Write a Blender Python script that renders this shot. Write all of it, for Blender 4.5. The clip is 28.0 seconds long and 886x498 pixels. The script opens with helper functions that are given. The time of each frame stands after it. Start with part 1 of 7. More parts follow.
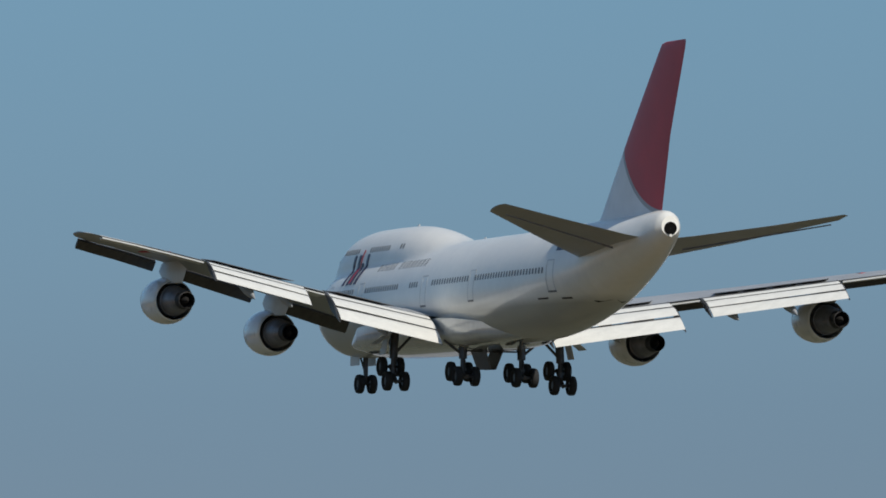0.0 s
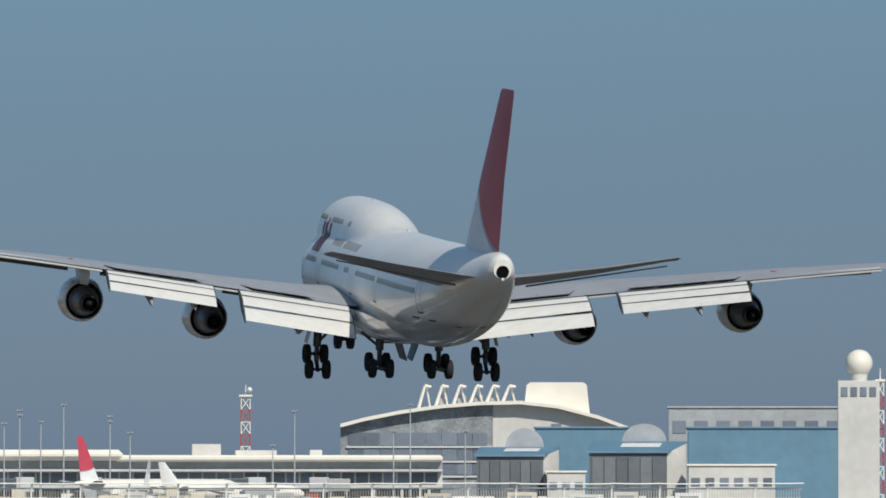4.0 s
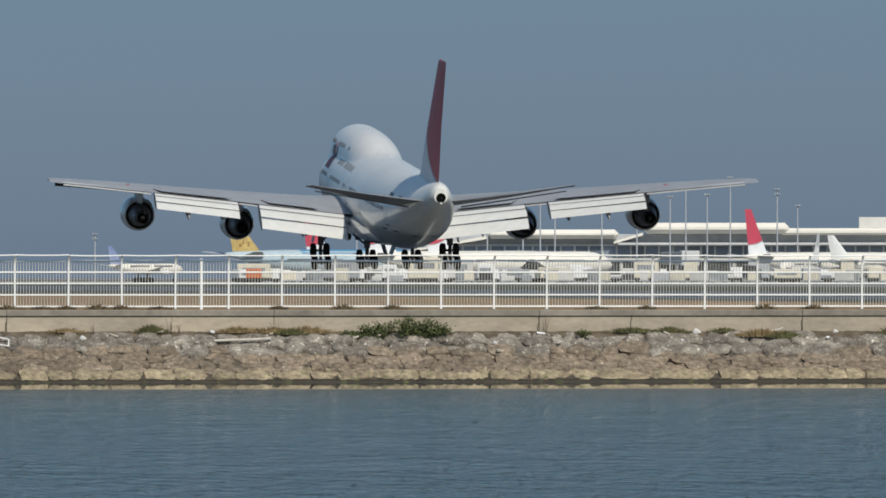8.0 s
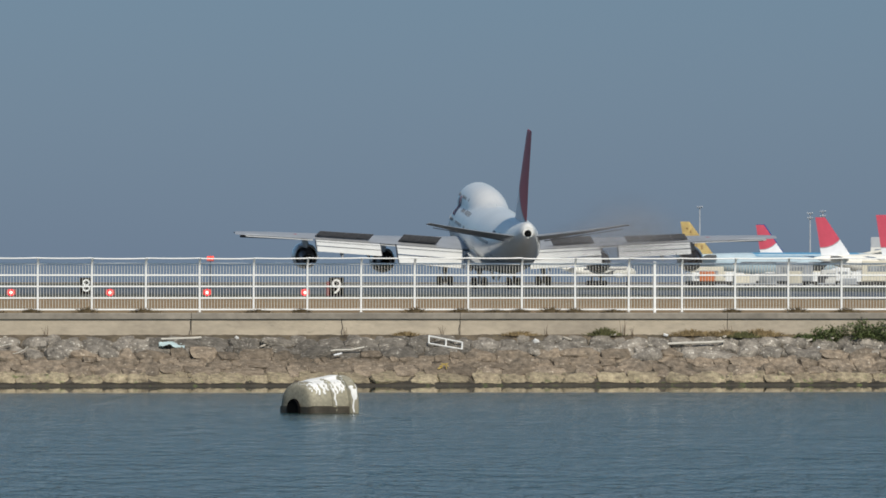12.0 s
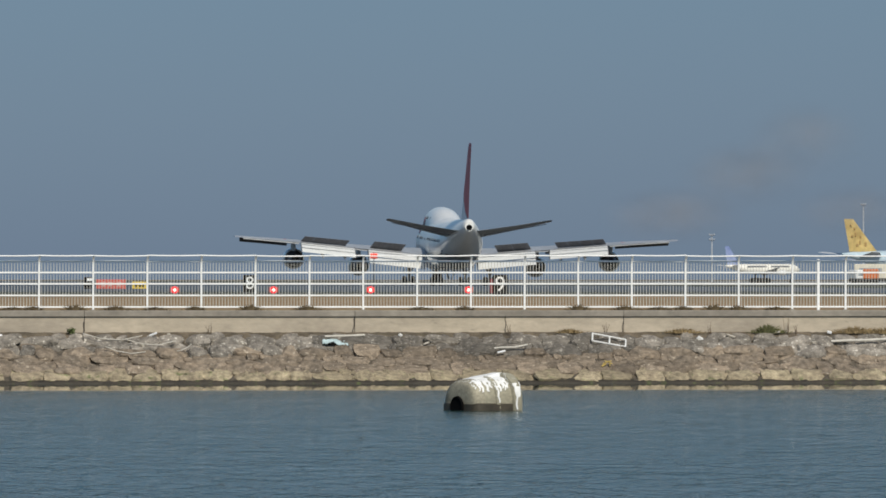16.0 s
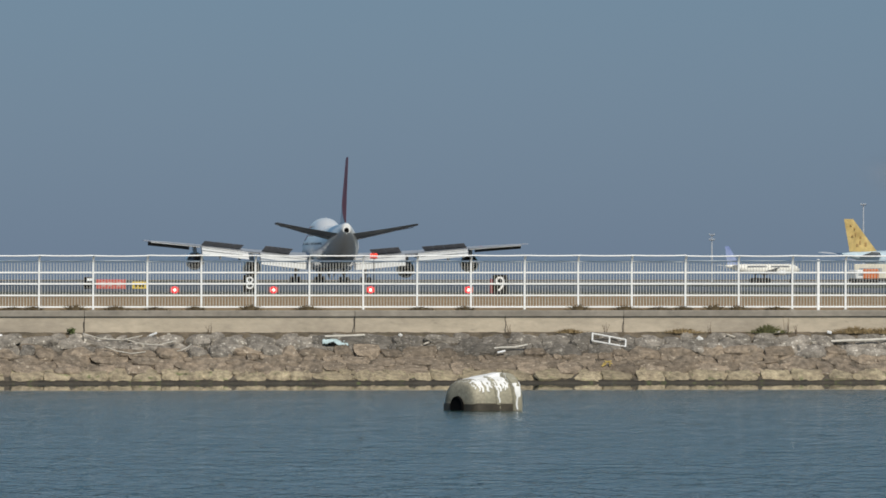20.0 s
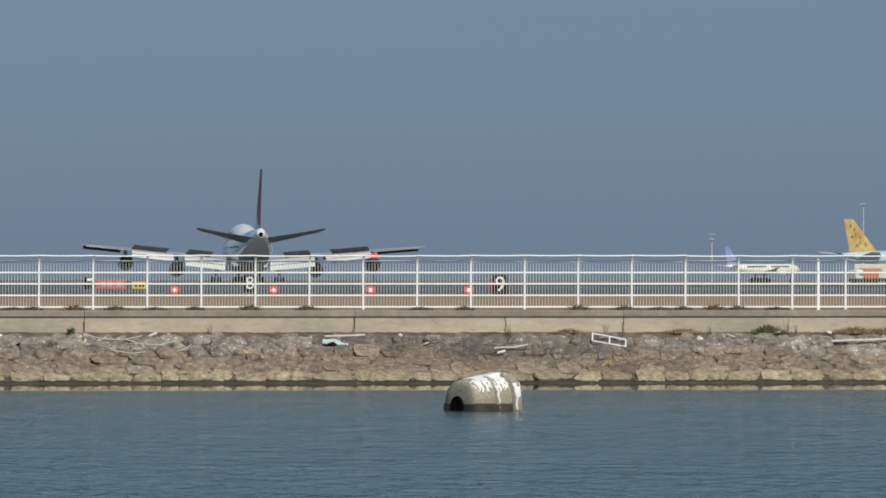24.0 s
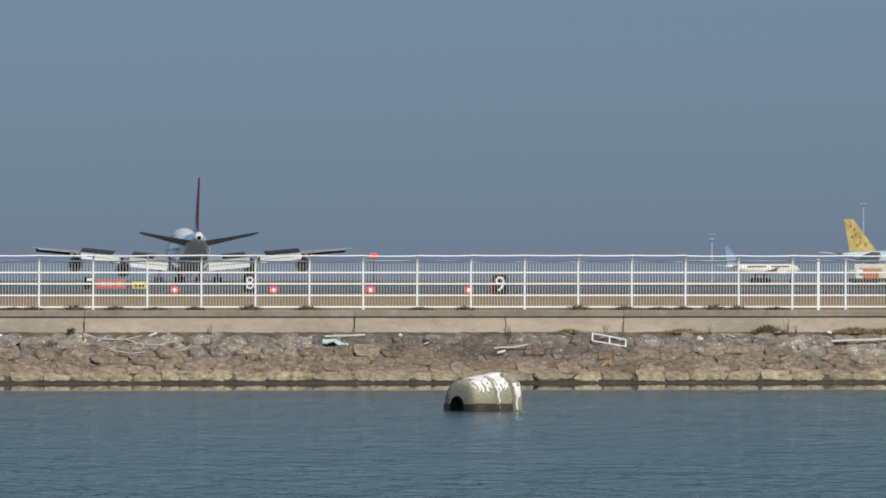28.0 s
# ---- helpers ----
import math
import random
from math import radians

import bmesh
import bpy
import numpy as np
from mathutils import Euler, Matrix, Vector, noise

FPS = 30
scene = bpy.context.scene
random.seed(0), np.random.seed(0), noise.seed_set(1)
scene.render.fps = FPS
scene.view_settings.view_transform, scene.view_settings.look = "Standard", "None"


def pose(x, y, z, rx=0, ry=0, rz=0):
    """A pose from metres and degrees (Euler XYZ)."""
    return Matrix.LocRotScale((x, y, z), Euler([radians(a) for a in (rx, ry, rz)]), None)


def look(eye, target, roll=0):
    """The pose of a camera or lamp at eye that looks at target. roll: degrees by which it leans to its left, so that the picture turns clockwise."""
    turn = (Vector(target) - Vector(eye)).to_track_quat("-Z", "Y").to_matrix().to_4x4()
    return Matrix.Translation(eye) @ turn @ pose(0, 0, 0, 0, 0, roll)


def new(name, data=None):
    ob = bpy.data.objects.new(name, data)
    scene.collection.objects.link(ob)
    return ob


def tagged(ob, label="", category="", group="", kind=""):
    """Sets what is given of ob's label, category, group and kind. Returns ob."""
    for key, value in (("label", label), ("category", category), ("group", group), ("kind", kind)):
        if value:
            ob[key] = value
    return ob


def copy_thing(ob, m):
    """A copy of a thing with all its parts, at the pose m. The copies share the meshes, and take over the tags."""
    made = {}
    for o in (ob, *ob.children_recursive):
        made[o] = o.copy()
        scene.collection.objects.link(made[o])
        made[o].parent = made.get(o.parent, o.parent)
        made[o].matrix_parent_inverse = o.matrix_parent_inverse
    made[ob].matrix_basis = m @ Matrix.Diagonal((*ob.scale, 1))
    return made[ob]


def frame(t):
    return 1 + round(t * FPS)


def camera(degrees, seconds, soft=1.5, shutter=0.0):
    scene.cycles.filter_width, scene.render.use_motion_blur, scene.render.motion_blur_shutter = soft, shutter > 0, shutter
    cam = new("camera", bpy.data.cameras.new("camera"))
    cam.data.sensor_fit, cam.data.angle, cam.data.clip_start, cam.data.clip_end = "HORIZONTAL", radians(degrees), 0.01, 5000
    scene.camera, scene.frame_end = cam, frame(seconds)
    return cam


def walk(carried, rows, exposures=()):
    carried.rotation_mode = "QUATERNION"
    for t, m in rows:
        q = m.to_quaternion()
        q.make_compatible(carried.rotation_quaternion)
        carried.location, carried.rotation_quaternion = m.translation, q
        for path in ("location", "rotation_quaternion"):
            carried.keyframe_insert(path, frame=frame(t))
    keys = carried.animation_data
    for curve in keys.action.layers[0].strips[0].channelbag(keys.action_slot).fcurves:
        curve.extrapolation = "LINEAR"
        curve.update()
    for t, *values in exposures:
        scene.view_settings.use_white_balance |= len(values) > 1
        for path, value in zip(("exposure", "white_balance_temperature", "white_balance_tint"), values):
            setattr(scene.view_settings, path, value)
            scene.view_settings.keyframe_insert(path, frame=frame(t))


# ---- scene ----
cam = camera(4.177, 28.0, soft=1.7)

# seconds, metres along the runway's direction, bearing to the right of it, degrees above the horizon
CAMERA_ROWS = [
    (0, -135, 15.6885, 2.5008), (0.5, -127, 15.1487, 2.3678), (1, -118, 14.5088, 2.1948), (1.5, -108, 13.7548, 1.9819),
    (2, -96, 12.9271, 1.7556), (2.5, -83, 12.3917, 1.6944), (4.5, -18, 9.7325, 0.9433), (5, -6, 9.0048, 0.7223),
    (5.5, -1, 8.5911, 0.6201), (6, 0, 8.2985, 0.4285), (6.5, 0, 8.1279, 0.2041), (7, 0, 7.7884, 0.1591),
    (7.5, 0, 7.6196, 0.1243), (8, 0, 7.4671, 0.1286), (8.5, 0, 7.2859, 0.1183), (9, 0, 6.9846, 0.1223),
    (9.5, 0, 6.5892, 0.1223), (10, 0, 6.5160, 0.1306), (10.5, 0, 6.2245, 0.1387), (11, 0, 5.9085, 0.1468),
    (11.5, 0, 5.6435, 0.1408), (12, 0, 5.3292, 0.1428), (12.5, 0, 5.1823, 0.1510), (13, 0, 4.8762, 0.1571),
    (13.5, 0, 4.6518, 0.1508), (15.5, 0, 4.5580, 0.1306), (16, 0, 4.5580, 0.1306), (17, 0, 4.5580, 0.1306),
    (21.5, 0, 4.5580, 0.1306), (23.5, 0, 4.5580, 0.1306), (28, 0, 4.5580, 0.1306),
]
EYE_Z = 3.9
walk(cam, [(t, pose(0, y, EYE_Z, 90 + up, 0, -turn)) for t, y, turn, up in CAMERA_ROWS],
     exposures=[(0, 0.10), (2.5, 0.13), (5, -0.06), (8, -0.07), (11, 0.0), (28, 0.0)])

# ---- daylight ----
SUN_UP, SUN_TURN = 41, 166          # degrees above the horizon; bearing to the right of the runway's direction
world = bpy.data.worlds.new("sky")
scene.world = world
world.use_nodes = True
wn, wl = world.node_tree.nodes, world.node_tree.links
sky = wn.new("ShaderNodeTexSky")
sky.sky_type, sky.sun_disc = "NISHITA", False
sky.sun_elevation, sky.sun_rotation = radians(SUN_UP), radians(SUN_TURN)
sky.altitude, sky.air_density, sky.dust_density, sky.ozone_density = 0, 1.0, 0.4, 5.0
# sea haze: the sky dims and turns blue-grey towards the horizon
co = wn.new("ShaderNodeTexCoord")
up = wn.new("ShaderNodeSeparateXYZ")
haze = wn.new("ShaderNodeValToRGB")
wl.new(co.outputs["Generated"], up.inputs[0])
wl.new(up.outputs[2], haze.inputs[0])
for k, (place, color) in enumerate(((0.0, (0.385, 0.51, 0.835, 1)), (0.03, (0.38, 0.503, 0.745, 1)), (0.075, (0.51, 0.67, 0.81, 1)), (0.22, (1.0, 1.04, 0.95, 1)), (0.6, (1.55, 1.48, 1.32, 1)))):
    e = haze.color_ramp.elements[k] if k < 2 else haze.color_ramp.elements.new(place)
    e.position, e.color = place, color
tint = wn.new("ShaderNodeMix")
tint.data_type, tint.blend_type = "RGBA", "MULTIPLY"
tint.inputs[0].default_value = 1.0
wl.new(sky.outputs[0], tint.inputs[6])
wl.new(haze.outputs[0], tint.inputs[7])
wl.new(tint.outputs[2], wn["Background"].inputs[0])
wn["Background"].inputs[1].default_value = 0.07
sun = new("sun", bpy.data.lights.new("sun", "SUN"))
sun.data.energy, sun.data.angle, sun.data.color = 3.5, radians(0.55), (1.0, 0.94, 0.83)
sun.matrix_world = look((0, 0, 300), (-300 * math.cos(radians(SUN_UP)) * math.sin(radians(SUN_TURN)),
                                      -300 * math.cos(radians(SUN_UP)) * math.cos(radians(SUN_TURN)),
                                      300 - 300 * math.sin(radians(SUN_UP))))
scene.view_settings.exposure = 0.0


# ---- materials ----
def surface(name, color, rough=0.6, metal=0.0, vary=0.12, scale=1.0, bump=0.0, bump_scale=20.0, second=None, amount=0.5,
            coat=0.0, per_object=0.0, per_island=0.0, spec=0.5, stretch=(1, 1, 1), flecks=None, belly=None):
    """Principled surface with colour variation at two scales, an optional second colour in patches or below a height, and fine relief."""
    m = bpy.data.materials.new(name)
    m.use_nodes = True
    n, l = m.node_tree.nodes, m.node_tree.links
    b = n["Principled BSDF"]
    b.inputs["Roughness"].default_value, b.inputs["Metallic"].default_value = rough, metal
    b.inputs["Coat Weight"].default_value = coat
    b.inputs["Specular IOR Level"].default_value = spec
    co = n.new("ShaderNodeTexCoord")
    mp = n.new("ShaderNodeMapping")
    mp.inputs["Scale"].default_value = stretch
    l.new(co.outputs["Object"], mp.inputs[0])

    def grain(size, detail=4.0):
        t = n.new("ShaderNodeTexNoise")
        t.inputs["Scale"].default_value, t.inputs["Detail"].default_value = size, detail
        l.new(mp.outputs[0], t.inputs["Vector"])
        return t

    def mixed(kind, factor, a, c):
        x = n.new("ShaderNodeMix")
        x.data_type, x.blend_type = "RGBA", kind
        for slot, value in ((0, factor), (6, a), (7, c)):
            if isinstance(value, (tuple, float, int)):
                x.inputs[slot].default_value = (*value, 1) if isinstance(value, tuple) else value
            else:
                l.new(value, x.inputs[slot])
        return x.outputs[2]

    def ramp(source, low, high, a=0.0, c=1.0):
        r = n.new("ShaderNodeMapRange")
        for i, v in zip((1, 2, 3, 4), (low, high, a, c)):
            r.inputs[i].default_value = v
        l.new(source, r.inputs[0])
        return r.outputs[0]

    out = color
    if second:
        out = mixed("MIX", ramp(grain(scale * 0.35).outputs["Fac"], 0.5 - 0.18, 0.5 + 0.18, 0, amount), color, second)
    if flecks:
        tone, size, low, high = flecks
        out = mixed("MIX", ramp(grain(size, 6.0).outputs["Fac"], low, high), out, tone)
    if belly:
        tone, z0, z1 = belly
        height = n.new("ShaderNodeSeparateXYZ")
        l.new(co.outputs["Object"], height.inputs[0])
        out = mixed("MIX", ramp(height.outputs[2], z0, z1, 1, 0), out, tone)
    fine, broad = grain(scale * 6), grain(scale)
    grey = ramp(broad.outputs["Fac"], 0.25, 0.75, 1 - vary, 1 + vary * 0.6)
    grey2 = ramp(fine.outputs["Fac"], 0.25, 0.75, 1 - vary * 0.7, 1 + vary * 0.4)
    for g in (grey, grey2):
        v = n.new("ShaderNodeCombineColor")
        for i in range(3):
            l.new(g, v.inputs[i])
        out = mixed("MULTIPLY", 1.0, out, v.outputs[0])
    for spread, source in ((per_object, "obj"), (per_island, "isl")):
        if spread:
            if source == "obj":
                src = n.new("ShaderNodeObjectInfo").outputs["Random"]
            else:
                src = n.new("ShaderNodeNewGeometry").outputs["Random Per Island"]
            v = n.new("ShaderNodeCombineColor")
            g = ramp(src, 0, 1, 1 - spread, 1 + spread * 0.7)
            for i in range(3):
                l.new(g, v.inputs[i])
            out = mixed("MULTIPLY", 1.0, out, v.outputs[0])
    l.new(out, b.inputs["Base Color"])
    l.new(ramp(fine.outputs["Fac"], 0.2, 0.8, max(0.02, rough - 0.08), min(1, rough + 0.08)), b.inputs["Roughness"])
    if bump:
        h = n.new("ShaderNodeBump")
        h.inputs["Strength"].default_value, h.inputs["Distance"].default_value = 1.0, bump
        l.new(grain(bump_scale).outputs["Fac"], h.inputs["Height"])
        l.new(h.outputs[0], b.inputs["Normal"])
    return m


def glowing(name, color, strength):
    m = bpy.data.materials.new(name)
    m.use_nodes = True
    b = m.node_tree.nodes["Principled BSDF"]
    b.inputs["Base Color"].default_value = (*color, 1)
    b.inputs["Emission Color"].default_value = (*color, 1)
    b.inputs["Emission Strength"].default_value = strength
    return m


WHITE = surface("white_paint", (0.80, 0.80, 0.77), 0.30, vary=0.08, scale=0.25, coat=1.0)
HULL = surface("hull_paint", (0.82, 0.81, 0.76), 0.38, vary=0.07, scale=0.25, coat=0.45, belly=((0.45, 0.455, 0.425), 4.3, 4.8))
GREY_PAINT = surface("grey_wing_paint", (0.36, 0.37, 0.38), 0.4, vary=0.12, scale=0.4)
STAB_GREY = surface("tailplane_paint", (0.31, 0.32, 0.32), 0.4, vary=0.12, scale=0.4)
PALE_GREY = surface("pale_grey_paint", (0.62, 0.63, 0.62), 0.4, vary=0.10, scale=0.3)
FLAP_WHITE = surface("flap_paint", (0.69, 0.69, 0.655), 0.45, vary=0.08, scale=0.8, stretch=(1, 3, 3))
BELLY = surface("belly_paint", (0.52, 0.53, 0.52), 0.16, vary=0.12, scale=0.5, coat=1.0)
BARE = surface("bare_metal", (0.62, 0.60, 0.57), 0.3, metal=0.85, vary=0.15, scale=1.0)
DARK_METAL = surface("dark_metal", (0.20, 0.20, 0.22), 0.38, metal=0.4, vary=0.3, scale=2.0)
SOOT = surface("sooty_metal", (0.018, 0.017, 0.017), 0.7, vary=0.3, scale=2.0)
# near-black for shallow discs that stand in for the shade inside holes
HOLE_SHADE = surface("hole_shade", (0.004, 0.004, 0.004), 0.95, vary=0.2, spec=0.1)
DUCT = surface("fan_duct_metal", (0.09, 0.09, 0.105), 0.5, vary=0.3, scale=2.0)
UNDER_GREY = surface("spoiler_underside", (0.16, 0.16, 0.17), 0.6, vary=0.3, scale=1.5)
KRUEGER = surface("primer_brown", (0.085, 0.078, 0.07), 0.6, vary=0.35, scale=2.0)
TYRE = surface("tyre_rubber", (0.018, 0.018, 0.019), 0.85, vary=0.3, scale=3.0, bump=0.005, bump_scale=15)
STRUT = surface("strut_grey", (0.085, 0.085, 0.09), 0.4, metal=0.4, vary=0.2, scale=3.0)
WINDOW_DARK = surface("cabin_window", (0.14, 0.15, 0.16), 0.5, vary=0.1)
RED = surface("tail_red", (0.42, 0.022, 0.03), 0.35, vary=0.08, scale=0.4, coat=0.25)
NAVY = surface("livery_navy", (0.03, 0.03, 0.07), 0.4, vary=0.1)
SILVER = surface("livery_grey", (0.13, 0.135, 0.15), 0.4, vary=0.1)
LINE_GREY = surface("panel_line", (0.52, 0.53, 0.53), 0.5, vary=0.1)
CONCRETE = surface("seawall_concrete", (0.54, 0.46, 0.345), 0.85, vary=0.22, scale=0.5, bump=0.01, bump_scale=9,
                   second=(0.35, 0.30, 0.235), amount=0.85, stretch=(1, 1, 2.2), flecks=((0.38, 0.33, 0.25), 2.6, 0.62, 0.75))
COPING = surface("coping_concrete", (0.31, 0.275, 0.225), 0.9, vary=0.3, scale=0.7, bump=0.012, bump_scale=9,
                 second=(0.21, 0.19, 0.155), amount=0.6)
ROCK = surface("revetment_rock", (0.215, 0.19, 0.155), 0.95, vary=0.6, scale=3.0, bump=0.10, bump_scale=7,
               second=(0.30, 0.265, 0.22), amount=0.85, per_object=0.3, per_island=0.3, flecks=((0.62, 0.57, 0.48), 8.0, 0.60, 0.67))
ROCK_BROWN = surface("brown_rock", (0.262, 0.203, 0.142), 0.95, vary=0.6, scale=5, bump=0.07, bump_scale=7,
                     second=(0.215, 0.175, 0.13), amount=0.8, per_object=0.25, per_island=0.25, flecks=((0.48, 0.40, 0.30), 7.0, 0.62, 0.70))
ROCK_TAN = surface("tidal_rock", (0.42, 0.35, 0.225), 0.95, vary=0.6, scale=4.5, bump=0.07, bump_scale=8,
                   second=(0.31, 0.245, 0.165), amount=0.8, per_object=0.18, per_island=0.18, flecks=((0.21, 0.22, 0.10), 4.0, 0.60, 0.70))
ALGAE = surface("wet_algae_rock", (0.055, 0.044, 0.028), 0.7, vary=0.4, scale=1.5, bump=0.04, bump_scale=7, per_object=0.3, per_island=0.3,
                flecks=((0.10, 0.12, 0.035), 3.0, 0.58, 0.70))
DIRT = surface("bank_dirt", (0.16, 0.125, 0.085), 0.95, vary=0.6, scale=2.2, bump=0.05, bump_scale=6, second=(0.11, 0.09, 0.06), amount=0.8)
PICKET = surface("picket_paint", (0.58, 0.56, 0.50), 0.6, metal=0.0, vary=0.15, scale=2.0)
FENCE = surface("fence_white_paint", (0.93, 0.92, 0.88), 0.45, vary=0.06, scale=2.0)
DRY_GRASS = surface("dry_grass_ground", (0.34, 0.205, 0.092), 0.95, vary=0.3, scale=0.05, second=(0.27, 0.20, 0.09), amount=0.7,
                    bump=0.05, bump_scale=2.0)
GRASS_BLADE = surface("grass_blade", (0.13, 0.095, 0.05), 0.9, vary=0.3, scale=3.0, per_island=0.4)
LEAF = surface("bush_leaf", (0.10, 0.13, 0.04), 0.7, vary=0.3, scale=3.0, per_island=0.5)
FIELD_GRASS = surface("field_grass", (0.085, 0.083, 0.05), 0.95, vary=0.3, scale=0.03, second=(0.065, 0.068, 0.04), amount=0.7)
TWIG = surface("twig_bark", (0.14, 0.10, 0.065), 0.9, vary=0.3, scale=4.0)
ASPHALT = surface("runway_asphalt", (0.085, 0.083, 0.080), 0.48, vary=0.25, scale=0.02, second=(0.055, 0.055, 0.055), amount=0.6)
APRON = surface("apron_concrete", (0.22, 0.22, 0.21), 0.9, vary=0.15, scale=0.03, second=(0.24, 0.24, 0.235), amount=0.6)
ROAD_PAINT = surface("road_marking", (0.75, 0.75, 0.72), 0.7, vary=0.15, scale=0.5)


# ---- shaping helpers ----
def part(name, bm, material, parent=None, label="", smooth=True, angle=35):
    """Links a bmesh as one mesh object, under a thing or a part where one is given."""
    bmesh.ops.recalc_face_normals(bm, faces=bm.faces)
    me = bpy.data.meshes.new(name)
    bm.to_mesh(me)
    bm.free()
    for m in material if isinstance(material, (list, tuple)) else (material,):
        me.materials.append(m)
    if smooth:
        me.polygons.foreach_set("use_smooth", [True] * len(me.polygons))
        me.set_sharp_from_angle(angle=radians(angle))
    ob = new(name, me)
    ob.parent = parent
    if label:
        ob["label"] = label
    return ob


def shared(name, me, parent, m):
    """One more object on a mesh that others use too."""
    ob = new(name, me)
    ob.parent, ob.matrix_basis = parent, m
    return ob


def holder(name, m=None):
    ob = new(name)
    ob.empty_display_size = 0.5
    if m is not None:
        ob.matrix_basis = m
    return ob


def loft(bm, rings, caps=True, closed=True):
    """Skin over rings of equally many points."""
    vs = [[bm.verts.new(p) for p in ring] for ring in rings]
    count = len(vs[0])
    for a, c in zip(vs, vs[1:]):
        for i in range(count if closed else count - 1):
            j = (i + 1) % count
            bm.faces.new((a[i], a[j], c[j], c[i]))
    if caps and closed:
        bm.faces.new(vs[0][::-1])
        bm.faces.new(vs[-1])
    return vs


def block(bm, x0, x1, y0, y1, z0, z1, bevel=0.0, m=None):
    """A box, its edges bevelled where asked."""
    made = bmesh.ops.create_cube(bm, size=1.0)["verts"]
    for v in made:
        v.co = Vector(((x0 + x1) / 2 + v.co.x * (x1 - x0), (y0 + y1) / 2 + v.co.y * (y1 - y0), (z0 + z1) / 2 + v.co.z * (z1 - z0)))
    if bevel:
        edges = list({e for v in made for e in v.link_edges})
        made = bmesh.ops.bevel(bm, geom=edges, offset=bevel, segments=1, affect="EDGES")["verts"]
    if m is not None:
        bmesh.ops.transform(bm, matrix=m, verts=made)
    return bm


def rod(bm, a, c, r0, r1=None, sides=8, caps=True):
    """A round bar from a to c."""
    a, c = Vector(a), Vector(c)
    r1 = r0 if r1 is None else r1
    q = (c - a).to_track_quat("Z", "Y")
    rings = []
    for p, r in ((a, r0), (c, r1)):
        rings.append([p + q @ Vector((r * math.cos(k * math.tau / sides), r * math.sin(k * math.tau / sides), 0)) for k in range(sides)])
    loft(bm, rings, caps)
    return bm


def turned(bm, profile, m=None, sides=28, caps=False):
    """A profile of (along y, radius) turned round the y axis."""
    m = m or Matrix()
    rings = [[m @ Vector((r * math.sin(k * math.tau / sides), y, r * math.cos(k * math.tau / sides))) for k in range(sides)] for y, r in profile]
    loft(bm, rings, caps)
    return bm


def foil(x, y_front, chord, z, thick, twist=0.0, points=9):
    """One aerofoil ring at span x: from the trailing edge over the top to the nose and back below."""
    ring = []
    for side in (1, -1):
        steps = range(points) if side == 1 else range(1, points - 1)
        for k in steps:
            c = (1 - math.cos(math.pi * k / (points - 1))) / 2
            c = 1 - c if side == 1 else c
            h = thick * (1.48 * math.sqrt(max(c, 0)) - 0.63 * c - 1.758 * c * c + 1.4215 * c ** 3 - 0.5075 * c ** 4) * 1.0 + 0.004 * thick
            camber = 0.02 * chord * math.sin(math.pi * c)
            up = camber + side * h * (1.0 if side == 1 else 0.8)
            ring.append(Vector((x, y_front - c * chord, z + up - c * chord * math.tan(radians(twist)))))
    return ring


def blend(table, at):
    """Linear reading of a table of (place, value...) rows."""
    for a, c in zip(table, table[1:]):
        if a[0] <= at <= c[0]:
            f = (at - a[0]) / (c[0] - a[0])
            return [p + (q - p) * f for p, q in zip(a[1:], c[1:])]
    return list(table[0][1:] if at < table[0][0] else table[-1][1:])


def smooth_table(table, at):
    """The same with eased slopes between the rows."""
    n = len(table)
    for i in range(n - 1):
        a, c = table[i], table[i + 1]
        if a[0] <= at <= c[0]:
            h = c[0] - a[0]
            f = (at - a[0]) / h
            out = []
            for k in range(1, len(a)):
                def slope(j):
                    if j <= 0 or j >= n - 1:
                        return 0.0 if j >= n - 1 else (table[1][k] - table[0][k]) / (table[1][0] - table[0][0])
                    left = (table[j][k] - table[j - 1][k]) / (table[j][0] - table[j - 1][0])
                    right = (table[j + 1][k] - table[j][k]) / (table[j + 1][0] - table[j][0])
                    return 0.0 if left * right <= 0 else 2 * left * right / (left + right)
                s0, s1 = slope(i) * h, slope(i + 1) * h
                d = c[k] - a[k]
                out.append(a[k] + f * s0 + f * f * (3 * d - 2 * s0 - s1) + f ** 3 * (s0 + s1 - 2 * d))
            return out
    return list(table[0][1:] if at < table[0][0] else table[-1][1:])


def spot(bearing, distance, z=0.0):
    """A place by its bearing to the right of the runway's direction and its distance from the eye."""
    return Vector((distance * math.sin(radians(bearing)), distance * math.cos(radians(bearing)), z))


# ---- the ground ----
GROUND_Z = 2.65
SHORE = -2.8                       # the shore wall's normal, degrees to the left of the runway's direction
WALL_D = 444.4
shore_n = Vector((math.sin(radians(SHORE)), math.cos(radians(SHORE)), 0))
shore_e = Vector((math.cos(radians(SHORE)), -math.sin(radians(SHORE)), 0))
SHORE_M = Matrix.Translation(shore_n * WALL_D) @ Matrix.Rotation(-radians(SHORE), 4, "Z")   # x along the wall, y inland


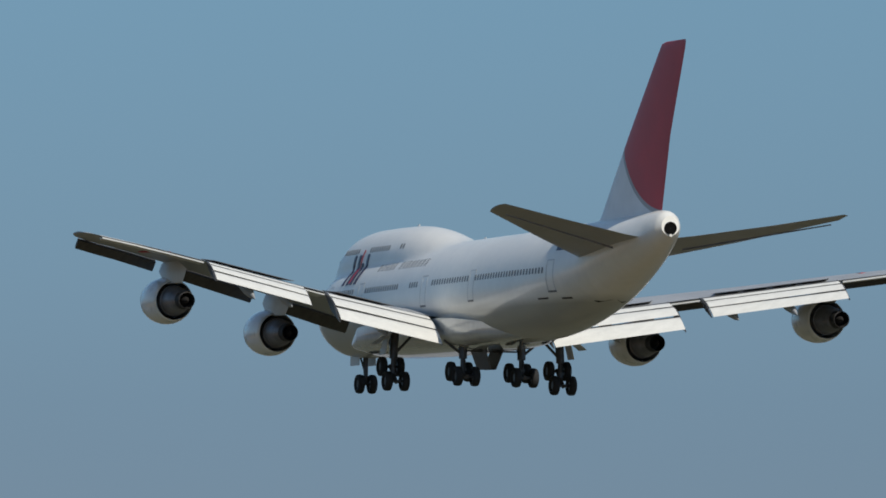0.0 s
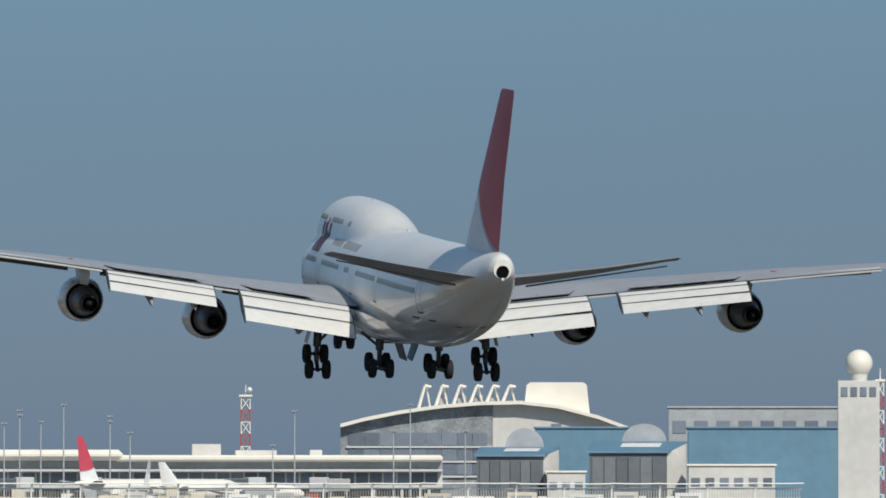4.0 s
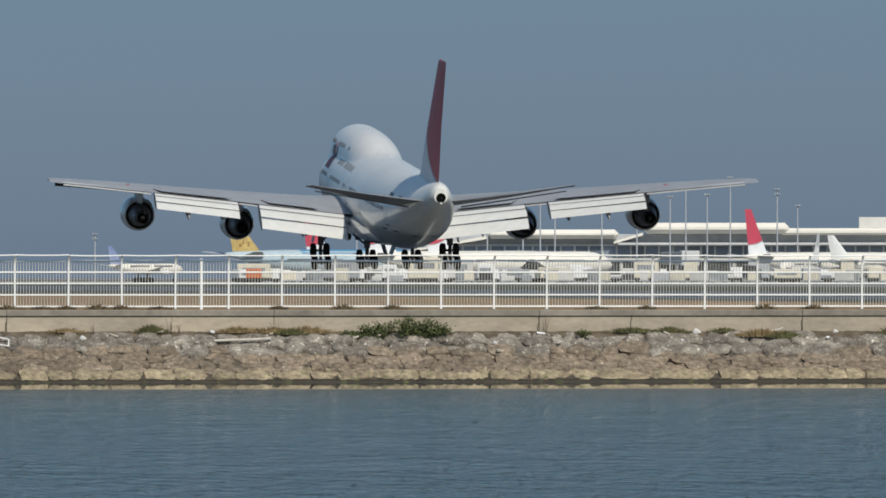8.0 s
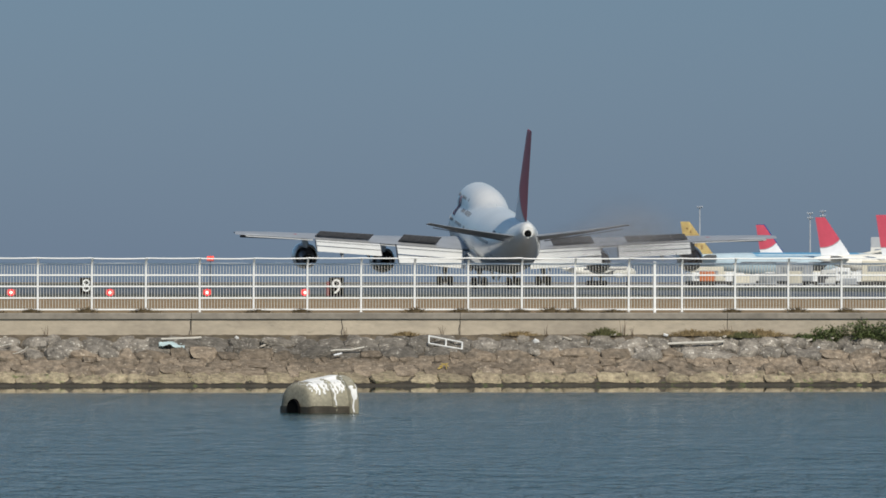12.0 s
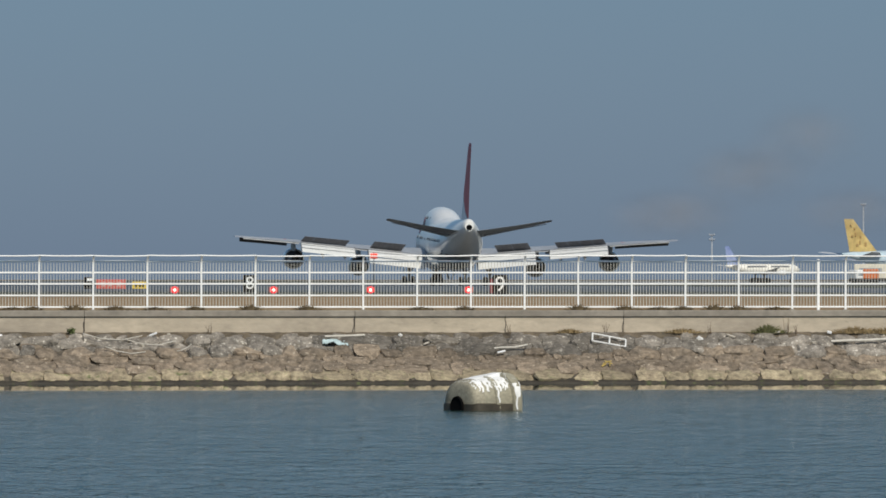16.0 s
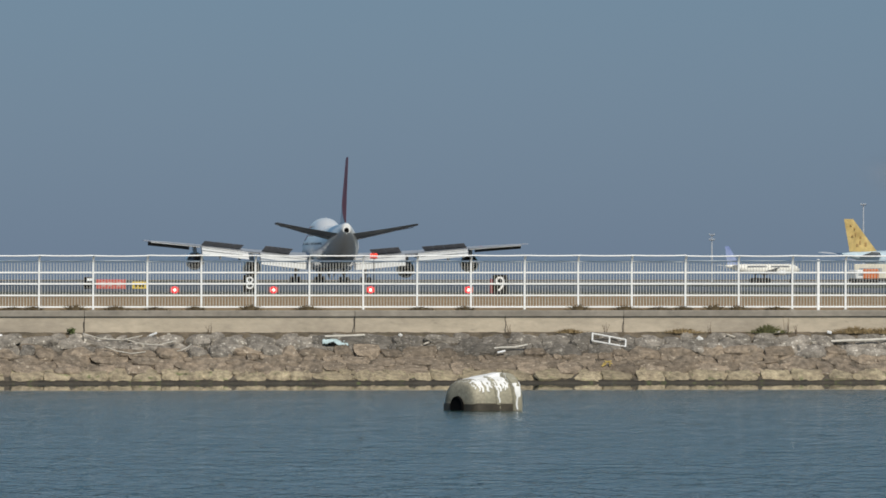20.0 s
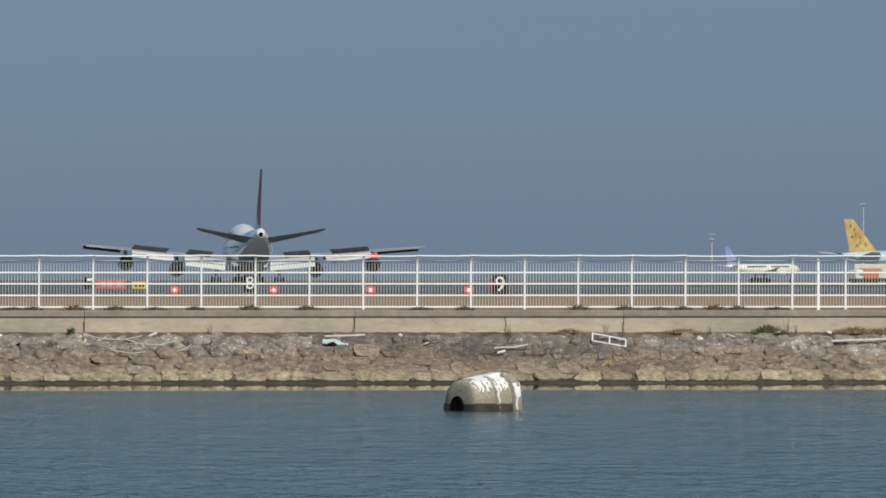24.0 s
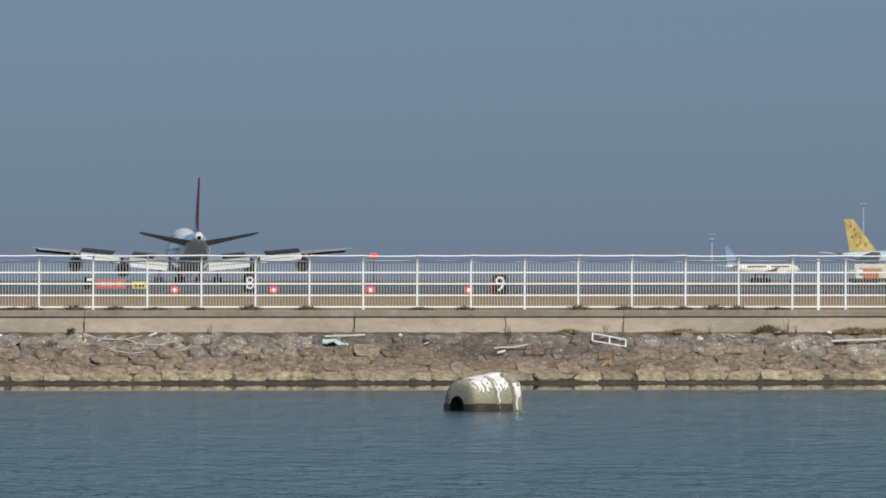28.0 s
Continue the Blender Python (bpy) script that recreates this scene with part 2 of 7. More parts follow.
def sheet(name, x0, x1, y0, y1, z, material, label, nx=1, ny=1, m=None, kind="structure", category="ground"):
    bm = bmesh.new()
    vs = [[bm.verts.new((x0 + (x1 - x0) * i / nx, y0 + (y1 - y0) * j / ny, z)) for i in range(nx + 1)] for j in range(ny + 1)]
    for j in range(ny):
        for i in range(nx):
            bm.faces.new((vs[j][i], vs[j][i + 1], vs[j + 1][i + 1], vs[j + 1][i]))
    if m is not None:
        bm.transform(m)
    ob = part(name, bm, material, smooth=False)
    for p in ob.data.polygons:
        if p.normal.z < 0:
            ob.data.flip_normals()
            break
    return tagged(ob, label, category, kind=kind)


def water_material():
    m = bpy.data.materials.new("sea_water")
    m.use_nodes = True
    n, l = m.node_tree.nodes, m.node_tree.links
    b = n["Principled BSDF"]
    b.inputs["Base Color"].default_value = (0.013, 0.038, 0.030, 1)
    b.inputs["Specular IOR Level"].default_value = 0.125
    b.inputs["Roughness"].default_value, b.inputs["IOR"].default_value = 0.12, 1.333
    co = n.new("ShaderNodeTexCoord")
    # calm strip along the shore
    dist = n.new("ShaderNodeVectorMath")
    dist.operation = "DOT_PRODUCT"
    dist.inputs[1].default_value = shore_n
    l.new(co.outputs["Object"], dist.inputs[0])
    calm = n.new("ShaderNodeMapRange")
    for i, v in zip((1, 2, 3, 4), (WALL_D - 34, WALL_D - 29, 1.0, 0.0)):
        calm.inputs[i].default_value = v
    l.new(dist.outputs["Value"], calm.inputs[0])
    gloss = n.new("ShaderNodeMapRange")
    for i, v in zip((1, 2, 3, 4), (WALL_D - 34, WALL_D - 29, 0.13, 0.02)):
        gloss.inputs[i].default_value = v
    l.new(dist.outputs["Value"], gloss.inputs[0])
    l.new(gloss.outputs[0], b.inputs["Roughness"])
    # broad patches of stronger and weaker ripple
    last = None
    for size, stretch, height, detail in ((1.0, (0.20, 0.05, 1), 1.3, 2), (1.0, (1.3, 0.26, 1), 1.1, 2), (1.0, (3.4, 0.8, 1), 0.52, 2), (1.0, (7.0, 2.8, 1), 0.16, 2)):
        mp = n.new("ShaderNodeMapping")
        mp.inputs["Scale"].default_value = stretch
        mp.inputs["Rotation"].default_value = (0, 0, 0.10)
        l.new(co.outputs["Object"], mp.inputs[0])
        t = n.new("ShaderNodeTexNoise")
        t.inputs["Scale"].default_value, t.inputs["Detail"].default_value, t.inputs["Roughness"].default_value = size, detail, 0.55
        l.new(mp.outputs[0], t.inputs["Vector"])
        h = n.new("ShaderNodeBump")
        h.inputs["Distance"].default_value = height
        l.new(calm.outputs[0], h.inputs["Strength"])
        l.new(t.outputs["Fac"], h.inputs["Height"])
        if last:
            l.new(last.outputs[0], h.inputs["Normal"])
        last = h
    l.new(last.outputs[0], b.inputs["Normal"])
    return m


WATER = water_material()
sheet("water", -4800, 4800, -600, 4900, 0.0, WATER, "rippled grey-blue sea water before the stone shore", category="water")
sheet("ground", -4000, 4000, 0.6, 4300, GROUND_Z, DRY_GRASS, "dry tan grass flat of the airfield behind the shore wall", m=SHORE_M)
sheet("airfield_grass", -1800, 1900, 850, 4000, GROUND_Z + 0.004, FIELD_GRASS, "dull olive grass of the airfield", category="grass")
sheet("runway", 107, 153, 735, 3735, GROUND_Z + 0.012, ASPHALT, "dark asphalt runway on the airfield grass", category="runway")
# darker grass stretched shoreward to cut tan bounce light under the airliner
sheet("perimeter_grass", 95, 900, 540, 849.9, GROUND_Z + 0.004, FIELD_GRASS, "dull olive grass beside the runway end, extended to cut warm bounce", category="grass")
sheet("runway_stopway", 100, 160, 640, 734.9, GROUND_Z + 0.01, ASPHALT, "asphalt stopway before the runway threshold", category="runway")
# added asphalt sheet whose sky reflection stands in for far haze and mirage
sheet("parallel_taxiway", -900, 106, 1080, 3300, GROUND_Z + 0.009, ASPHALT, "wide asphalt sheet beside the runway, standing in for haze and mirage", category="taxiway")
sheet("taxiway", 20, 106, 1010, 1060, GROUND_Z + 0.008, ASPHALT, "asphalt taxiway leading off the runway", category="taxiway")
sheet("apron", 230, 2400, 900, 3300, GROUND_Z + 0.006, APRON, "pale concrete apron before the terminal", category="apron")
for i in range(8):
    w = 107 + 3 + i * 5.4
    sheet("threshold_stripe", w, w + 1.8, 741, 771, GROUND_Z + 0.02, ROAD_PAINT, "white threshold stripe painted on the runway", category="road marking")
for i in range(30):
    sheet("centre_stripe", 129.6, 130.4, 800 + i * 60, 830 + i * 60, GROUND_Z + 0.02, ROAD_PAINT, "white centre stripe painted on the runway", category="road marking")


# ---- the landing airliner ----
# its own space: x to its right, y ahead, z up; the origin on the ground between the main wheels, the nose at y = 31.5
NOSE_Y = 33.4
MAIN_LOBE = [  # metres behind the nose: centre height, half width, rise, drop
    (0.0, 4.95, 0.06, 0.06, 0.06), (0.25, 4.95, 0.55, 0.55, 0.5), (0.8, 5.0, 1.05, 1.05, 1.0), (1.8, 5.05, 1.62, 1.65, 1.6),
    (3.2, 5.12, 2.2, 2.25, 2.15), (5.2, 5.22, 2.72, 2.8, 2.7), (8, 5.35, 3.08, 3.12, 2.95), (11, 5.42, 3.23, 3.22, 3.08),
    (14, 5.45, 3.25, 3.55, 3.12), (42, 5.48, 3.25, 3.66, 3.15), (47, 5.55, 3.22, 3.65, 3.07), (52, 5.85, 3.0, 3.40, 2.78),
    (57, 6.35, 2.55, 2.95, 2.3), (61, 6.95, 2.05, 2.40, 1.79), (64, 7.5, 1.6, 1.86, 1.45), (66.5, 7.98, 1.14, 1.52, 1.1),
    (67.6, 8.25, 0.92, 1.22, 0.90), (68.3, 8.42, 0.74, 0.92, 0.70), (68.6, 8.46, 0.56, 0.66, 0.55)]
UPPER_LOBE = [  # metres behind the nose: top height, half width, half height
    (2.0, 6.75, 0.7, 0.8), (3.2, 7.65, 1.1, 1.3), (5, 8.9, 1.6, 1.8), (7, 9.85, 2.0, 2.1), (9, 10.28, 2.2, 2.3), (12, 10.48, 2.28, 2.4),
    (16, 10.5, 2.3, 2.4), (20, 10.45, 2.3, 2.4), (23, 10.25, 2.28, 2.35), (26, 9.85, 2.15, 2.2), (28.5, 9.4, 1.9, 1.8), (31, 9.05, 1.4, 1.4)]


def body_radius(d, a):
    """Where a ray at the angle a from the body's centre line leaves the skin, d metres behind the nose."""
    zc, w, up, down = smooth_table(MAIN_LOBE, d)
    ca, sa = math.cos(a), math.sin(a)
    h = up if sa > 0 else down
    r = 1 / math.sqrt((ca / w) ** 2 + (sa / h) ** 2)
    if 2.0 <= d <= 31.0:
        top, wu, hu = smooth_table(UPPER_LOBE, d)
        off = top - hu - zc
        # far crossing with the upper lobe's ellipse
        qa = (ca / wu) ** 2 + (sa / hu) ** 2
        qb = -2 * sa * off / hu ** 2
        qc = (off / hu) ** 2 - 1
        disc = qb * qb - 4 * qa * qc
        if disc > 0:
            r = max(r, (-qb + math.sqrt(disc)) / (2 * qa))
    return zc, r


def station_y(d):
    """The place along the body that lies d table metres behind the nose; the front is a little shorter than the table."""
    return NOSE_Y - d if d > 30 else NOSE_Y - 30 + (30 - d) * 0.922


def body_point(d, a, out=0.0):
    zc, r = body_radius(d, a)
    return Vector(((r + out) * math.cos(a), station_y(d), zc + (r + out) * math.sin(a)))


def side_angle(d, z):
    """The angle on the right side at which the skin lies at height z."""
    low, high = -1.5, 1.5
    for _ in range(40):
        mid = (low + high) / 2
        if body_point(d, mid).z < z:
            low = mid
        else:
            high = mid
    return (low + high) / 2


def skin_spot(d, z, side, out=0.0):
    p = body_point(d, side_angle(d, z), out)
    return Vector((p.x * side, p.y, p.z))


def skin_pose(d, z, side, out=0.0):
    """A pose on the skin: its x runs forward, its y up along the skin, its z outward."""
    p = skin_spot(d, z, side, out)
    ahead = (skin_spot(d - 0.2, z, side, out) - skin_spot(d + 0.2, z, side, out)).normalized()
    up = (skin_spot(d, z + 0.1, side, out) - skin_spot(d, z - 0.1, side, out)).normalized()
    outw = ahead.cross(up)
    if outw.x * side < 0:
        outw = -outw
        ahead = up.cross(outw)
    return Matrix.Translation(p) @ Matrix((ahead, up, outw)).transposed().to_4x4()


def skin_patch(bm, outline, side, out=0.012, thick=0.01):
    """A thin plate that lies on the skin inside four (metres behind the nose, height) corners: two low ones, then two high ones."""
    (d0, z0), (d1, z1), (d2, z2), (d3, z3) = outline
    steps = max(1, int(abs(z3 - z0) / 0.22))
    rings = []
    for k in range(steps + 1):
        f = k / steps
        a, b = (d0 + (d3 - d0) * f, z0 + (z3 - z0) * f), (d1 + (d2 - d1) * f, z1 + (z2 - z1) * f)
        rings.append([skin_spot(*a, side, out - 0.05), skin_spot(*b, side, out - 0.05), skin_spot(*b, side, out), skin_spot(*a, side, out)])
    loft(bm, rings)
    return bm


def fin_paint(circle_y, circle_z, radius, red=(0.46, 0.022, 0.036, 1)):
    """White paint with a red disc whose rim has a grey line."""
    m = bpy.data.materials.new("fin_paint")
    m.use_nodes = True
    n, l = m.node_tree.nodes, m.node_tree.links
    b = n["Principled BSDF"]
    b.inputs["Roughness"].default_value, b.inputs["Coat Weight"].default_value = 0.48, 0.05
    co = n.new("ShaderNodeTexCoord")
    sp = n.new("ShaderNodeSeparateXYZ")
    l.new(co.outputs["Object"], sp.inputs[0])
    cb = n.new("ShaderNodeCombineXYZ")
    l.new(sp.outputs[1], cb.inputs[1])
    l.new(sp.outputs[2], cb.inputs[2])
    ds = n.new("ShaderNodeVectorMath")
    ds.operation = "DISTANCE"
    ds.inputs[1].default_value = (0, circle_y, circle_z)
    l.new(cb.outputs[0], ds.inputs[0])
    ramp = n.new("ShaderNodeValToRGB")
    sc = n.new("ShaderNodeMath")
    sc.operation = "MULTIPLY"
    sc.inputs[1].default_value = 1 / (radius * 2)
    l.new(ds.outputs["Value"], sc.inputs[0])
    l.new(sc.outputs[0], ramp.inputs[0])
    ramp.color_ramp.interpolation = "CONSTANT"
    ramp.color_ramp.elements[0].position, ramp.color_ramp.elements[0].color = 0, red
    ramp.color_ramp.elements[1].position, ramp.color_ramp.elements[1].color = 0.5, (0.36, 0.36, 0.38, 1)
    e = ramp.color_ramp.elements.new(0.515)
    e.color = (0.78, 0.79, 0.80, 1)
    t = n.new("ShaderNodeTexNoise")
    t.inputs["Scale"].default_value = 0.5
    l.new(co.outputs["Object"], t.inputs["Vector"])
    mr = n.new("ShaderNodeMapRange")
    for i, v in zip((1, 2, 3, 4), (0.3, 0.7, 0.92, 1.05)):
        mr.inputs[i].default_value = v
    l.new(t.outputs["Fac"], mr.inputs[0])
    mx = n.new("ShaderNodeMix")
    mx.data_type, mx.blend_type = "RGBA", "MULTIPLY"
    mx.inputs[0].default_value = 1
    l.new(ramp.outputs[0], mx.inputs[6])
    l.new(mr.outputs[0], mx.inputs[7])
    l.new(mx.outputs[2], b.inputs["Base Color"])
    return m


WING_PLAN = [  # span: leading edge y, chord, height at the nose of the section, thickness
    (2.6, 15.6, 14.6, 4.25, 1.75), (5.5, 12.9, 12.7, 4.52, 1.45), (9.0, 9.8, 11.1, 5.0, 1.08), (12.3, 6.9, 9.75, 5.45, 0.86),
    (16.5, 3.1, 8.4, 6.0, 0.70), (21.0, -0.85, 7.05, 6.62, 0.56), (25.5, -4.85, 5.5, 7.2, 0.44), (29.3, -8.2, 4.1, 7.65, 0.34), (29.75, -9.4, 2.8, 7.72, 0.12)]


def wing_at(x):
    return smooth_table(WING_PLAN, x)


def trailing(x):
    y, c, z, t = wing_at(x)
    return y - c, z - c * 0.007


def flap_segment(bm, side, x0, x1, start, drop, chord0, chord1, angle, thick):
    """One slab of a slotted flap: start metres behind the wing's trailing edge and drop below it."""
    rings = []
    for k in range(2):
        x = x0 + (x1 - x0) * k
        chord = chord0 + (chord1 - chord0) * k
        y, z = trailing(x)
        ring = []
        for p in foil(0, 0, chord, 0, thick, 0):
            q = Matrix.Rotation(radians(angle), 3, "X") @ Vector((0, p.y, p.z))
            ring.append(Vector((side * x, y - start + q.y, z - drop + q.z)))
        rings.append(ring)
    loft(bm, rings)
    return bm


def wheel_mesh(radius, width):
    bm = bmesh.new()
    h = width / 2
    profile = [(-h * 0.55, radius * 0.42), (-h * 0.62, radius * 0.55), (-h * 0.95, radius * 0.62), (-h, radius * 0.80), (-h * 0.8, radius * 0.95), (-h * 0.3, radius),
               (h * 0.3, radius), (h * 0.8, radius * 0.95), (h, radius * 0.80), (h * 0.95, radius * 0.62), (h * 0.62, radius * 0.55), (h * 0.55, radius * 0.42)]
    turned(bm, profile, Matrix.Rotation(radians(90), 4, "Z"), 24)
    bmesh.ops.recalc_face_normals(bm, faces=bm.faces)
    me = bpy.data.meshes.new("wheel")
    n_tyre = len(bm.faces)
    turned(bm, [(-h * 0.55, 0.01), (-h * 0.55, radius * 0.43)], Matrix.Rotation(radians(90), 4, "Z"), 24)
    turned(bm, [(h * 0.55, 0.01), (h * 0.55, radius * 0.43)], Matrix.Rotation(radians(90), 4, "Z"), 24)
    bm.faces.ensure_lookup_table()
    for i, f in enumerate(bm.faces):
        f.material_index = 0 if i < n_tyre else 1
        f.smooth = True
    bm.to_mesh(me)
    bm.free()
    me.materials.append(TYRE)
    me.materials.append(STRUT)
    return me


def airliner():
    plane = holder("airliner")
    tagged(plane, "white four-engined jumbo jet with red tail disc, landing gear down", "airliner")

    # body
    bm = bmesh.new()
    stations = [0, 0.12, 0.25, 0.5, 0.8, 1.3, 1.8, 2.5, 3.2, 4.0, 5.0, 6.0, 7.0, 8.0, 9.0, 10.5, 12, 14, 16, 18, 20, 21.5, 23, 24.5, 26, 27.2, 28.5, 29.7, 30.9, 32, 35, 38,
                42, 44.5, 47, 49.5, 52, 54.5, 57, 59, 61, 62.5, 64, 65.3, 66.5, 67.3, 67.9, 68.3, 68.5, 68.6]
    n = 112
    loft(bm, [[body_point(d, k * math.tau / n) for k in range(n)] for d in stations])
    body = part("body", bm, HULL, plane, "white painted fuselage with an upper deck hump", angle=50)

    # fairing where the wings join the body
    bm = bmesh.new()
    rows = [(19.5, 2.6, 2.6, 3.2), (16, 3.35, 2.15, 4.0), (10, 3.6, 2.08, 4.2), (3, 3.65, 2.08, 4.1), (-3, 3.3, 2.12, 4.0), (-7, 2.75, 2.25, 3.7), (-11, 1.5, 2.5, 3.2)]
    rings = []
    for y, w, low, top in rows:
        ring = []
        for k in range(24):
            a = math.pi + math.pi * k / 23
            ring.append(Vector((w * math.copysign(abs(math.cos(a)) ** 0.6, math.cos(a)), y, top - (top - low) * abs(math.sin(a)) ** 0.6)))
        rings.append(ring)
    loft(bm, rings)
    part("belly_fairing", bm, BELLY, plane, "pale grey belly fairing between the wings", angle=50)

    # exhaust of the tail cone: a shallow disc, its inner shade painted near-black
    bm = bmesh.new()
    turned(bm, [(-35.1, 0.39), (-35.28, 0.39), (-35.29, 0.37), (-35.22, 0.35), (-35.21, 0.01)], Matrix.Translation((0, 0, 8.36)), 20)
    part("tail_exhaust", bm, HOLE_SHADE, plane, "tail cone exhaust opening, a near-black disc for its shaded inside")
    bm = bmesh.new()
    turned(bm, [(-35.36, 0.06), (-35.3, 0.11), (-35.1, 0.10)], Matrix.Translation((0, 0, 7.90)), 10, True)
    part("tail_light", bm, FLAP_WHITE, plane, "small white tail light fairing")

    # cabin windows, one mesh on many objects
    bm = bmesh.new()
    ring = [(0.13 * math.copysign(abs(math.cos(a)) ** 0.6, math.cos(a)), 0.19 * math.copysign(abs(math.sin(a)) ** 0.6, math.sin(a))) for a in (k * math.tau / 12 for k in range(12))]
    loft(bm, [[Vector((x, y, -0.05)) for x, y in ring], [Vector((x, y, 0.008)) for x, y in ring]])
    pane = part("cabin_window", bm, WINDOW_DARK, plane)
    pane_me = pane.data
    bpy.data.objects.remove(pane)
    decks = [(6.35, d0, d1) for d0, d1 in ((9.8, 14.8), (17.4, 24.8), (27.4, 29.0), (32.2, 39.4), (40.9, 53.2))] + [(9.05, 8.6, 12.6), (9.05, 15.0, 19.2), (9.05, 21.6, 22.3)]
    for side in (-1, 1):
        for z, d0, d1 in decks:
            step = 0.51
            for k in range(int((d1 - d0) / step) + 1):
                shared("cabin_window", pane_me, body, skin_pose(d0 + k * step, z, side))

    # doors as thin seams in the skin
    for side in (-1, 1):
        for d, z, w, h in ((8.5, 5.9, 1.1, 1.95), (16.2, 5.9, 1.1, 1.95), (30.5, 5.9, 1.1, 1.95), (40.15, 5.9, 1.1, 1.95), (54.3, 6.0, 1.1, 1.95)):
            bm = bmesh.new()
            for x0, x1, z0, z1 in ((-w / 2, -w / 2 + 0.07, -h / 2, h / 2), (w / 2 - 0.07, w / 2, -h / 2, h / 2), (-w / 2 + 0.07, w / 2 - 0.07, h / 2 - 0.07, h / 2)):
                skin_patch(bm, [(d + x0, z + z0), (d + x1, z + z0), (d + x1, z + z1), (d + x0, z + z1)], side, 0.01)
            part("door_seam", bm, LINE_GREY, body)
            bm = bmesh.new()
            skin_patch(bm, [(d - w / 2, z - h / 2 - 0.05), (d + w / 2, z - h / 2 - 0.05), (d + w / 2, z - h / 2 + 0.06), (d - w / 2, z - h / 2 + 0.06)], side, 0.012)
            part("door_sill", bm, WINDOW_DARK, body)

    # livery shapes on both sides: slanted strokes for the mark, bars for the small lettering
    for side in (-1, 1):
        # the mark: four plain navy bars that lean back at the top, and a red slash
        for d, low, high in ((11.0, 6.85, 8.75), (12.1, 6.85, 8.75), (13.05, 6.85, 8.2), (14.0, 6.85, 8.75)):
            bm = bmesh.new()
            lean = 0.42 * (high - low)
            skin_patch(bm, [(d, low), (d + 0.42, low), (d + 0.42 + lean, high), (d + lean, high)], side, 0.05)
            part("livery_stroke", bm, NAVY, body, "dark navy bar of the airline mark")
        bm = bmesh.new()
        skin_patch(bm, [(12.75, 6.95), (12.87, 6.95), (13.85, 9.05), (13.73, 9.05)], side, 0.058)
        part("livery_stroke", bm, RED, body, "red slanted stroke of the airline mark")
        for k in range(14):
            if k == 5:
                continue
            d = 18.3 + k * 0.80
            bm = bmesh.new()
            skin_patch(bm, [(d, 7.53), (d + 0.10, 7.53), (d + 0.26, 8.0), (d + 0.16, 8.0)], side, 0.015)
            skin_patch(bm, [(d + 0.32, 7.53), (d + 0.41, 7.53), (d + 0.57, 8.0), (d + 0.48, 8.0)], side, 0.015)
            part("lettering_bar", bm, SILVER, body)
        for d in (54.6, 58.4):
            bm = bmesh.new()
            skin_patch(bm, [(d, 7.5), (d + 1.5, 7.5), (d + 1.5, 7.78), (d, 7.78)], side, 0.015)
            part("lettering_bar", bm, NAVY, body)
        for d, z, w in ((51.9, 4.6, 1.4), (55.0, 4.55, 1.1), (57.6, 4.3, 0.9)):
            bm = bmesh.new()
            skin_patch(bm, [(d, z), (d + w, z), (d + w, z + 0.09), (d, z + 0.09)], side, 0.012)
            part("vent_slot", bm, SOOT, body)
    # cockpit windows
    for side in (-1, 1):
        for d0, d1, z0, z1 in ((4.3, 5.0, 8.35, 8.85), (5.1, 5.9, 8.45, 9.0), (6.0, 6.7, 8.5, 9.0)):
            bm = bmesh.new()
            skin_patch(bm, [(d0, z0), (d1, z0), (d1, z1), (d0 + 0.1, z1)], side, 0.015)
            part("cockpit_window", bm, WINDOW_DARK, body)
    # aerials along the crown
    for d, h in ((18.5, 0.14), (33, 0.14)):
        z = body_point(d, math.pi / 2).z
        bm = bmesh.new()
        loft(bm, [[Vector((-0.03, station_y(d) + 0.25, z - 0.05)), Vector((0.03, station_y(d) + 0.25, z - 0.05)), Vector((0.03, station_y(d) - 0.25, z - 0.05)), Vector((-0.03, station_y(d) - 0.25, z - 0.05))],
                  [Vector((-0.015, station_y(d) - 0.05, z + h)), Vector((0.015, station_y(d) - 0.05, z + h)), Vector((0.015, station_y(d) - 0.25, z + h)), Vector((-0.015, station_y(d) - 0.25, z + h))]])
        part("aerial", bm, PALE_GREY, body)

    # fin
    paint = fin_paint(-34.2, 18.4, 8.9)
    bm = bmesh.new()
    rings = []
    for z, y0, chord, thick in ((8.0, -18.0, 15.0, 1.0), (8.75, -21.0, 12.3, 1.05), (9.6, -22.4, 11.25, 1.0), (14, -27.0, 7.95, 0.75), (19.1, -32.7, 4.75, 0.45), (19.48, -33.15, 4.4, 0.3), (19.58, -33.8, 3.6, 0.1)):
        ring = foil(0, y0, chord, 0, thick * 0.72)
        rings.append([Vector(((p.z - 0.02 * chord * math.sin(math.pi * min(1, max(0, (y0 - p.y) / chord)))), p.y, z)) for p in ring])
    loft(bm, rings)
    part("fin", bm, paint, plane, "tall white fin with a large red disc", angle=50)
    # tailplanes
    for side in (-1, 1):
        bm = bmesh.new()
        rings = []
        for x, y0, chord, z, thick in ((0.9, -23.2, 9.5, 7.25, 1.0), (2.2, -24.6, 8.6, 7.42, 0.9), (6.5, -29.1, 5.8, 8.2, 0.55), (10.7, -33.2, 2.9, 9.16, 0.26), (11.0, -34.3, 1.7, 9.22, 0.1)):
            rings.append([Vector((side * p.x, p.y, p.z)) for p in foil(x, y0, chord, z - 0.012 * chord * chord / 2, thick * 0.6, -7.0)])
        loft(bm, rings)
        stab = part("tailplane", bm, STAB_GREY, plane, "grey swept tailplane", angle=50)
        bm = bmesh.new()
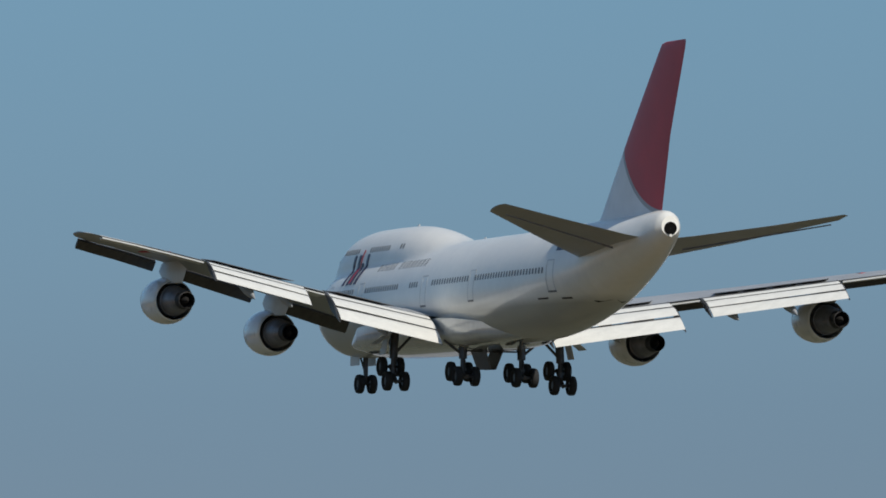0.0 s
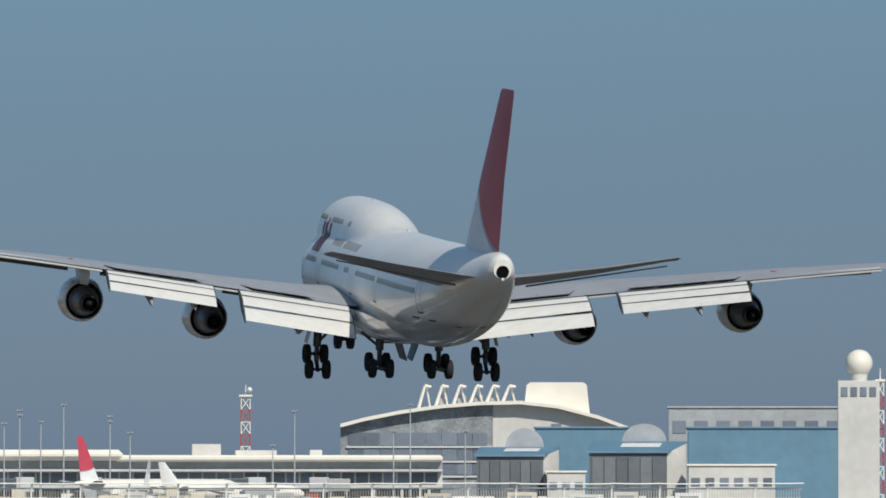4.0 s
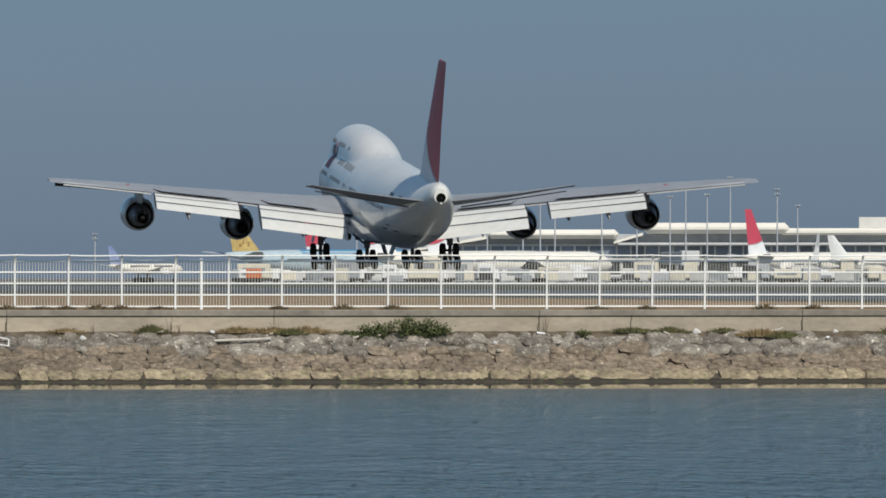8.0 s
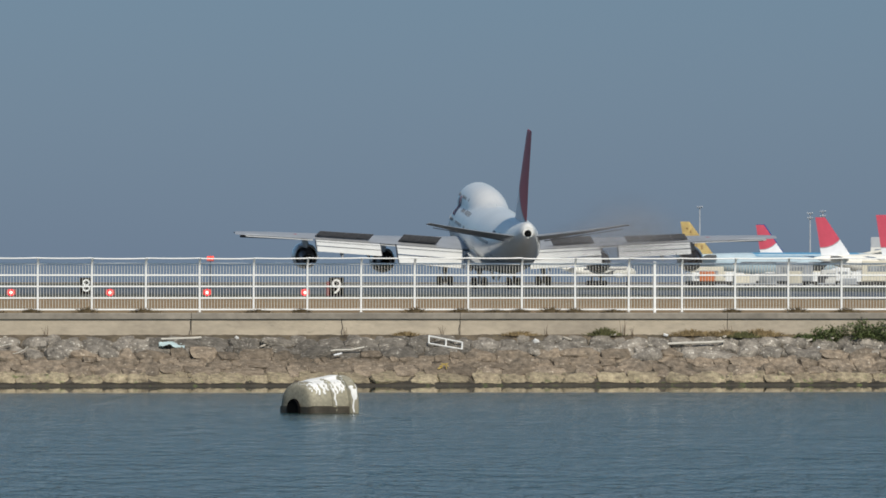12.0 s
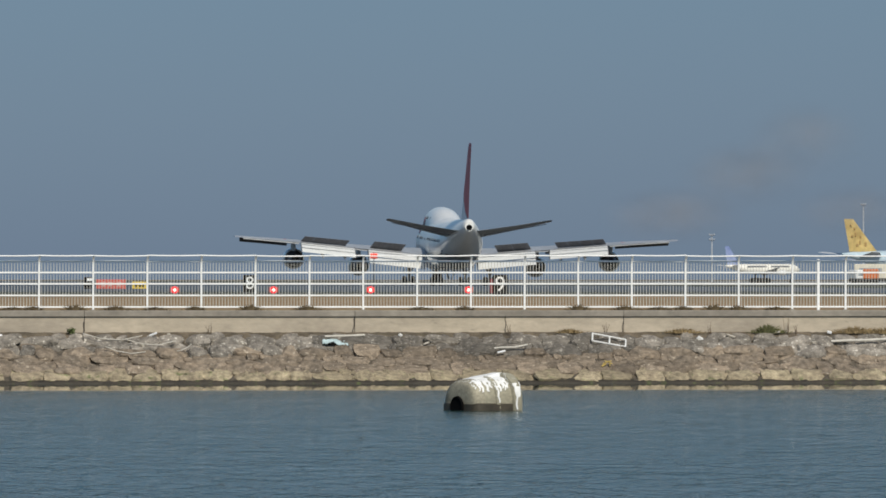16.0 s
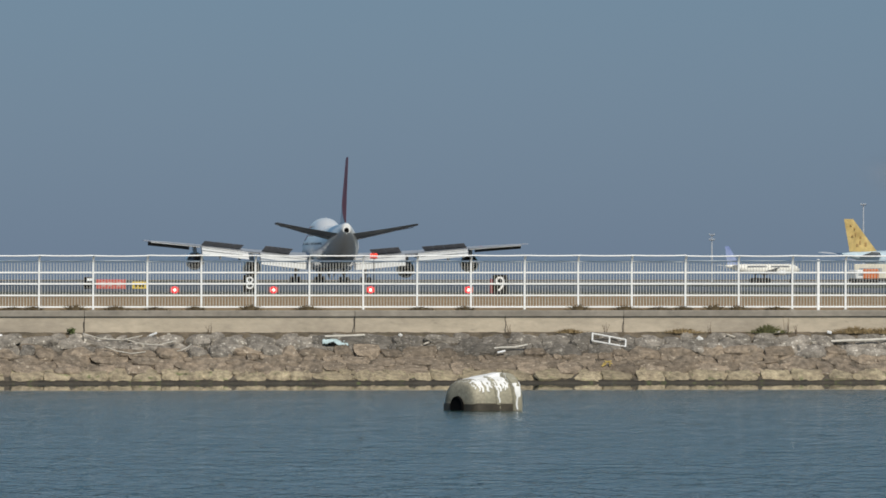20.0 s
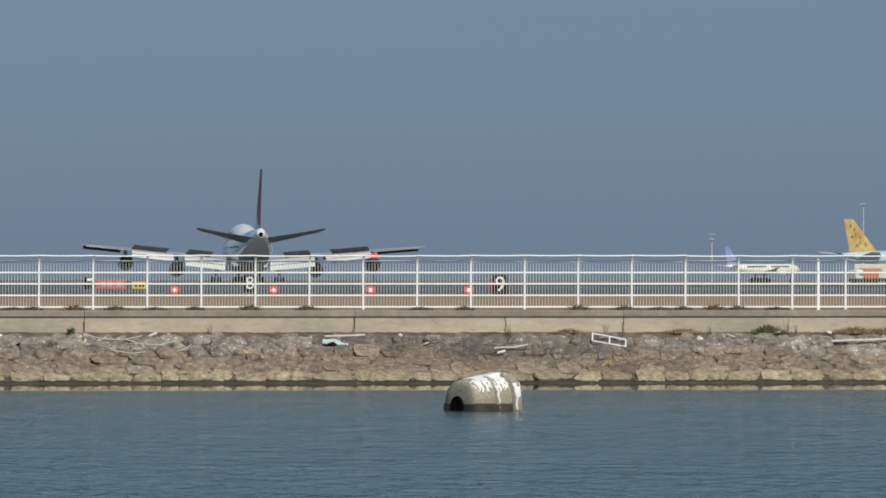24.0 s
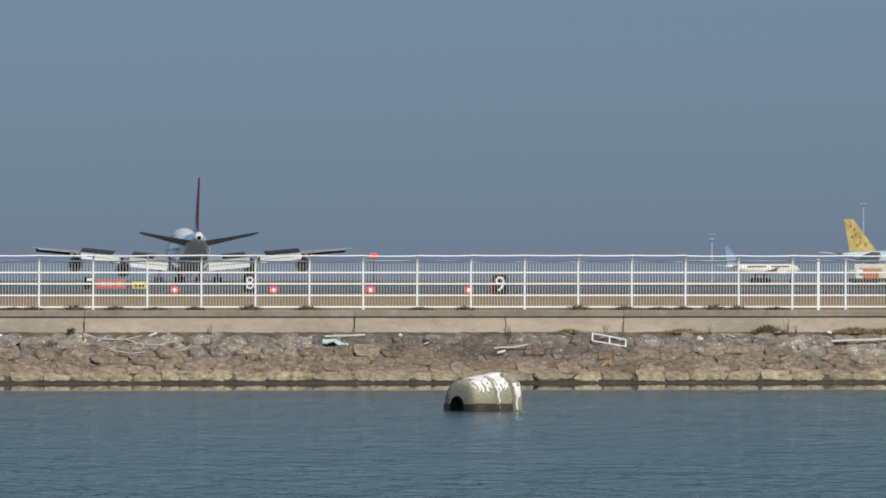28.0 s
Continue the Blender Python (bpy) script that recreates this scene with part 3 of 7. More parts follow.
        a, c = Vector((side * 2.2, -31.0, 7.36)), Vector((side * 10.3, -34.9, 8.93))
        loft(bm, [[a + Vector((0, 0, -0.12)), a + Vector((0, -0.06, -0.12)), a + Vector((0, -0.06, 0.0)), a],
                  [c + Vector((0, 0, -0.08)), c + Vector((0, -0.05, -0.08)), c + Vector((0, -0.05, 0.0)), c]])
        part("elevator_seam", bm, UNDER_GREY, stab)

    # wings with flaps, slats, spoilers and fairings
    wings, engines, spoilers = [], [], []
    for side in (-1, 1):
        bm = bmesh.new()
        rings = []
        for k in range(25):
            x = 2.6 + (29.3 - 2.6) * k / 24
            y, c, z, t = wing_at(x)
            rings.append([Vector((side * p.x, p.y, p.z)) for p in foil(x, y, c, z, t * 0.62, 0.4, 11)])
        y, c, z, t = WING_PLAN[-1][1:]
        rings.append([Vector((side * p.x, p.y, p.z)) for p in foil(29.75, y, c, z, t, 1.0, 11)])
        loft(bm, rings)
        wing = part("wing", bm, GREY_PAINT, plane, "swept grey wing with lowered flaps", angle=50)
        wings.append((wing, side))
        # slotted flaps, three slats each
        for x0, x1, sizes in ((3.7, 11.25, ((0.05, 0.07, 1.0, 0.9, 13, 0.10), (0.97, 0.36, 1.45, 1.25, 24, 0.15), (2.22, 1.02, 1.6, 1.38, 34, 0.14))),
                              (13.15, 20.6, ((0.05, 0.05, 0.66, 0.58, 13, 0.08), (0.64, 0.25, 0.92, 0.80, 24, 0.11), (1.43, 0.68, 1.03, 0.9, 34, 0.10)))):
            for name, (start, drop, c0, c1, angle, thick) in zip(("fore_flap", "main_flap", "aft_flap"), sizes):
                bm = bmesh.new()
                flap_segment(bm, side, x0, x1, start, drop, c0, c1, angle, thick)
                part(name, bm, FLAP_WHITE, wing, "white lowered flap section")
            for start, drop, c0, c1, angle, thick in sizes:
                bm = bmesh.new()
                flap_segment(bm, side, x0 + 0.02, x1 - 0.02, start - 0.12, drop - 0.06, 0.26, 0.22, angle - 4, 0.03)
                part("flap_slot", bm, STRUT, wing)
            # dark end plates
            for x in (x0 - 0.05, x1 + 0.05):
                y, z = trailing(x)
                total = sizes[2][0] + sizes[2][2] * 0.70
                fall = sizes[2][1] + sizes[2][2] * 0.60
                bm = bmesh.new()
                loft(bm, [[Vector((side * (x - 0.04), y + 0.2, z + 0.05)), Vector((side * (x - 0.04), y - total * 0.5, z - fall * 0.30)), Vector((side * (x - 0.04), y - total, z - fall)), Vector((side * (x - 0.04), y - total * 0.45, z - fall * 0.62))],
                          [Vector((side * (x + 0.04), y + 0.2, z + 0.05)), Vector((side * (x + 0.04), y - total * 0.5, z - fall * 0.30)), Vector((side * (x + 0.04), y - total, z - fall)), Vector((side * (x + 0.04), y - total * 0.45, z - fall * 0.62))]])
                part("flap_end", bm, STRUT, wing)
        # ailerons: seams on the trailing edge
        for x0, x1 in ((11.3, 13.1), (20.9, 28.6)):
            bm = bmesh.new()
            rings = []
            for k in range(4):
                x = x0 + (x1 - x0) * k / 3
                y, c, z, t = wing_at(x)
                back = c * 0.12 if x0 > 20 else c * 0.17
                rings.append([Vector((side * x, y - c + back, z - c * 0.006 + 0.09)), Vector((side * x, y - c - 0.08, z - c * 0.017 - 0.03)),
                              Vector((side * x, y - c - 0.08, z - c * 0.017 - 0.10)), Vector((side * x, y - c + back, z - c * 0.012 - 0.20))])
            loft(bm, rings)
            part("aileron", bm, PALE_GREY, wing, "pale grey aileron")
        # leading edge flaps hanging below the nose of the wing
        for x0, x1 in ((4.6, 10.6), (13.4, 19.8), (22.2, 28.9)):
            bm = bmesh.new()
            rings = []
            for k in range(5):
                x = x0 + (x1 - x0) * k / 4
                y, c, z, t = wing_at(x)
                s = 1.15 - 0.012 * x
                rings.append([Vector((side * x, y + 0.10, z - 0.02)), Vector((side * x, y + 0.75 * s, z - 0.55 * s)), Vector((side * x, y + 0.85 * s, z - 0.80 * s)), Vector((side * x, y + 0.62 * s, z - 0.72 * s)), Vector((side * x, y - 0.02, z - 0.18))])
            loft(bm, rings)
            part("leading_edge_flap", bm, KRUEGER, wing, "dark lowered leading edge flap")
        # flap track fairings
        for x, length in ((5.0, 3.4), (7.6, 4.4), (17.7, 3.6), (14.6, 3.2)):
            y, z = trailing(x)
            bm = bmesh.new()
            m = Matrix.Translation((side * x, y + 0.9, z - 0.45)) @ Matrix.Rotation(radians(22), 4, "X")
            turned(bm, [(1.5, 0.02), (1.0, 0.2), (0.0, 0.36), (-length * 0.45, 0.36), (-length * 0.8, 0.2), (-length, 0.02)], m @ Matrix.Diagonal((0.75, 1, 1.2, 1)), 14)
            part("flap_fairing", bm, GREY_PAINT, wing, "grey canoe-shaped flap track fairing")
        # spoilers, hinged at their front edge
        for x0, x1, count in ((6.5, 10.9, 2), (14.3, 20.6, 4)):
            for k in range(count):
                xa, xb = x0 + (x1 - x0) * k / count + 0.02, x0 + (x1 - x0) * (k + 1) / count - 0.02
                xm = (xa + xb) / 2
                y, c, z, t = wing_at(xm)
                depth = 1.55 if x0 < 10 else 1.2
                ends = []
                for x in (xa, xb):
                    yy, cc, zz, tt = wing_at(x)
                    ends.append(Vector((side * x, yy - cc + depth + 0.25, zz + 0.006 * cc + 0.09)))
                a, b = ends if side > 0 else ends[::-1]
                ax = (b - a).normalized()
                ay = Vector((0, 0, 1)).cross(ax).normalized()
                hinge = Matrix.Translation((a + b) / 2) @ Matrix((ax, ay, ax.cross(ay))).transposed().to_4x4()
                half = (b - a).length / 2
                bm = bmesh.new()
                loft(bm, [[Vector((h, 0, 0)), Vector((h, 0, 0.05)), Vector((h, -depth, 0.025)), Vector((h, -depth, 0))] for h in (-half, half)])
                bmesh.ops.recalc_face_normals(bm, faces=bm.faces)
                for face in bm.faces:
                    face.material_index = 1 if face.normal.z > 0.5 else 0
                sp = part("spoiler", bm, (UNDER_GREY, GREY_PAINT), wing, "grey spoiler panel with a dark underside")
                sp.matrix_basis = hinge
                spoilers.append((sp, hinge))
        # red mark near the tip and a tip light
        bm = bmesh.new()
        y, c, z, t = wing_at(23.5)
        block(bm, side * 23.5 - 0.9, side * 23.5 + 0.9, y - c * 0.55, y - c * 0.38, z + 0.02, z + 0.14, 0.0, None)
        part("wing_mark", bm, RED, wing, "red painted mark on the wing")

        # engines
        for ex, ey, ez, wx in ((12.1, 5.2, 2.98, 12.1), (21.4, -3.2, 4.32, 21.4)):
            engine = holder("engine")
            engine.parent = plane
            engine["label"] = "white engine pod with a dark exhaust"
            m = Matrix.Translation((side * ex, ey, ez)) @ Matrix.Rotation(radians(1.5), 4, "X")
            bm = bmesh.new()
            turned(bm, [(2.65, 1.12), (2.8, 1.20), (2.65, 1.29), (2.25, 1.39), (1.4, 1.46), (0.7, 1.43), (0.0, 1.30), (-0.35, 1.22), (-0.38, 1.18), (0.4, 1.16), (1.4, 1.14)], m, 32)
            part("cowl", bm, WHITE, engine, "white rounded engine cowl", angle=60)
            bm = bmesh.new()
            turned(bm, [(2.67, 1.295), (2.81, 1.21), (2.7, 1.13), (2.45, 1.11)], m, 32)
            part("inlet_lip", bm, BARE, engine, "bare metal inlet lip")
            bm = bmesh.new()
            turned(bm, [(1.4, 1.15), (1.35, 0.75), (2.3, 0.3), (2.3, 0.02)], m, 24)
            part("fan_duct", bm, DUCT, engine, "dark fan duct")
            bm = bmesh.new()
            turned(bm, [(1.35, 1.0), (0.3, 1.0), (-0.4, 0.94), (-0.42, 0.90), (-1.2, 0.80), (-2.25, 0.60), (-2.3, 0.55)], m, 24)
            part("core_cowl", bm, DARK_METAL, engine, "dark metal core cowl")
            bm = bmesh.new()
            turned(bm, [(-2.2, 0.57), (-3.05, 0.52), (-3.07, 0.48), (-2.1, 0.44), (-2.1, 0.02)], m, 24)
            part("exhaust_nozzle", bm, SOOT, engine, "sooty exhaust nozzle")
            bm = bmesh.new()
            turned(bm, [(-2.1, 0.30), (-2.8, 0.22), (-3.2, 0.03)], m, 16, True)
            part("exhaust_plug", bm, SOOT, engine)
            # pylon
            y, c, z, t = wing_at(wx)
            bm = bmesh.new()
            rings = []
            for zz, ya, yb, half in ((ez + 1.05, ey + 2.3, ey - 1.9, 0.30), (ez + 1.42, ey + 2.1, ey - 2.4, 0.28), ((ez + 1.4 + z) / 2, y + 1.0, min(ey - 2.8, y - 2.4), 0.26), (z - 0.05, y + 0.3, y - 3.4, 0.24), (z + 0.15, y - 0.4, y - 3.0, 0.2)):
                rings.append([Vector((side * ex + half * sx * w, ya + (yb - ya) * f, zz)) for sx, f, w in ((1, 0.12, 1), (1, 0.6, 1), (0, 1, 0), (-1, 0.6, 1), (-1, 0.12, 1), (0, 0, 0))])
            loft(bm, rings)
            part("pylon", bm, PALE_GREY, engine, "pale grey engine pylon", angle=40)
            engines.append((engine, side))

    # landing gear
    wheel_me = wheel_mesh(0.62, 0.46)
    bogies = []
    for name, x, y, top, wing_gear in (("wing_gear", -5.5, 1.6, 3.4, True), ("wing_gear", 5.5, 1.6, 3.4, True), ("body_gear", -1.92, -1.45, 2.7, False), ("body_gear", 1.92, -1.45, 2.7, False)):
        side = 1 if x > 0 else -1
        bm = bmesh.new()
        rod(bm, (x, y, 0.6), (x, y, 1.9), 0.16, sides=12)
        rod(bm, (x, y, 1.55), (x - side * 0.1 * wing_gear, y + 0.1, top), 0.26, 0.28, sides=12)
        rod(bm, (x, y, 1.75), (x - side * (1.6 if wing_gear else -1.2), y + 0.2, top), 0.09, sides=8)
        rod(bm, (x, y, 1.7), (x, y + 1.6, top), 0.08, sides=8)
        rod(bm, (x, y - 0.15, 1.0), (x, y - 0.42, 1.35), 0.06, sides=6)
        rod(bm, (x, y - 0.42, 1.35), (x, y - 0.15, 1.7), 0.06, sides=6)
        part(name + "_strut", bm, STRUT, plane, "grey landing gear leg")
        bogie = holder("bogie")
        bogie.parent = plane
        bogie["label"] = "four-wheeled landing gear truck"
        bogie.matrix_basis = pose(x, y, 0.62)
        bm = bmesh.new()
        rod(bm, (0, 0.85, 0), (0, -0.85, 0), 0.13, sides=10)
        for wy in (0.73, -0.73):
            rod(bm, (-0.58, wy, 0), (0.58, wy, 0), 0.1, sides=10)
        part("bogie_beam", bm, STRUT, bogie)
        for wx in (-0.56, 0.56):
            for wy in (0.73, -0.73):
                shared("wheel", wheel_me, bogie, pose(wx, wy, 0))
        bogies.append((bogie, x, y, 40 if wing_gear else 13))
        # doors
        bm = bmesh.new()
        if wing_gear:
            block(bm, -0.03, 0.03, -0.55, 0.6, -1.25, 0.0, 0.01, Matrix.Translation((x + side * 0.42, y, 3.0)) @ Matrix.Rotation(radians(-14 * side), 4, "Y"))
            part("gear_door", bm, PALE_GREY, plane, "grey landing gear door")
            bm = bmesh.new()
            block(bm, -0.6, 0.6, -0.7, 0.7, -0.03, 0.03, 0.01, Matrix.Translation((x + side * 0.9, y - 0.3, 2.75)) @ Matrix.Rotation(radians(38 * side), 4, "Y"))
            part("gear_door", bm, PALE_GREY, plane, "grey landing gear door")
        else:
            loft(bm, [[Vector((side * 0.66, y + 2.4, 2.3)), Vector((side * 0.72, y + 2.4, 2.3)), Vector((side * 0.66, y - 0.5, 2.3)), Vector((side * 0.60, y - 0.5, 2.3))],
                      [Vector((side * 0.20, y + 2.2, 0.95)), Vector((side * 0.26, y + 2.2, 0.95)), Vector((side * 0.20, y - 0.2, 0.90)), Vector((side * 0.14, y - 0.2, 0.90))]][::-1])
            part("gear_door", bm, STRUT, plane, "grey landing gear door", smooth=False)
            bm = bmesh.new()
            rod(bm, (0.1 * side, y + 0.4, 2.05), (x * 0.95, y, 2.05), 0.06, sides=6)
            part("gear_brace", bm, STRUT, plane)
    # nose gear
    bm = bmesh.new()
    rod(bm, (0, 24.6, 0.75), (0, 24.75, 2.7), 0.14, 0.18, sides=12)
    rod(bm, (0, 24.7, 1.4), (0, 26.0, 2.7), 0.07, sides=8)
    rod(bm, (-0.5, 24.6, 0.75), (0.5, 24.6, 0.75), 0.08, sides=8)
    nose_leg = part("nose_gear", bm, STRUT, plane, "grey nose landing gear leg")
    for wx in (-0.42, 0.42):
        shared("wheel", wheel_me, nose_leg, pose(wx, 24.6, 0.75))
    for side in (-1, 1):
        bm = bmesh.new()
        block(bm, side * 0.55 - 0.02, side * 0.55 + 0.02, 24.3, 26.2, 1.95, 2.6, 0.01)
        part("gear_door", bm, PALE_GREY, plane, "grey nose gear door")
    return plane, wings, engines, spoilers, bogies


jumbo, jumbo_wings, jumbo_engines, jumbo_spoilers, jumbo_bogies = airliner()


# ---- the shore: wall, stones, fence ----
S0, S1 = 30.0, 128.0                # the stretch of shore that is built stone by stone


def along_shore(bm, s0, s1, outline):
    """A solid of one cross-section (inland, height) between two places along the shore."""
    loft(bm, [[SHORE_M @ Vector((s, y, z)) for y, z in outline] for s in (s0, s1)])
    return bm


seawall = holder("seawall")
tagged(seawall, "weathered tan concrete sea wall on a stone slope", "sea wall", kind="structure")
panel_outline = [(-0.46, 1.2), (0.55, 1.2), (0.55, 2.44), (-0.46, 2.44)]
coping_outline = [(-0.53, 2.44), (0.62, 2.44), (0.62, 2.66), (-0.50, 2.66), (-0.53, 2.63)]
joint = 54.05
for k in range(-3, 8):
    a, b = joint + 10 * k, joint + 10 * (k + 1)
    bm = bmesh.new()
    along_shore(bm, a + 0.012, b - 0.012, panel_outline)
    part("wall_panel", bm, CONCRETE, seawall, smooth=False)
    bm = bmesh.new()
    along_shore(bm, a + 0.01, b - 0.01, coping_outline)
    part("coping", bm, COPING, seawall, smooth=False)
for a, b in ((-900, joint - 30), (joint + 80, 1500)):
    bm = bmesh.new()
    along_shore(bm, a, b, panel_outline)
    part("wall_panel", bm, CONCRETE, seawall, smooth=False)
    bm = bmesh.new()
    along_shore(bm, a, b, coping_outline)
    part("coping", bm, COPING, seawall, smooth=False)
# joints: dark strips set back between the panels, and two cracks
for s, lean in ((joint, 0.07), (joint + 10, 0.05), (joint - 10, 0.04), (joint + 30, 0.06), (joint + 40, 0.05), (joint + 5.6, 0.0), (joint + 33.5, 0.05)):
    bm = bmesh.new()
    loft(bm, [[SHORE_M @ Vector((s + lean * f - lean + 0.02 * math.sin(9 * f + s) + w, y, 1.82 + 0.62 * f)) for w, y in ((-0.016, -0.462), (0.016, -0.462), (0.016, -0.44), (-0.016, -0.44))] for f in (1, 0.8, 0.6, 0.4, 0.2, 0)])
    part("wall_crack", bm, SOOT, seawall)

SLOPE = [(-0.50, 1.74), (-0.95, 1.60), (-1.6, 1.24), (-2.3, 0.78), (-2.9, 0.40), (-3.35, 0.10), (-3.8, -0.22)]   # inland, height
bm = bmesh.new()
along_shore(bm, -900, 1500, [(y + 0.04, z - 0.035) for y, z in SLOPE] + [(-3.8, -1.5), (0.4, -1.5)])
# bed colour is darkened to give the shade in the gaps between stones
tagged(part("stone_slope", bm, surface("slope_gap_shade", (0.10, 0.082, 0.06), 0.95, vary=0.4, scale=1.5, bump=0.06, bump_scale=4), smooth=False), "bed of the stone slope below the sea wall, darkened as gap shade", "embankment", kind="structure")


bm = bmesh.new()
rng = random.Random(8)
rows = []
s = S0
while s < S1:
    up = rng.uniform(-0.02, 0.015)
    rows.append([SHORE_M @ Vector((s, y, z)) for y, z in ((-0.44, 1.5), (-0.44, 1.86 + up), (-0.62, 1.83 + up), (-0.86, 1.70 + up * 0.5), (-1.0, 1.5))])
    s += rng.uniform(0.12, 0.3)
loft(bm, rows)
tagged(part("dirt_ledge", bm, DIRT, angle=60), "strip of brown dirt along the foot of the sea wall", "dirt", kind="structure")


bm = bmesh.new()
rows = []
s = S0
while s < S1:
    up = rng.uniform(-0.03, 0.03)
    rows.append([SHORE_M @ Vector((s, y, z)) for y, z in ((-2.9, -0.6), (-3.1, 0.115 + up), (-3.50, 0.095 + up), (-3.60, 0.0), (-3.8, -0.6))])
    s += rng.uniform(0.1, 0.35)
loft(bm, rows)
tagged(part("tide_ledge", bm, ALGAE, angle=60), "dark wet weedy ledge along the waterline", "ledge", kind="structure")


def stone_mesh(seed, material, rounding=0.72):
    rng = random.Random(seed)
    bm = bmesh.new()
    bmesh.ops.create_cube(bm, size=1.0)
    bmesh.ops.subdivide_edges(bm, edges=bm.edges[:], cuts=1 if material is ALGAE else 2, use_grid_fill=True)
    cuts = [(Vector((rng.gauss(0, 1), rng.gauss(0, 1), rng.gauss(0, 0.7))).normalized(), rng.uniform(0.36, 0.5)) for _ in range(5)]
    for v in bm.verts:
        r = v.co.normalized() * 0.60
        v.co = v.co.lerp(r, rounding)
        for way, far in cuts:
            past = v.co.dot(way) - far
            if past > 0:
                v.co -= way * past * 0.85
        v.co += Vector([rng.uniform(-0.035, 0.035) for _ in range(3)])
    bmesh.ops.recalc_face_normals(bm, faces=bm.faces)
    me = bpy.data.meshes.new("stone")
    bm.to_mesh(me)
    bm.free()
    me.materials.append(material)
    me.polygons.foreach_set("use_smooth", [True] * len(me.polygons))
    me.set_sharp_from_angle(angle=radians(52))
    return me


def slope_at(f):
    """A place on the stone slope, 0 at the wall's foot and 1 at the water."""
    return blend([(k / (len(SLOPE) - 1), *p) for k, p in enumerate(SLOPE)], f)


def stones():
    """Stones of the slope: those of one stretch are parts, the others one mesh for each material."""
    bank = holder("stone_bank")
    tagged(bank, "bank of rough grey and tan rocks with a dark tidemark", "rock bank", kind="structure")
    rng = random.Random(5)
    mats = (ROCK, ROCK_TAN, ALGAE, ROCK_BROWN)
    shapes = [[stone_mesh(20 * i + k, m, r) for k in range(12)] for i, (m, r) in enumerate(zip(mats, (0.66, 0.34, 0.7, 0.40)))]
    rest = [bmesh.new() for _ in mats]
    slope_turn = math.degrees(math.atan2(0.72, 1.0))
    count = 0
    # place on the slope, mean width, length down the slope, thickness, kind
    rows = [(0.055, 0.42, 0.30, 0.12, 0), (0.13, 0.72, 0.48, 0.36, 0), (0.215, 0.95, 0.56, 0.42, 0), (0.30, 0.60, 0.46, 0.26, 0), (0.365, 1.05, 0.62, 0.36, 0), (0.43, 0.5, 0.40, 0.22, 3),
            (0.485, 1.05, 0.56, 0.26, 3), (0.545, 0.6, 0.44, 0.20, 3), (0.60, 1.10, 0.54, 0.25, 3), (0.655, 0.55, 0.40, 0.18, 1), (0.735, 1.10, 0.58, 0.27, 1),
            (0.83, 0.32, 0.24, 0.14, 2), (0.87, 0.30, 0.22, 0.12, 2)]
    for f, width, length, thick, kind in rows:
        s = S0 + rng.uniform(0, 0.5)
        while s < S1:
            w = width * rng.uniform(0.55, 1.5)
            h = length * rng.uniform(0.8, 1.2)
            ff = min(1, max(0, f + rng.uniform(-0.02, 0.02)))
            y, z = slope_at(ff)
            k = kind
            if kind == 0 and ff + rng.uniform(-0.06, 0.06) > 0.36:
                k = 3
            loose = 1.0 if k == 0 else 0.45
            m = SHORE_M @ Matrix.Translation((s + w / 2, y, z - 0.10 + rng.uniform(-0.05, 0.05) * loose)) @ pose(0, 0, 0, slope_turn + rng.uniform(-9, 9) * loose, rng.uniform(-8, 8) * loose, rng.uniform(-28, 28) * loose) @ Matrix.Diagonal((w * (1.12 if k == 0 else 1.03), h * 1.16, thick * rng.uniform(0.8, 1.25), 1))
            me = rng.choice(shapes[k])
            if 52 < s < 64 and count < 300:
                ob = shared("stone", me, bank, m)
                count += 1
            else:
                start = len(rest[k].verts)
                rest[k].from_mesh(me)
                rest[k].verts.ensure_lookup_table()
                for v in rest[k].verts[start:]:
                    v.co = m @ v.co
            s += w
    for bm, m in zip(rest, mats):
        ob = part("stones", bm, m, bank, angle=52)
        tagged(ob, kind="stuff")


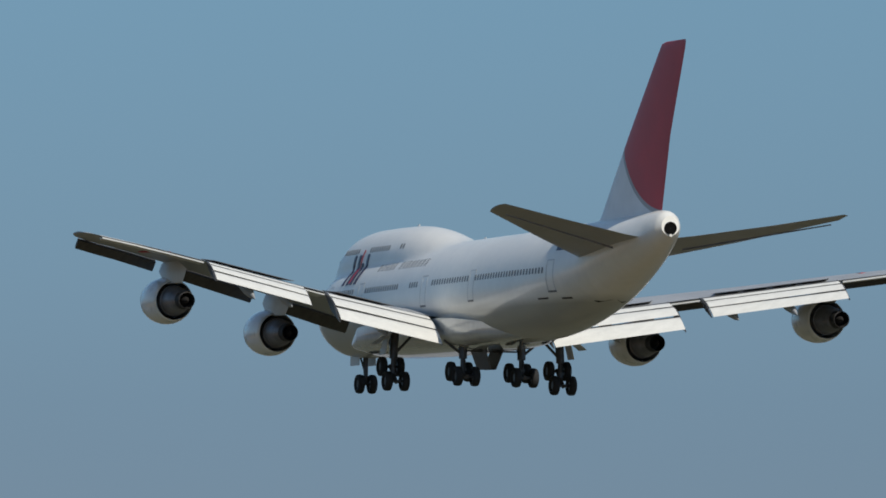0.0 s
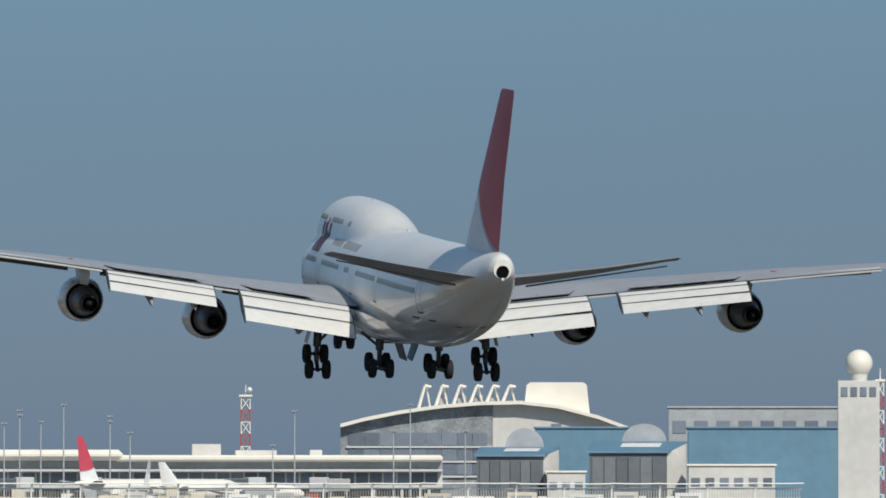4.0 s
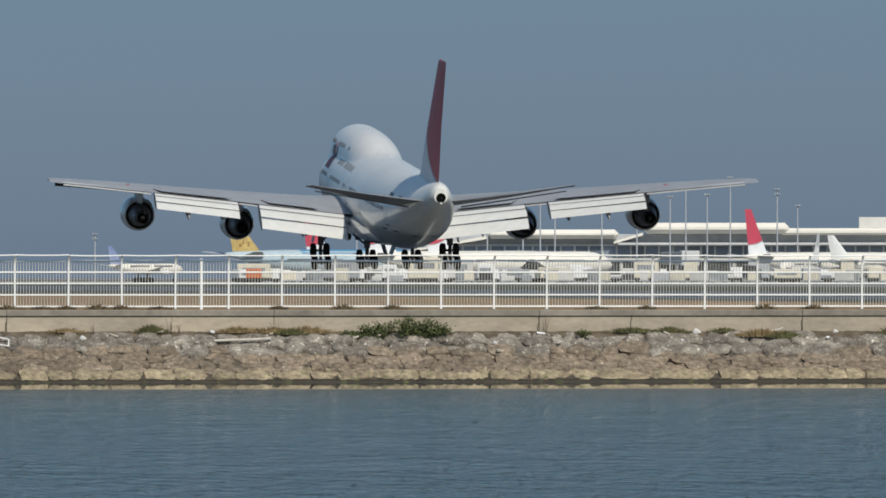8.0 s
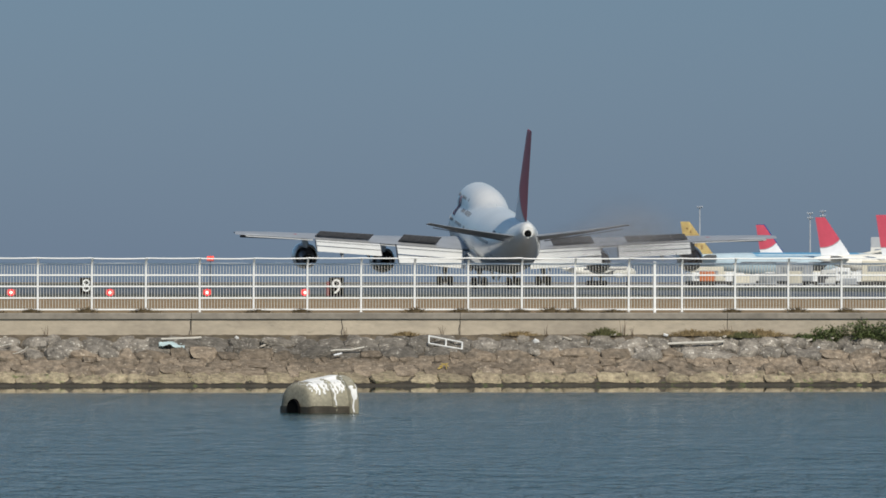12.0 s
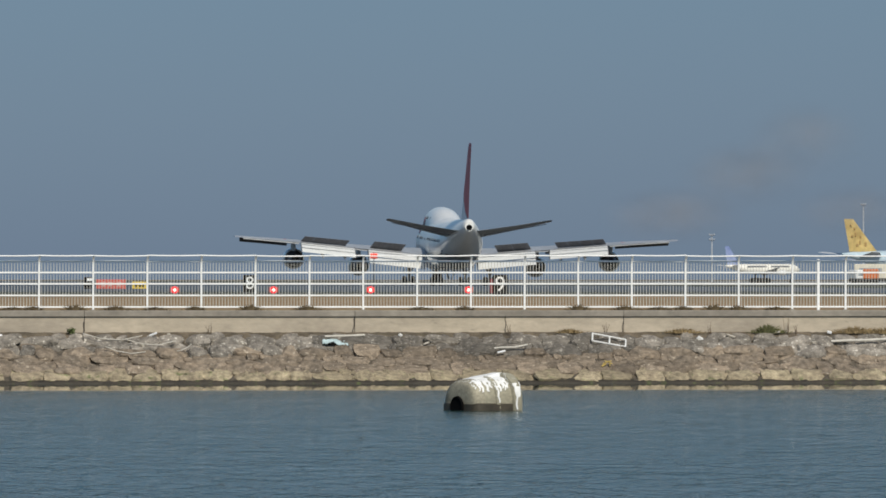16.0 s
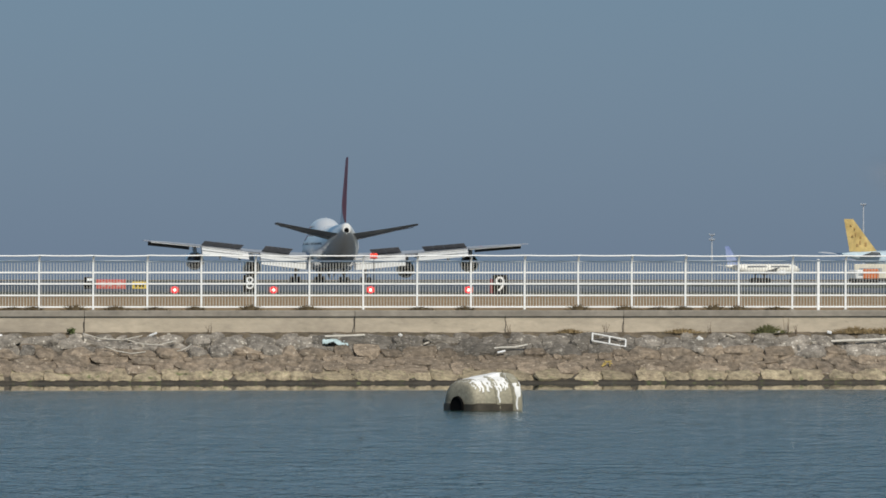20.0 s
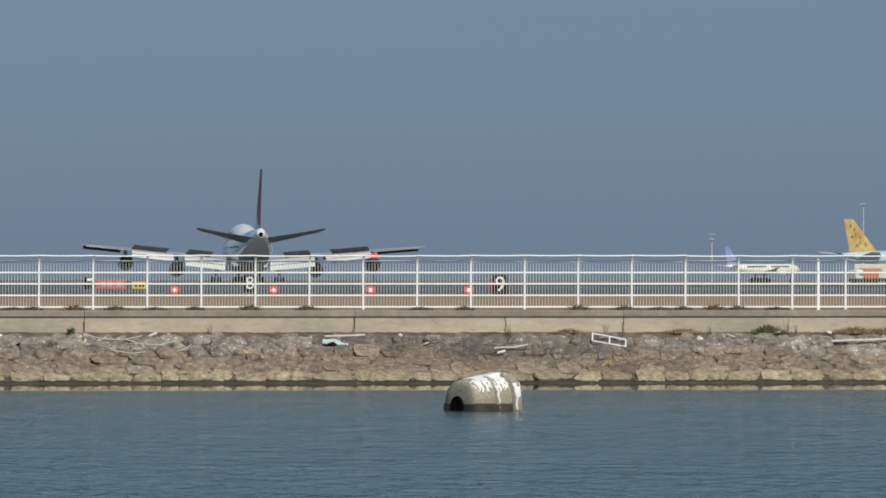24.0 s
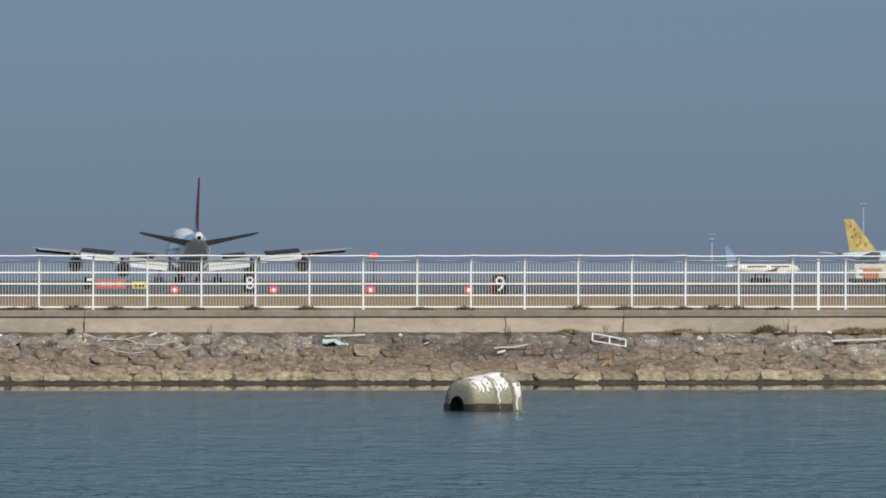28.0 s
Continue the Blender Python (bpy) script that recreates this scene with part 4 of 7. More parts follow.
def fence():
    """White picket fence along the wall: posts that lean seaward at the top, rails and thin pickets."""
    thing = holder("fence", SHORE_M.copy())
    tagged(thing, "white-painted steel picket fence on the sea wall", "fence", kind="structure")
    base = 2.66
    first, step = 60.42, 2.0
    # post
    bm = bmesh.new()
    path = [(0.0, base), (0.0, 4.30), (-0.04, 4.46), (-0.14, 4.58), (-0.24, 4.67)]
    rings = []
    for y, z in path:
        rings.append([Vector((x, y + d, z)) for x, d in ((-0.035, -0.04), (0.035, -0.04), (0.035, 0.04), (-0.035, 0.04))])
    loft(bm, rings)
    post = part("post", bm, FENCE, thing, angle=40)
    block_bm = bmesh.new()
    block(block_bm, -0.11, 0.11, -0.10, 0.10, base - 0.005, base + 0.03, 0.01)
    foot = part("post_foot", block_bm, COPING, thing)
    post_me, foot_me = post.data, foot.data
    bpy.data.objects.remove(post)
    bpy.data.objects.remove(foot)
    # rails, one span each
    bm = bmesh.new()
    block(bm, 0.04, 1.96, -0.022, 0.022, -0.030, 0.030, 0.006)
    rail = part("rail", bm, FENCE, thing)
    rail_me = rail.data
    bpy.data.objects.remove(rail)
    bm = bmesh.new()
    pts = [(0.0, 0.0), (0.5, -0.012), (1.0, -0.016), (1.5, -0.012), (2.0, 0.0)]
    loft(bm, [[Vector((x, -0.24 + 0.024 * math.cos(a), 4.675 + z + 0.024 * math.sin(a))) for a in (k * math.tau / 8 for k in range(8))] for x, z in pts])
    top = part("top_rail", bm, FENCE, thing)
    top_me = top.data
    bpy.data.objects.remove(top)
    bm = bmesh.new()
    block(bm, -0.010, 0.010, -0.008, 0.008, 2.79, 4.46)
    pk = part("picket", bm, PICKET, thing, smooth=False)
    picket_me = pk.data
    bpy.data.objects.remove(pk)
    loose = bmesh.new()
    count = 0
    rng = random.Random(3)
    for k in range(-15, 33):
        s = first + k * step
        lean = rng.uniform(-0.4, 0.4)
        shared("post", post_me, thing, pose(s, 0, 0, 0, 0, 0) @ Matrix.Translation((0, 0, base)) @ pose(0, 0, 0, 0, lean, 0) @ Matrix.Translation((0, 0, -base)))
        shared("post_foot", foot_me, thing, pose(s, 0, 0))
        for z in (4.47, 4.05, 3.635, 3.21, 2.785):
            shared("rail", rail_me, thing, pose(s, 0, z))
        shared("top_rail", top_me, thing, pose(s, 0, rng.uniform(-0.01, 0.012)))
        if s > 125:
            continue
        for j in range(1, 18):
            x = s + j * step / 18
            if 41 < s < 68 and count < 300:
                shared("picket", picket_me, thing, pose(x, 0.036, 0))
                count += 1
            else:
                block(loose, x - 0.010, x + 0.010, 0.028, 0.044, 2.79, 4.46)
    ob = part("pickets", loose, PICKET, thing, smooth=False)
    tagged(ob, kind="stuff")
    # one more upright beside a joint of the fence
    bm = bmesh.new()
    block(bm, -0.05, 0.05, -0.05, 0.05, base, 4.55, 0.012, Matrix.Translation((71.4, 0, 0)))
    part("joint_post", bm, FENCE, thing, "thicker white upright at the fence joint")


def weed_tuft(seed, width, height, blades, color):
    rng = random.Random(seed)
    bm = bmesh.new()
    for _ in range(blades):
        x, y = rng.gauss(0, width * 0.33), rng.uniform(-0.1, 0.1)
        h = height * rng.uniform(0.35, 1.0) * max(0.25, 1 - abs(x) / width)
        dx, dy = rng.gauss(0, 0.14) + x * 0.35, rng.gauss(0, 0.08)
        w = rng.uniform(0.012, 0.026)
        a, b, c, d = [bm.verts.new(p) for p in ((x - w, y, -0.05), (x + w, y, -0.05), (x + dx * 0.5 + w * 0.7, y + dy * 0.5, h * 0.62), (x + dx * 0.5 - w * 0.7, y + dy * 0.5, h * 0.62))]
        e = bm.verts.new((x + dx, y + dy, h))
        bm.faces.new((a, b, c, d))
        bm.faces.new((d, c, e))
    return part("weed_tuft", bm, color, smooth=False)


def weeds():
    rng = random.Random(12)
    brown = [weed_tuft(k, rng.uniform(0.45, 0.95), rng.uniform(0.16, 0.30), 170, GRASS_BLADE) for k in range(4)]
    for ob in brown:
        tagged(ob, "dry brown weed tuft at the foot of the fence", "weed", "weeds along the fence")
    k = 0
    for post in range(-10, 30):
        for chance, off in ((0.62, rng.uniform(-0.3, 0.3)), (0.25, rng.uniform(0.5, 1.4))):
            if rng.random() < chance:
                src = brown[k % 4]
                m = SHORE_M @ pose(60.42 + post * 2 + off, -0.16, 2.66, 0, 0, rng.uniform(-8, 8))
                if k < 4:
                    src.matrix_basis = m
                else:
                    copy_thing(src, m)
                k += 1
    for ob in brown[min(k, 4):]:
        bpy.data.objects.remove(ob)


def wall_weeds():
    """Dry straw and olive weeds in uneven patches on the dirt and the upper rocks."""
    straw = surface("dry_straw", (0.27, 0.195, 0.095), 0.9, vary=0.3, scale=3.0, per_island=0.45)
    olive = surface("olive_weed", (0.115, 0.115, 0.045), 0.9, vary=0.3, scale=3.0, per_island=0.45)
    for k, (s, f, width, height, blades, mat) in enumerate((
            (69.4, 0.06, 0.75, 0.34, 260, olive), (72.7, 0.07, 1.1, 0.28, 240, straw), (73.9, 0.09, 1.5, 0.26, 300, straw), (75.2, 0.10, 1.3, 0.32, 300, straw), (74.6, 0.15, 0.8, 0.26, 180, olive),
            (87.5, 0.07, 1.2, 0.22, 260, olive), (88.9, 0.08, 0.9, 0.26, 220, olive), (91.0, 0.06, 0.7, 0.2, 120, olive), (92.4, 0.20, 1.4, 0.34, 320, straw), (93.2, 0.22, 0.9, 0.30, 220, olive),
            (97.6, 0.16, 0.9, 0.50, 300, olive), (98.8, 0.20, 1.2, 0.45, 300, straw), (103.0, 0.08, 1.6, 0.30, 280, olive), (62.0, 0.05, 0.6, 0.16, 120, straw), (66.2, 0.06, 0.9, 0.18, 140, straw))):
        ob = weed_tuft(40 + k, width, height, blades, mat)
        y, z = slope_at(f)
        ob.matrix_basis = SHORE_M @ pose(s, y - 0.1, z + 0.17)
        tagged(ob, "olive weeds growing among the rocks" if mat is olive else "dry straw-coloured weeds by the foot of the wall", "weed", "weeds on the bank")


def bush(s, y, z, width, height, leaves, seed, label, lean=0.0):
    """A low shrub: forked stems and many small leaves in uneven clumps."""
    rng = random.Random(seed)
    thing = holder("shrub", SHORE_M @ pose(s, y, z))
    tagged(thing, label, "shrub")
    tips = []
    loose = min(0.13, width * 0.1)
    for _ in range(22 if width > 1 else 7):
        bm = bmesh.new()
        x = rng.uniform(-0.5, 0.5) * width
        a = Vector((x * 0.6, rng.uniform(-0.2, 0.2), -0.1))
        top = height * (1 - (2 * x / width) ** 2 * 0.75) * rng.uniform(0.5, 1.0) * (1 + lean * (2 * x / width - 0.25))
        b = Vector((x, rng.uniform(-0.45, 0.3), max(0.1, top)))
        mid = a.lerp(b, 0.5) + Vector((rng.uniform(-0.1, 0.1), 0, 0.05))
        rod(bm, a, mid, 0.02, 0.014, 5)
        rod(bm, mid, b, 0.014, 0.006, 5)
        tips += [mid, b, mid.lerp(b, 0.5), a.lerp(mid, 0.6)]
        part("stem", bm, TWIG, thing)
    bm = bmesh.new()
    for _ in range(leaves):
        c = rng.choice(tips) + Vector((rng.gauss(0, loose), rng.gauss(0, loose), rng.gauss(0.02, loose * 0.6)))
        c.z = max(c.z, -0.02)
        r = Euler((rng.uniform(-1.2, 1.2), rng.uniform(-1.2, 1.2), rng.uniform(0, 6.28))).to_matrix()
        l, w = rng.uniform(0.035, 0.07), rng.uniform(0.018, 0.034)
        pts = [(-l, 0, 0), (-l * 0.2, w, 0.01), (l, 0, 0), (-l * 0.2, -w, 0.01)]
        bm.faces.new([bm.verts.new(c + r @ Vector(p)) for p in pts])
    part("leaves", bm, LEAF, thing, smooth=False)


def debris():
    wood = surface("bleached_wood", (0.62, 0.58, 0.50), 0.85, vary=0.2, scale=3.0)
    cyan = surface("faded_cyan_sheet", (0.50, 0.62, 0.62), 0.7, vary=0.2, scale=3.0, bump=0.02, bump_scale=12)
    yellow = surface("faded_yellow_rope", (0.55, 0.40, 0.12), 0.8, vary=0.3, scale=4.0)
    pale = surface("white_foam", (0.78, 0.77, 0.73), 0.8, vary=0.15, scale=4.0)

    def lay(s, f, lift=0.14):
        y, z = slope_at(f)
        return SHORE_M @ Matrix.Translation((s, y, z + lift))

    # broken crate frame
    crate = holder("crate_frame", lay(63.35, 0.30, 0.27) @ pose(0, 0, 0, 58, 9, -3))
    tagged(crate, "broken white wooden crate frame lying on the rocks", "driftwood")
    for a, b in (((-0.62, 0.16), (0.62, 0.10)), ((-0.60, -0.16), (0.64, -0.20)), ((-0.62, 0.18), (-0.60, -0.18)), ((0.63, 0.12), (0.64, -0.22)), ((0.02, 0.14), (0.04, -0.18))):
        bm = bmesh.new()
        rod(bm, (a[0], a[1], 0), (b[0], b[1], 0.02), 0.032, sides=6)
        part("slat", bm, pale, crate)
    # planks and sticks
    for s, f, length, tilt, r, label in ((59.5, 0.40, 1.6, 5, 0.035, "pale driftwood branch on the rocks"), (72.7, 0.30, 2.15, 2, 0.05, "long bleached plank lying on the rocks"),
                                         (53.6, 0.22, 1.5, 2, 0.045, "bleached plank on the rocks by the wall"), (92.9, 0.12, 0.7, 14, 0.03, "short pale stick on the rocks")):
        thing_bm = bmesh.new()
        bend = [(-0.5, 0), (-0.15, 0.02), (0.2, -0.015), (0.5, 0.035)]
        loft(thing_bm, [[Vector((x * length, r * math.cos(a), h * length * (0.12 if "plank" in label else 0.7) + r * math.sin(a))) for a in (k * math.tau / 7 for k in range(7))] for x, h in bend])
        ob = part("driftwood", thing_bm, wood)
        ob.matrix_basis = lay(s, f, 0.24) @ pose(0, 0, 0, 0, -tilt, 4)
        tagged(ob, label, "driftwood")
    # twigs left of the planks
    for k, (s, f, length, tilt) in enumerate(((45.0, 0.24, 2.2, -3), (46.4, 0.33, 1.8, -2), (45.4, 0.44, 1.5, -8), (47.6, 0.40, 0.6, 25))):
        thing_bm = bmesh.new()
        bend = [(-0.5, 0.05), (-0.2, -0.02), (0.15, -0.03), (0.5, 0.06)]
        loft(thing_bm, [[Vector((x * length, 0.018 * math.cos(a), h * length + 0.018 * math.sin(a))) for a in (j * math.tau / 6 for j in range(6))] for x, h in bend])
        ob = part("driftwood", thing_bm, wood)
        ob.matrix_basis = lay(s, f, 0.22) @ pose(0, 0, 0, 0, -tilt, 0)
        tagged(ob, "thin grey driftwood twig on the rocks", "driftwood")
    # crumpled sheet
    bm = bmesh.new()
    bmesh.ops.create_grid(bm, x_segments=14, y_segments=7, size=0.5)
    rng = random.Random(8)
    for v in bm.verts:
        v.co = Vector((v.co.x * 0.95, v.co.y * 0.24, 0.07 * noise.noise(v.co * 4) + 0.07 * math.exp(-((v.co.x + 0.1) * 4) ** 2) + rng.uniform(-0.015, 0.015)))
    made = bmesh.ops.extrude_face_region(bm, geom=bm.faces[:])
    for v in [g for g in made["geom"] if isinstance(g, bmesh.types.BMVert)]:
        v.co.z += 0.012
    ob = part("plastic_sheet", bm, cyan)
    ob.matrix_basis = lay(53.2, 0.31, 0.18) @ pose(0, 0, 0, 32, 4, 0)
    tagged(ob, "crumpled pale cyan plastic sheet on the rocks", "litter")
    # rope tangle
    bm = bmesh.new()
    for k in range(5):
        rod(bm, (math.cos(k * 1.3) * 0.2, 0, 0.12 * math.sin(k * 2.1)), (math.cos(k * 1.3 + 2) * 0.2, 0.03, 0.12 * math.sin(k * 2.1 + 2)), 0.022, sides=6)
    ob = part("rope", bm, yellow)
    ob.matrix_basis = lay(63.1, 0.62, 0.2)
    tagged(ob, "tangle of faded yellow rope on the rocks", "rope")
    # foam lumps and pale stones
    me = stone_mesh(77, pale)
    for s, f, size in ((66.8, 0.22, 0.19), (90.0, 0.05, 0.24), (89.3, 0.26, 0.10), (55.7, 0.13, 0.12), (95.3, 0.04, 0.16), (82.2, 0.30, 0.12), (77.3, 0.33, 0.10)):
        ob = new("foam_lump", me)
        ob.matrix_basis = lay(s, f, 0.12) @ pose(0, 0, 0, 20, 30, 10) @ Matrix.Diagonal((size * 1.4, size, size * 0.8, 1))
        tagged(ob, "white lump of foam washed onto the rocks", "litter", "foam lumps on the rocks")


def buoy():
    """Old drum float lying in the water, streaked with bird droppings, a dark hole in its near end."""
    thing = holder("float_drum", Matrix.Translation(spot(4.74, 354, 0.0)) @ pose(0, 0, 0, 0, 0, 29) @ Matrix.Diagonal((1.12, 1, 1, 1)))
    tagged(thing, "old grey drum float with white bird droppings, afloat in the water", "float")
    shell = surface("float_shell", (0.44, 0.41, 0.30), 0.85, vary=0.35, scale=1.8, bump=0.012, bump_scale=14, second=(0.27, 0.245, 0.175), amount=0.8, flecks=((0.50, 0.47, 0.40), 5.0, 0.62, 0.72))
    guano = surface("bird_droppings", (0.86, 0.85, 0.81), 0.85, vary=0.12, scale=3.0, bump=0.015, bump_scale=9)
    wet = surface("float_waterline", (0.075, 0.062, 0.042), 0.5, vary=0.4, scale=2.0)
    R = 0.96
    prof = [(-0.70, 0.02), (-0.70, 0.60), (-0.69, 0.80), (-0.65, 0.91), (-0.56, 0.965), (-0.40, 0.985), (-0.10, 0.985), (-0.08, 1.035), (0.02, 1.035), (0.04, 0.975), (0.30, 0.975),
            (0.40, 0.975), (0.43, 1.06), (0.64, 1.06), (0.70, 1.0), (0.72, 0.85), (0.73, 0.6), (0.73, 0.02)]

    def loaf(x, r, a):
        c, s_ = math.cos(a), math.sin(a)
        t = (x + 0.70) / 1.42
        r *= 0.93 + 0.085 * t
        return Vector((x, r * math.copysign(abs(c) ** 0.66, c), max(-0.3, 0.05 + 0.10 * t + r * 0.94 * math.copysign(abs(s_) ** 0.84, s_))))

    def skin(x, a, out=0.0):
        r = R * blend(prof, x)[0] + out
        return loaf(x, r, a)
    bm = bmesh.new()
    loft(bm, [[loaf(x, R * r, a) for a in (k * math.tau / 44 for k in range(44))] for x, r in prof])
    part("drum", bm, shell, thing, "stained grey drum shell with raised ribs", angle=38)
    bm = bmesh.new()
    loft(bm, [[loaf(x, R * r + 0.012, a) for a in (k * math.tau / 44 for k in range(44))] for x, r in [(x - 0.006, r) for x, r in prof if x < -0.38]])
    part("end_cap", bm, surface("float_cap", (0.39, 0.355, 0.26), 0.85, vary=0.4, scale=2.5, second=(0.26, 0.235, 0.17), amount=0.8), thing, "pale stained end of the drum", angle=38)
    # wet band just above the water
    bm = bmesh.new()
    low, high = [], []
    for k in range(48):
        a = k * math.tau / 48
        c, s_ = math.cos(a), math.sin(a)
        x, y = 0.75 * math.copysign(abs(c) ** 0.32, c), 0.965 * math.copysign(abs(s_) ** 0.32, s_)
        low.append(Vector((x, y, -0.3)))
        high.append(Vector((x, y, 0.20 + 0.02 * math.sin(5 * a))))
    loft(bm, [low, high])
    part("waterline_band", bm, wet, thing, "dark wet band at the waterline")
    # droppings: ragged bands over the ribs and drips down the side towards the shore
    rng = random.Random(2)
    for x0, x1, a0, a1 in ((-0.11, 0.04, 62, 150), (0.43, 0.70, 30, 168), (0.02, 0.42, 58, 112), (-0.60, -0.34, 66, 128), (-0.40, -0.05, 60, 104), (-0.30, 0.50, 74, 100)):
        bm = bmesh.new()
        rows = []
        for k in range(31):
            a = radians(a0 + (a1 - a0) * k / 30)
            fade = min(1.0, (30 - k) / 9 + 0.25)
            e0, e1 = rng.uniform(-0.03, 0.03), rng.uniform(-0.03, 0.03)
            mid = (x0 + x1) / 2
            xa, xb = mid + (x0 + e0 - mid) * fade, mid + (x1 + e1 - mid) * fade
            rows.append([skin(xa, a, 0.004), skin(xb, a, 0.004), skin(xb, a, 0.016), skin(xa, a, 0.016)])
        loft(bm, rows)
        part("dropping_streak", bm, guano, thing, "white bird droppings")
    for x, a, w in ((-0.42, 116, 0.06), (-0.50, 112, 0.04), (0.20, 112, 0.06), (0.26, 116, 0.045), (0.33, 112, 0.05), (-0.02, 140, 0.05), (-0.27, 116, 0.07), (-0.16, 108, 0.06), (0.10, 118, 0.07), (0.50, 150, 0.05), (-0.60, 104, 0.05)):
        bm = bmesh.new()
        rows = []
        for j in range(9):
            aa = radians(a - 10 + j * 5.5)
            ww = w * (1 - 0.08 * j) * rng.uniform(0.7, 1.2)
            xx = x + 0.02 * math.sin(j * 1.9 + x * 9)
            rows.append([skin(xx - ww, aa, 0.004), skin(xx + ww, aa, 0.004), skin(xx + ww, aa, 0.015), skin(xx - ww, aa, 0.015)])
        loft(bm, rows)
        part("dropping_streak", bm, guano, thing, "white bird droppings")
    # the hole is shallow; its depth is only the near-black shade colour
    bm = bmesh.new()
    turned(bm, [(-0.02, 0.33), (0.03, 0.32), (0.04, 0.30), (0.014, 0.29), (0.012, 0.005)], Matrix.Translation((-0.768, 0.0, 0.10)) @ Matrix.Rotation(radians(90), 4, "Z"), 24)
    part("hole", bm, HOLE_SHADE, thing, "round hole in the drum's end, a near-black disc for its shade")


# ---- signs and lamps of the runway ----
BLACK_BOARD = surface("sign_black", (0.006, 0.006, 0.007), 0.8, vary=0.15, spec=0.15)
SIGN_WHITE = surface("sign_white", (0.85, 0.85, 0.83), 0.5, vary=0.08)
SIGN_RED = surface("sign_red", (0.56, 0.11, 0.08), 0.5, vary=0.15)
SIGN_PALE = surface("sign_faded_white", (0.62, 0.33, 0.29), 0.6, vary=0.15)
MARKER_RED = surface("marker_red", (0.26, 0.035, 0.035), 0.6, vary=0.2)
SIGN_YELLOW = surface("sign_yellow", (0.72, 0.50, 0.05), 0.5, vary=0.15)


def sight(bearing, distance, z=GROUND_Z):
    """A frame at a bearing and distance: x to the right as seen from the shore, y away, z up."""
    return Matrix.Translation(spot(bearing, distance, z)) @ Matrix.Rotation(-radians(bearing), 4, "Z")


def distance_sign(bearing, distance, digit, board, height):
    thing = holder("distance_sign", sight(bearing, distance))
    tagged(thing, "black runway distance sign with a white number" if digit else "black runway distance sign, far off", "sign", "runway distance signs")
    bm = bmesh.new()
    block(bm, -board / 2, board / 2, -0.08, 0.08, 0.06, 0.06 + height, 0.02)
    part("board", bm, BLACK_BOARD, thing)
    for x in (-board * 0.35, board * 0.35):
        bm = bmesh.new()
        rod(bm, (x, 0, -0.05), (x, 0, 0.14), 0.04, sides=8)
        part("leg", bm, STRUT, thing)
    if digit:
        cu = bpy.data.curves.new("digit", "FONT")
        cu.body, cu.align_x, cu.align_y, cu.size, cu.extrude, cu.offset = digit, "CENTER", "CENTER", height * 1.05, 0.008, 0.002
        tmp = bpy.data.objects.new("digit", cu)
        me = bpy.data.meshes.new_from_object(tmp)
        bpy.data.objects.remove(tmp)
        me.materials.clear()
        me.materials.append(SIGN_WHITE)
        ob = new("digit", me)
        ob.parent = thing
        ob.matrix_basis = pose(0, -0.10, 0.06 + height * 0.5, 90, 0, 0)
        ob["label"] = "white painted number"
    else:
        bm = bmesh.new()
        block(bm, -board * 0.2, board * 0.3, -0.10, -0.082, 0.12 + height * 0.62, 0.12 + height * 0.85)
        part("bar", bm, SIGN_WHITE, thing)


def guidance_sign(bearing, distance, width, height, paint, bars, label):
    thing = holder("guidance_sign", sight(bearing, distance))
    tagged(thing, label, "sign")
    bm = bmesh.new()
    block(bm, -width / 2, width / 2, -0.1, 0.1, 0.15, 0.15 + height, 0.02)
    part("board", bm, paint, thing)
    for x in (-width * 0.4, width * 0.4):
        bm = bmesh.new()
        rod(bm, (x, 0, -0.05), (x, 0, 0.16), 0.04, sides=8)
        part("leg", bm, STRUT, thing)
    for x0, x1 in bars:
        bm = bmesh.new()
        block(bm, x0, x1, -0.115, -0.102, 0.15 + height * 0.25, 0.15 + height * 0.75)
        part("bar", bm, BLACK_BOARD if paint is SIGN_YELLOW else SIGN_PALE, thing)


def approach_lamp(bearing, distance):
    thing = holder("approach_lamp", sight(bearing, distance))
    tagged(thing, "red-glowing approach slope lamp unit on the airfield grass", "lamp", "approach slope lamps")
    bm = bmesh.new()
    block(bm, -0.34, 0.34, -0.3, 0.5, 0.06, 0.50, 0.04)
    part("housing", bm, SIGN_RED, thing)
    for x in (-0.3, 0.3):
        bm = bmesh.new()
        rod(bm, (x, 0, -0.05), (x, 0, 0.16), 0.04, sides=8)
        part("leg", bm, STRUT, thing)
    bm = bmesh.new()
    turned(bm, [(0.04, 0.006), (0.04, 0.10), (0.0, 0.12), (-0.03, 0.12)], Matrix.Translation((0, -0.31, 0.27)) @ Matrix.Rotation(radians(180), 4, "Z"), 18)
    part("lens", bm, glowing("red_lamp_glow", (1.0, 0.24, 0.2), 6.0), thing, "glowing red lens")
    # glowing ring round the lens imitates the lamp's red halo
    bm = bmesh.new()
    turned(bm, [(0.02, 0.125), (0.02, 0.25), (-0.02, 0.27), (-0.03, 0.125)], Matrix.Translation((0, -0.31, 0.27)) @ Matrix.Rotation(radians(180), 4, "Z"), 18)
    part("lamp_halo", bm, glowing("red_halo_glow", (0.85, 0.03, 0.04), 0.8), thing, "red glowing ring added as the lamp's halo")


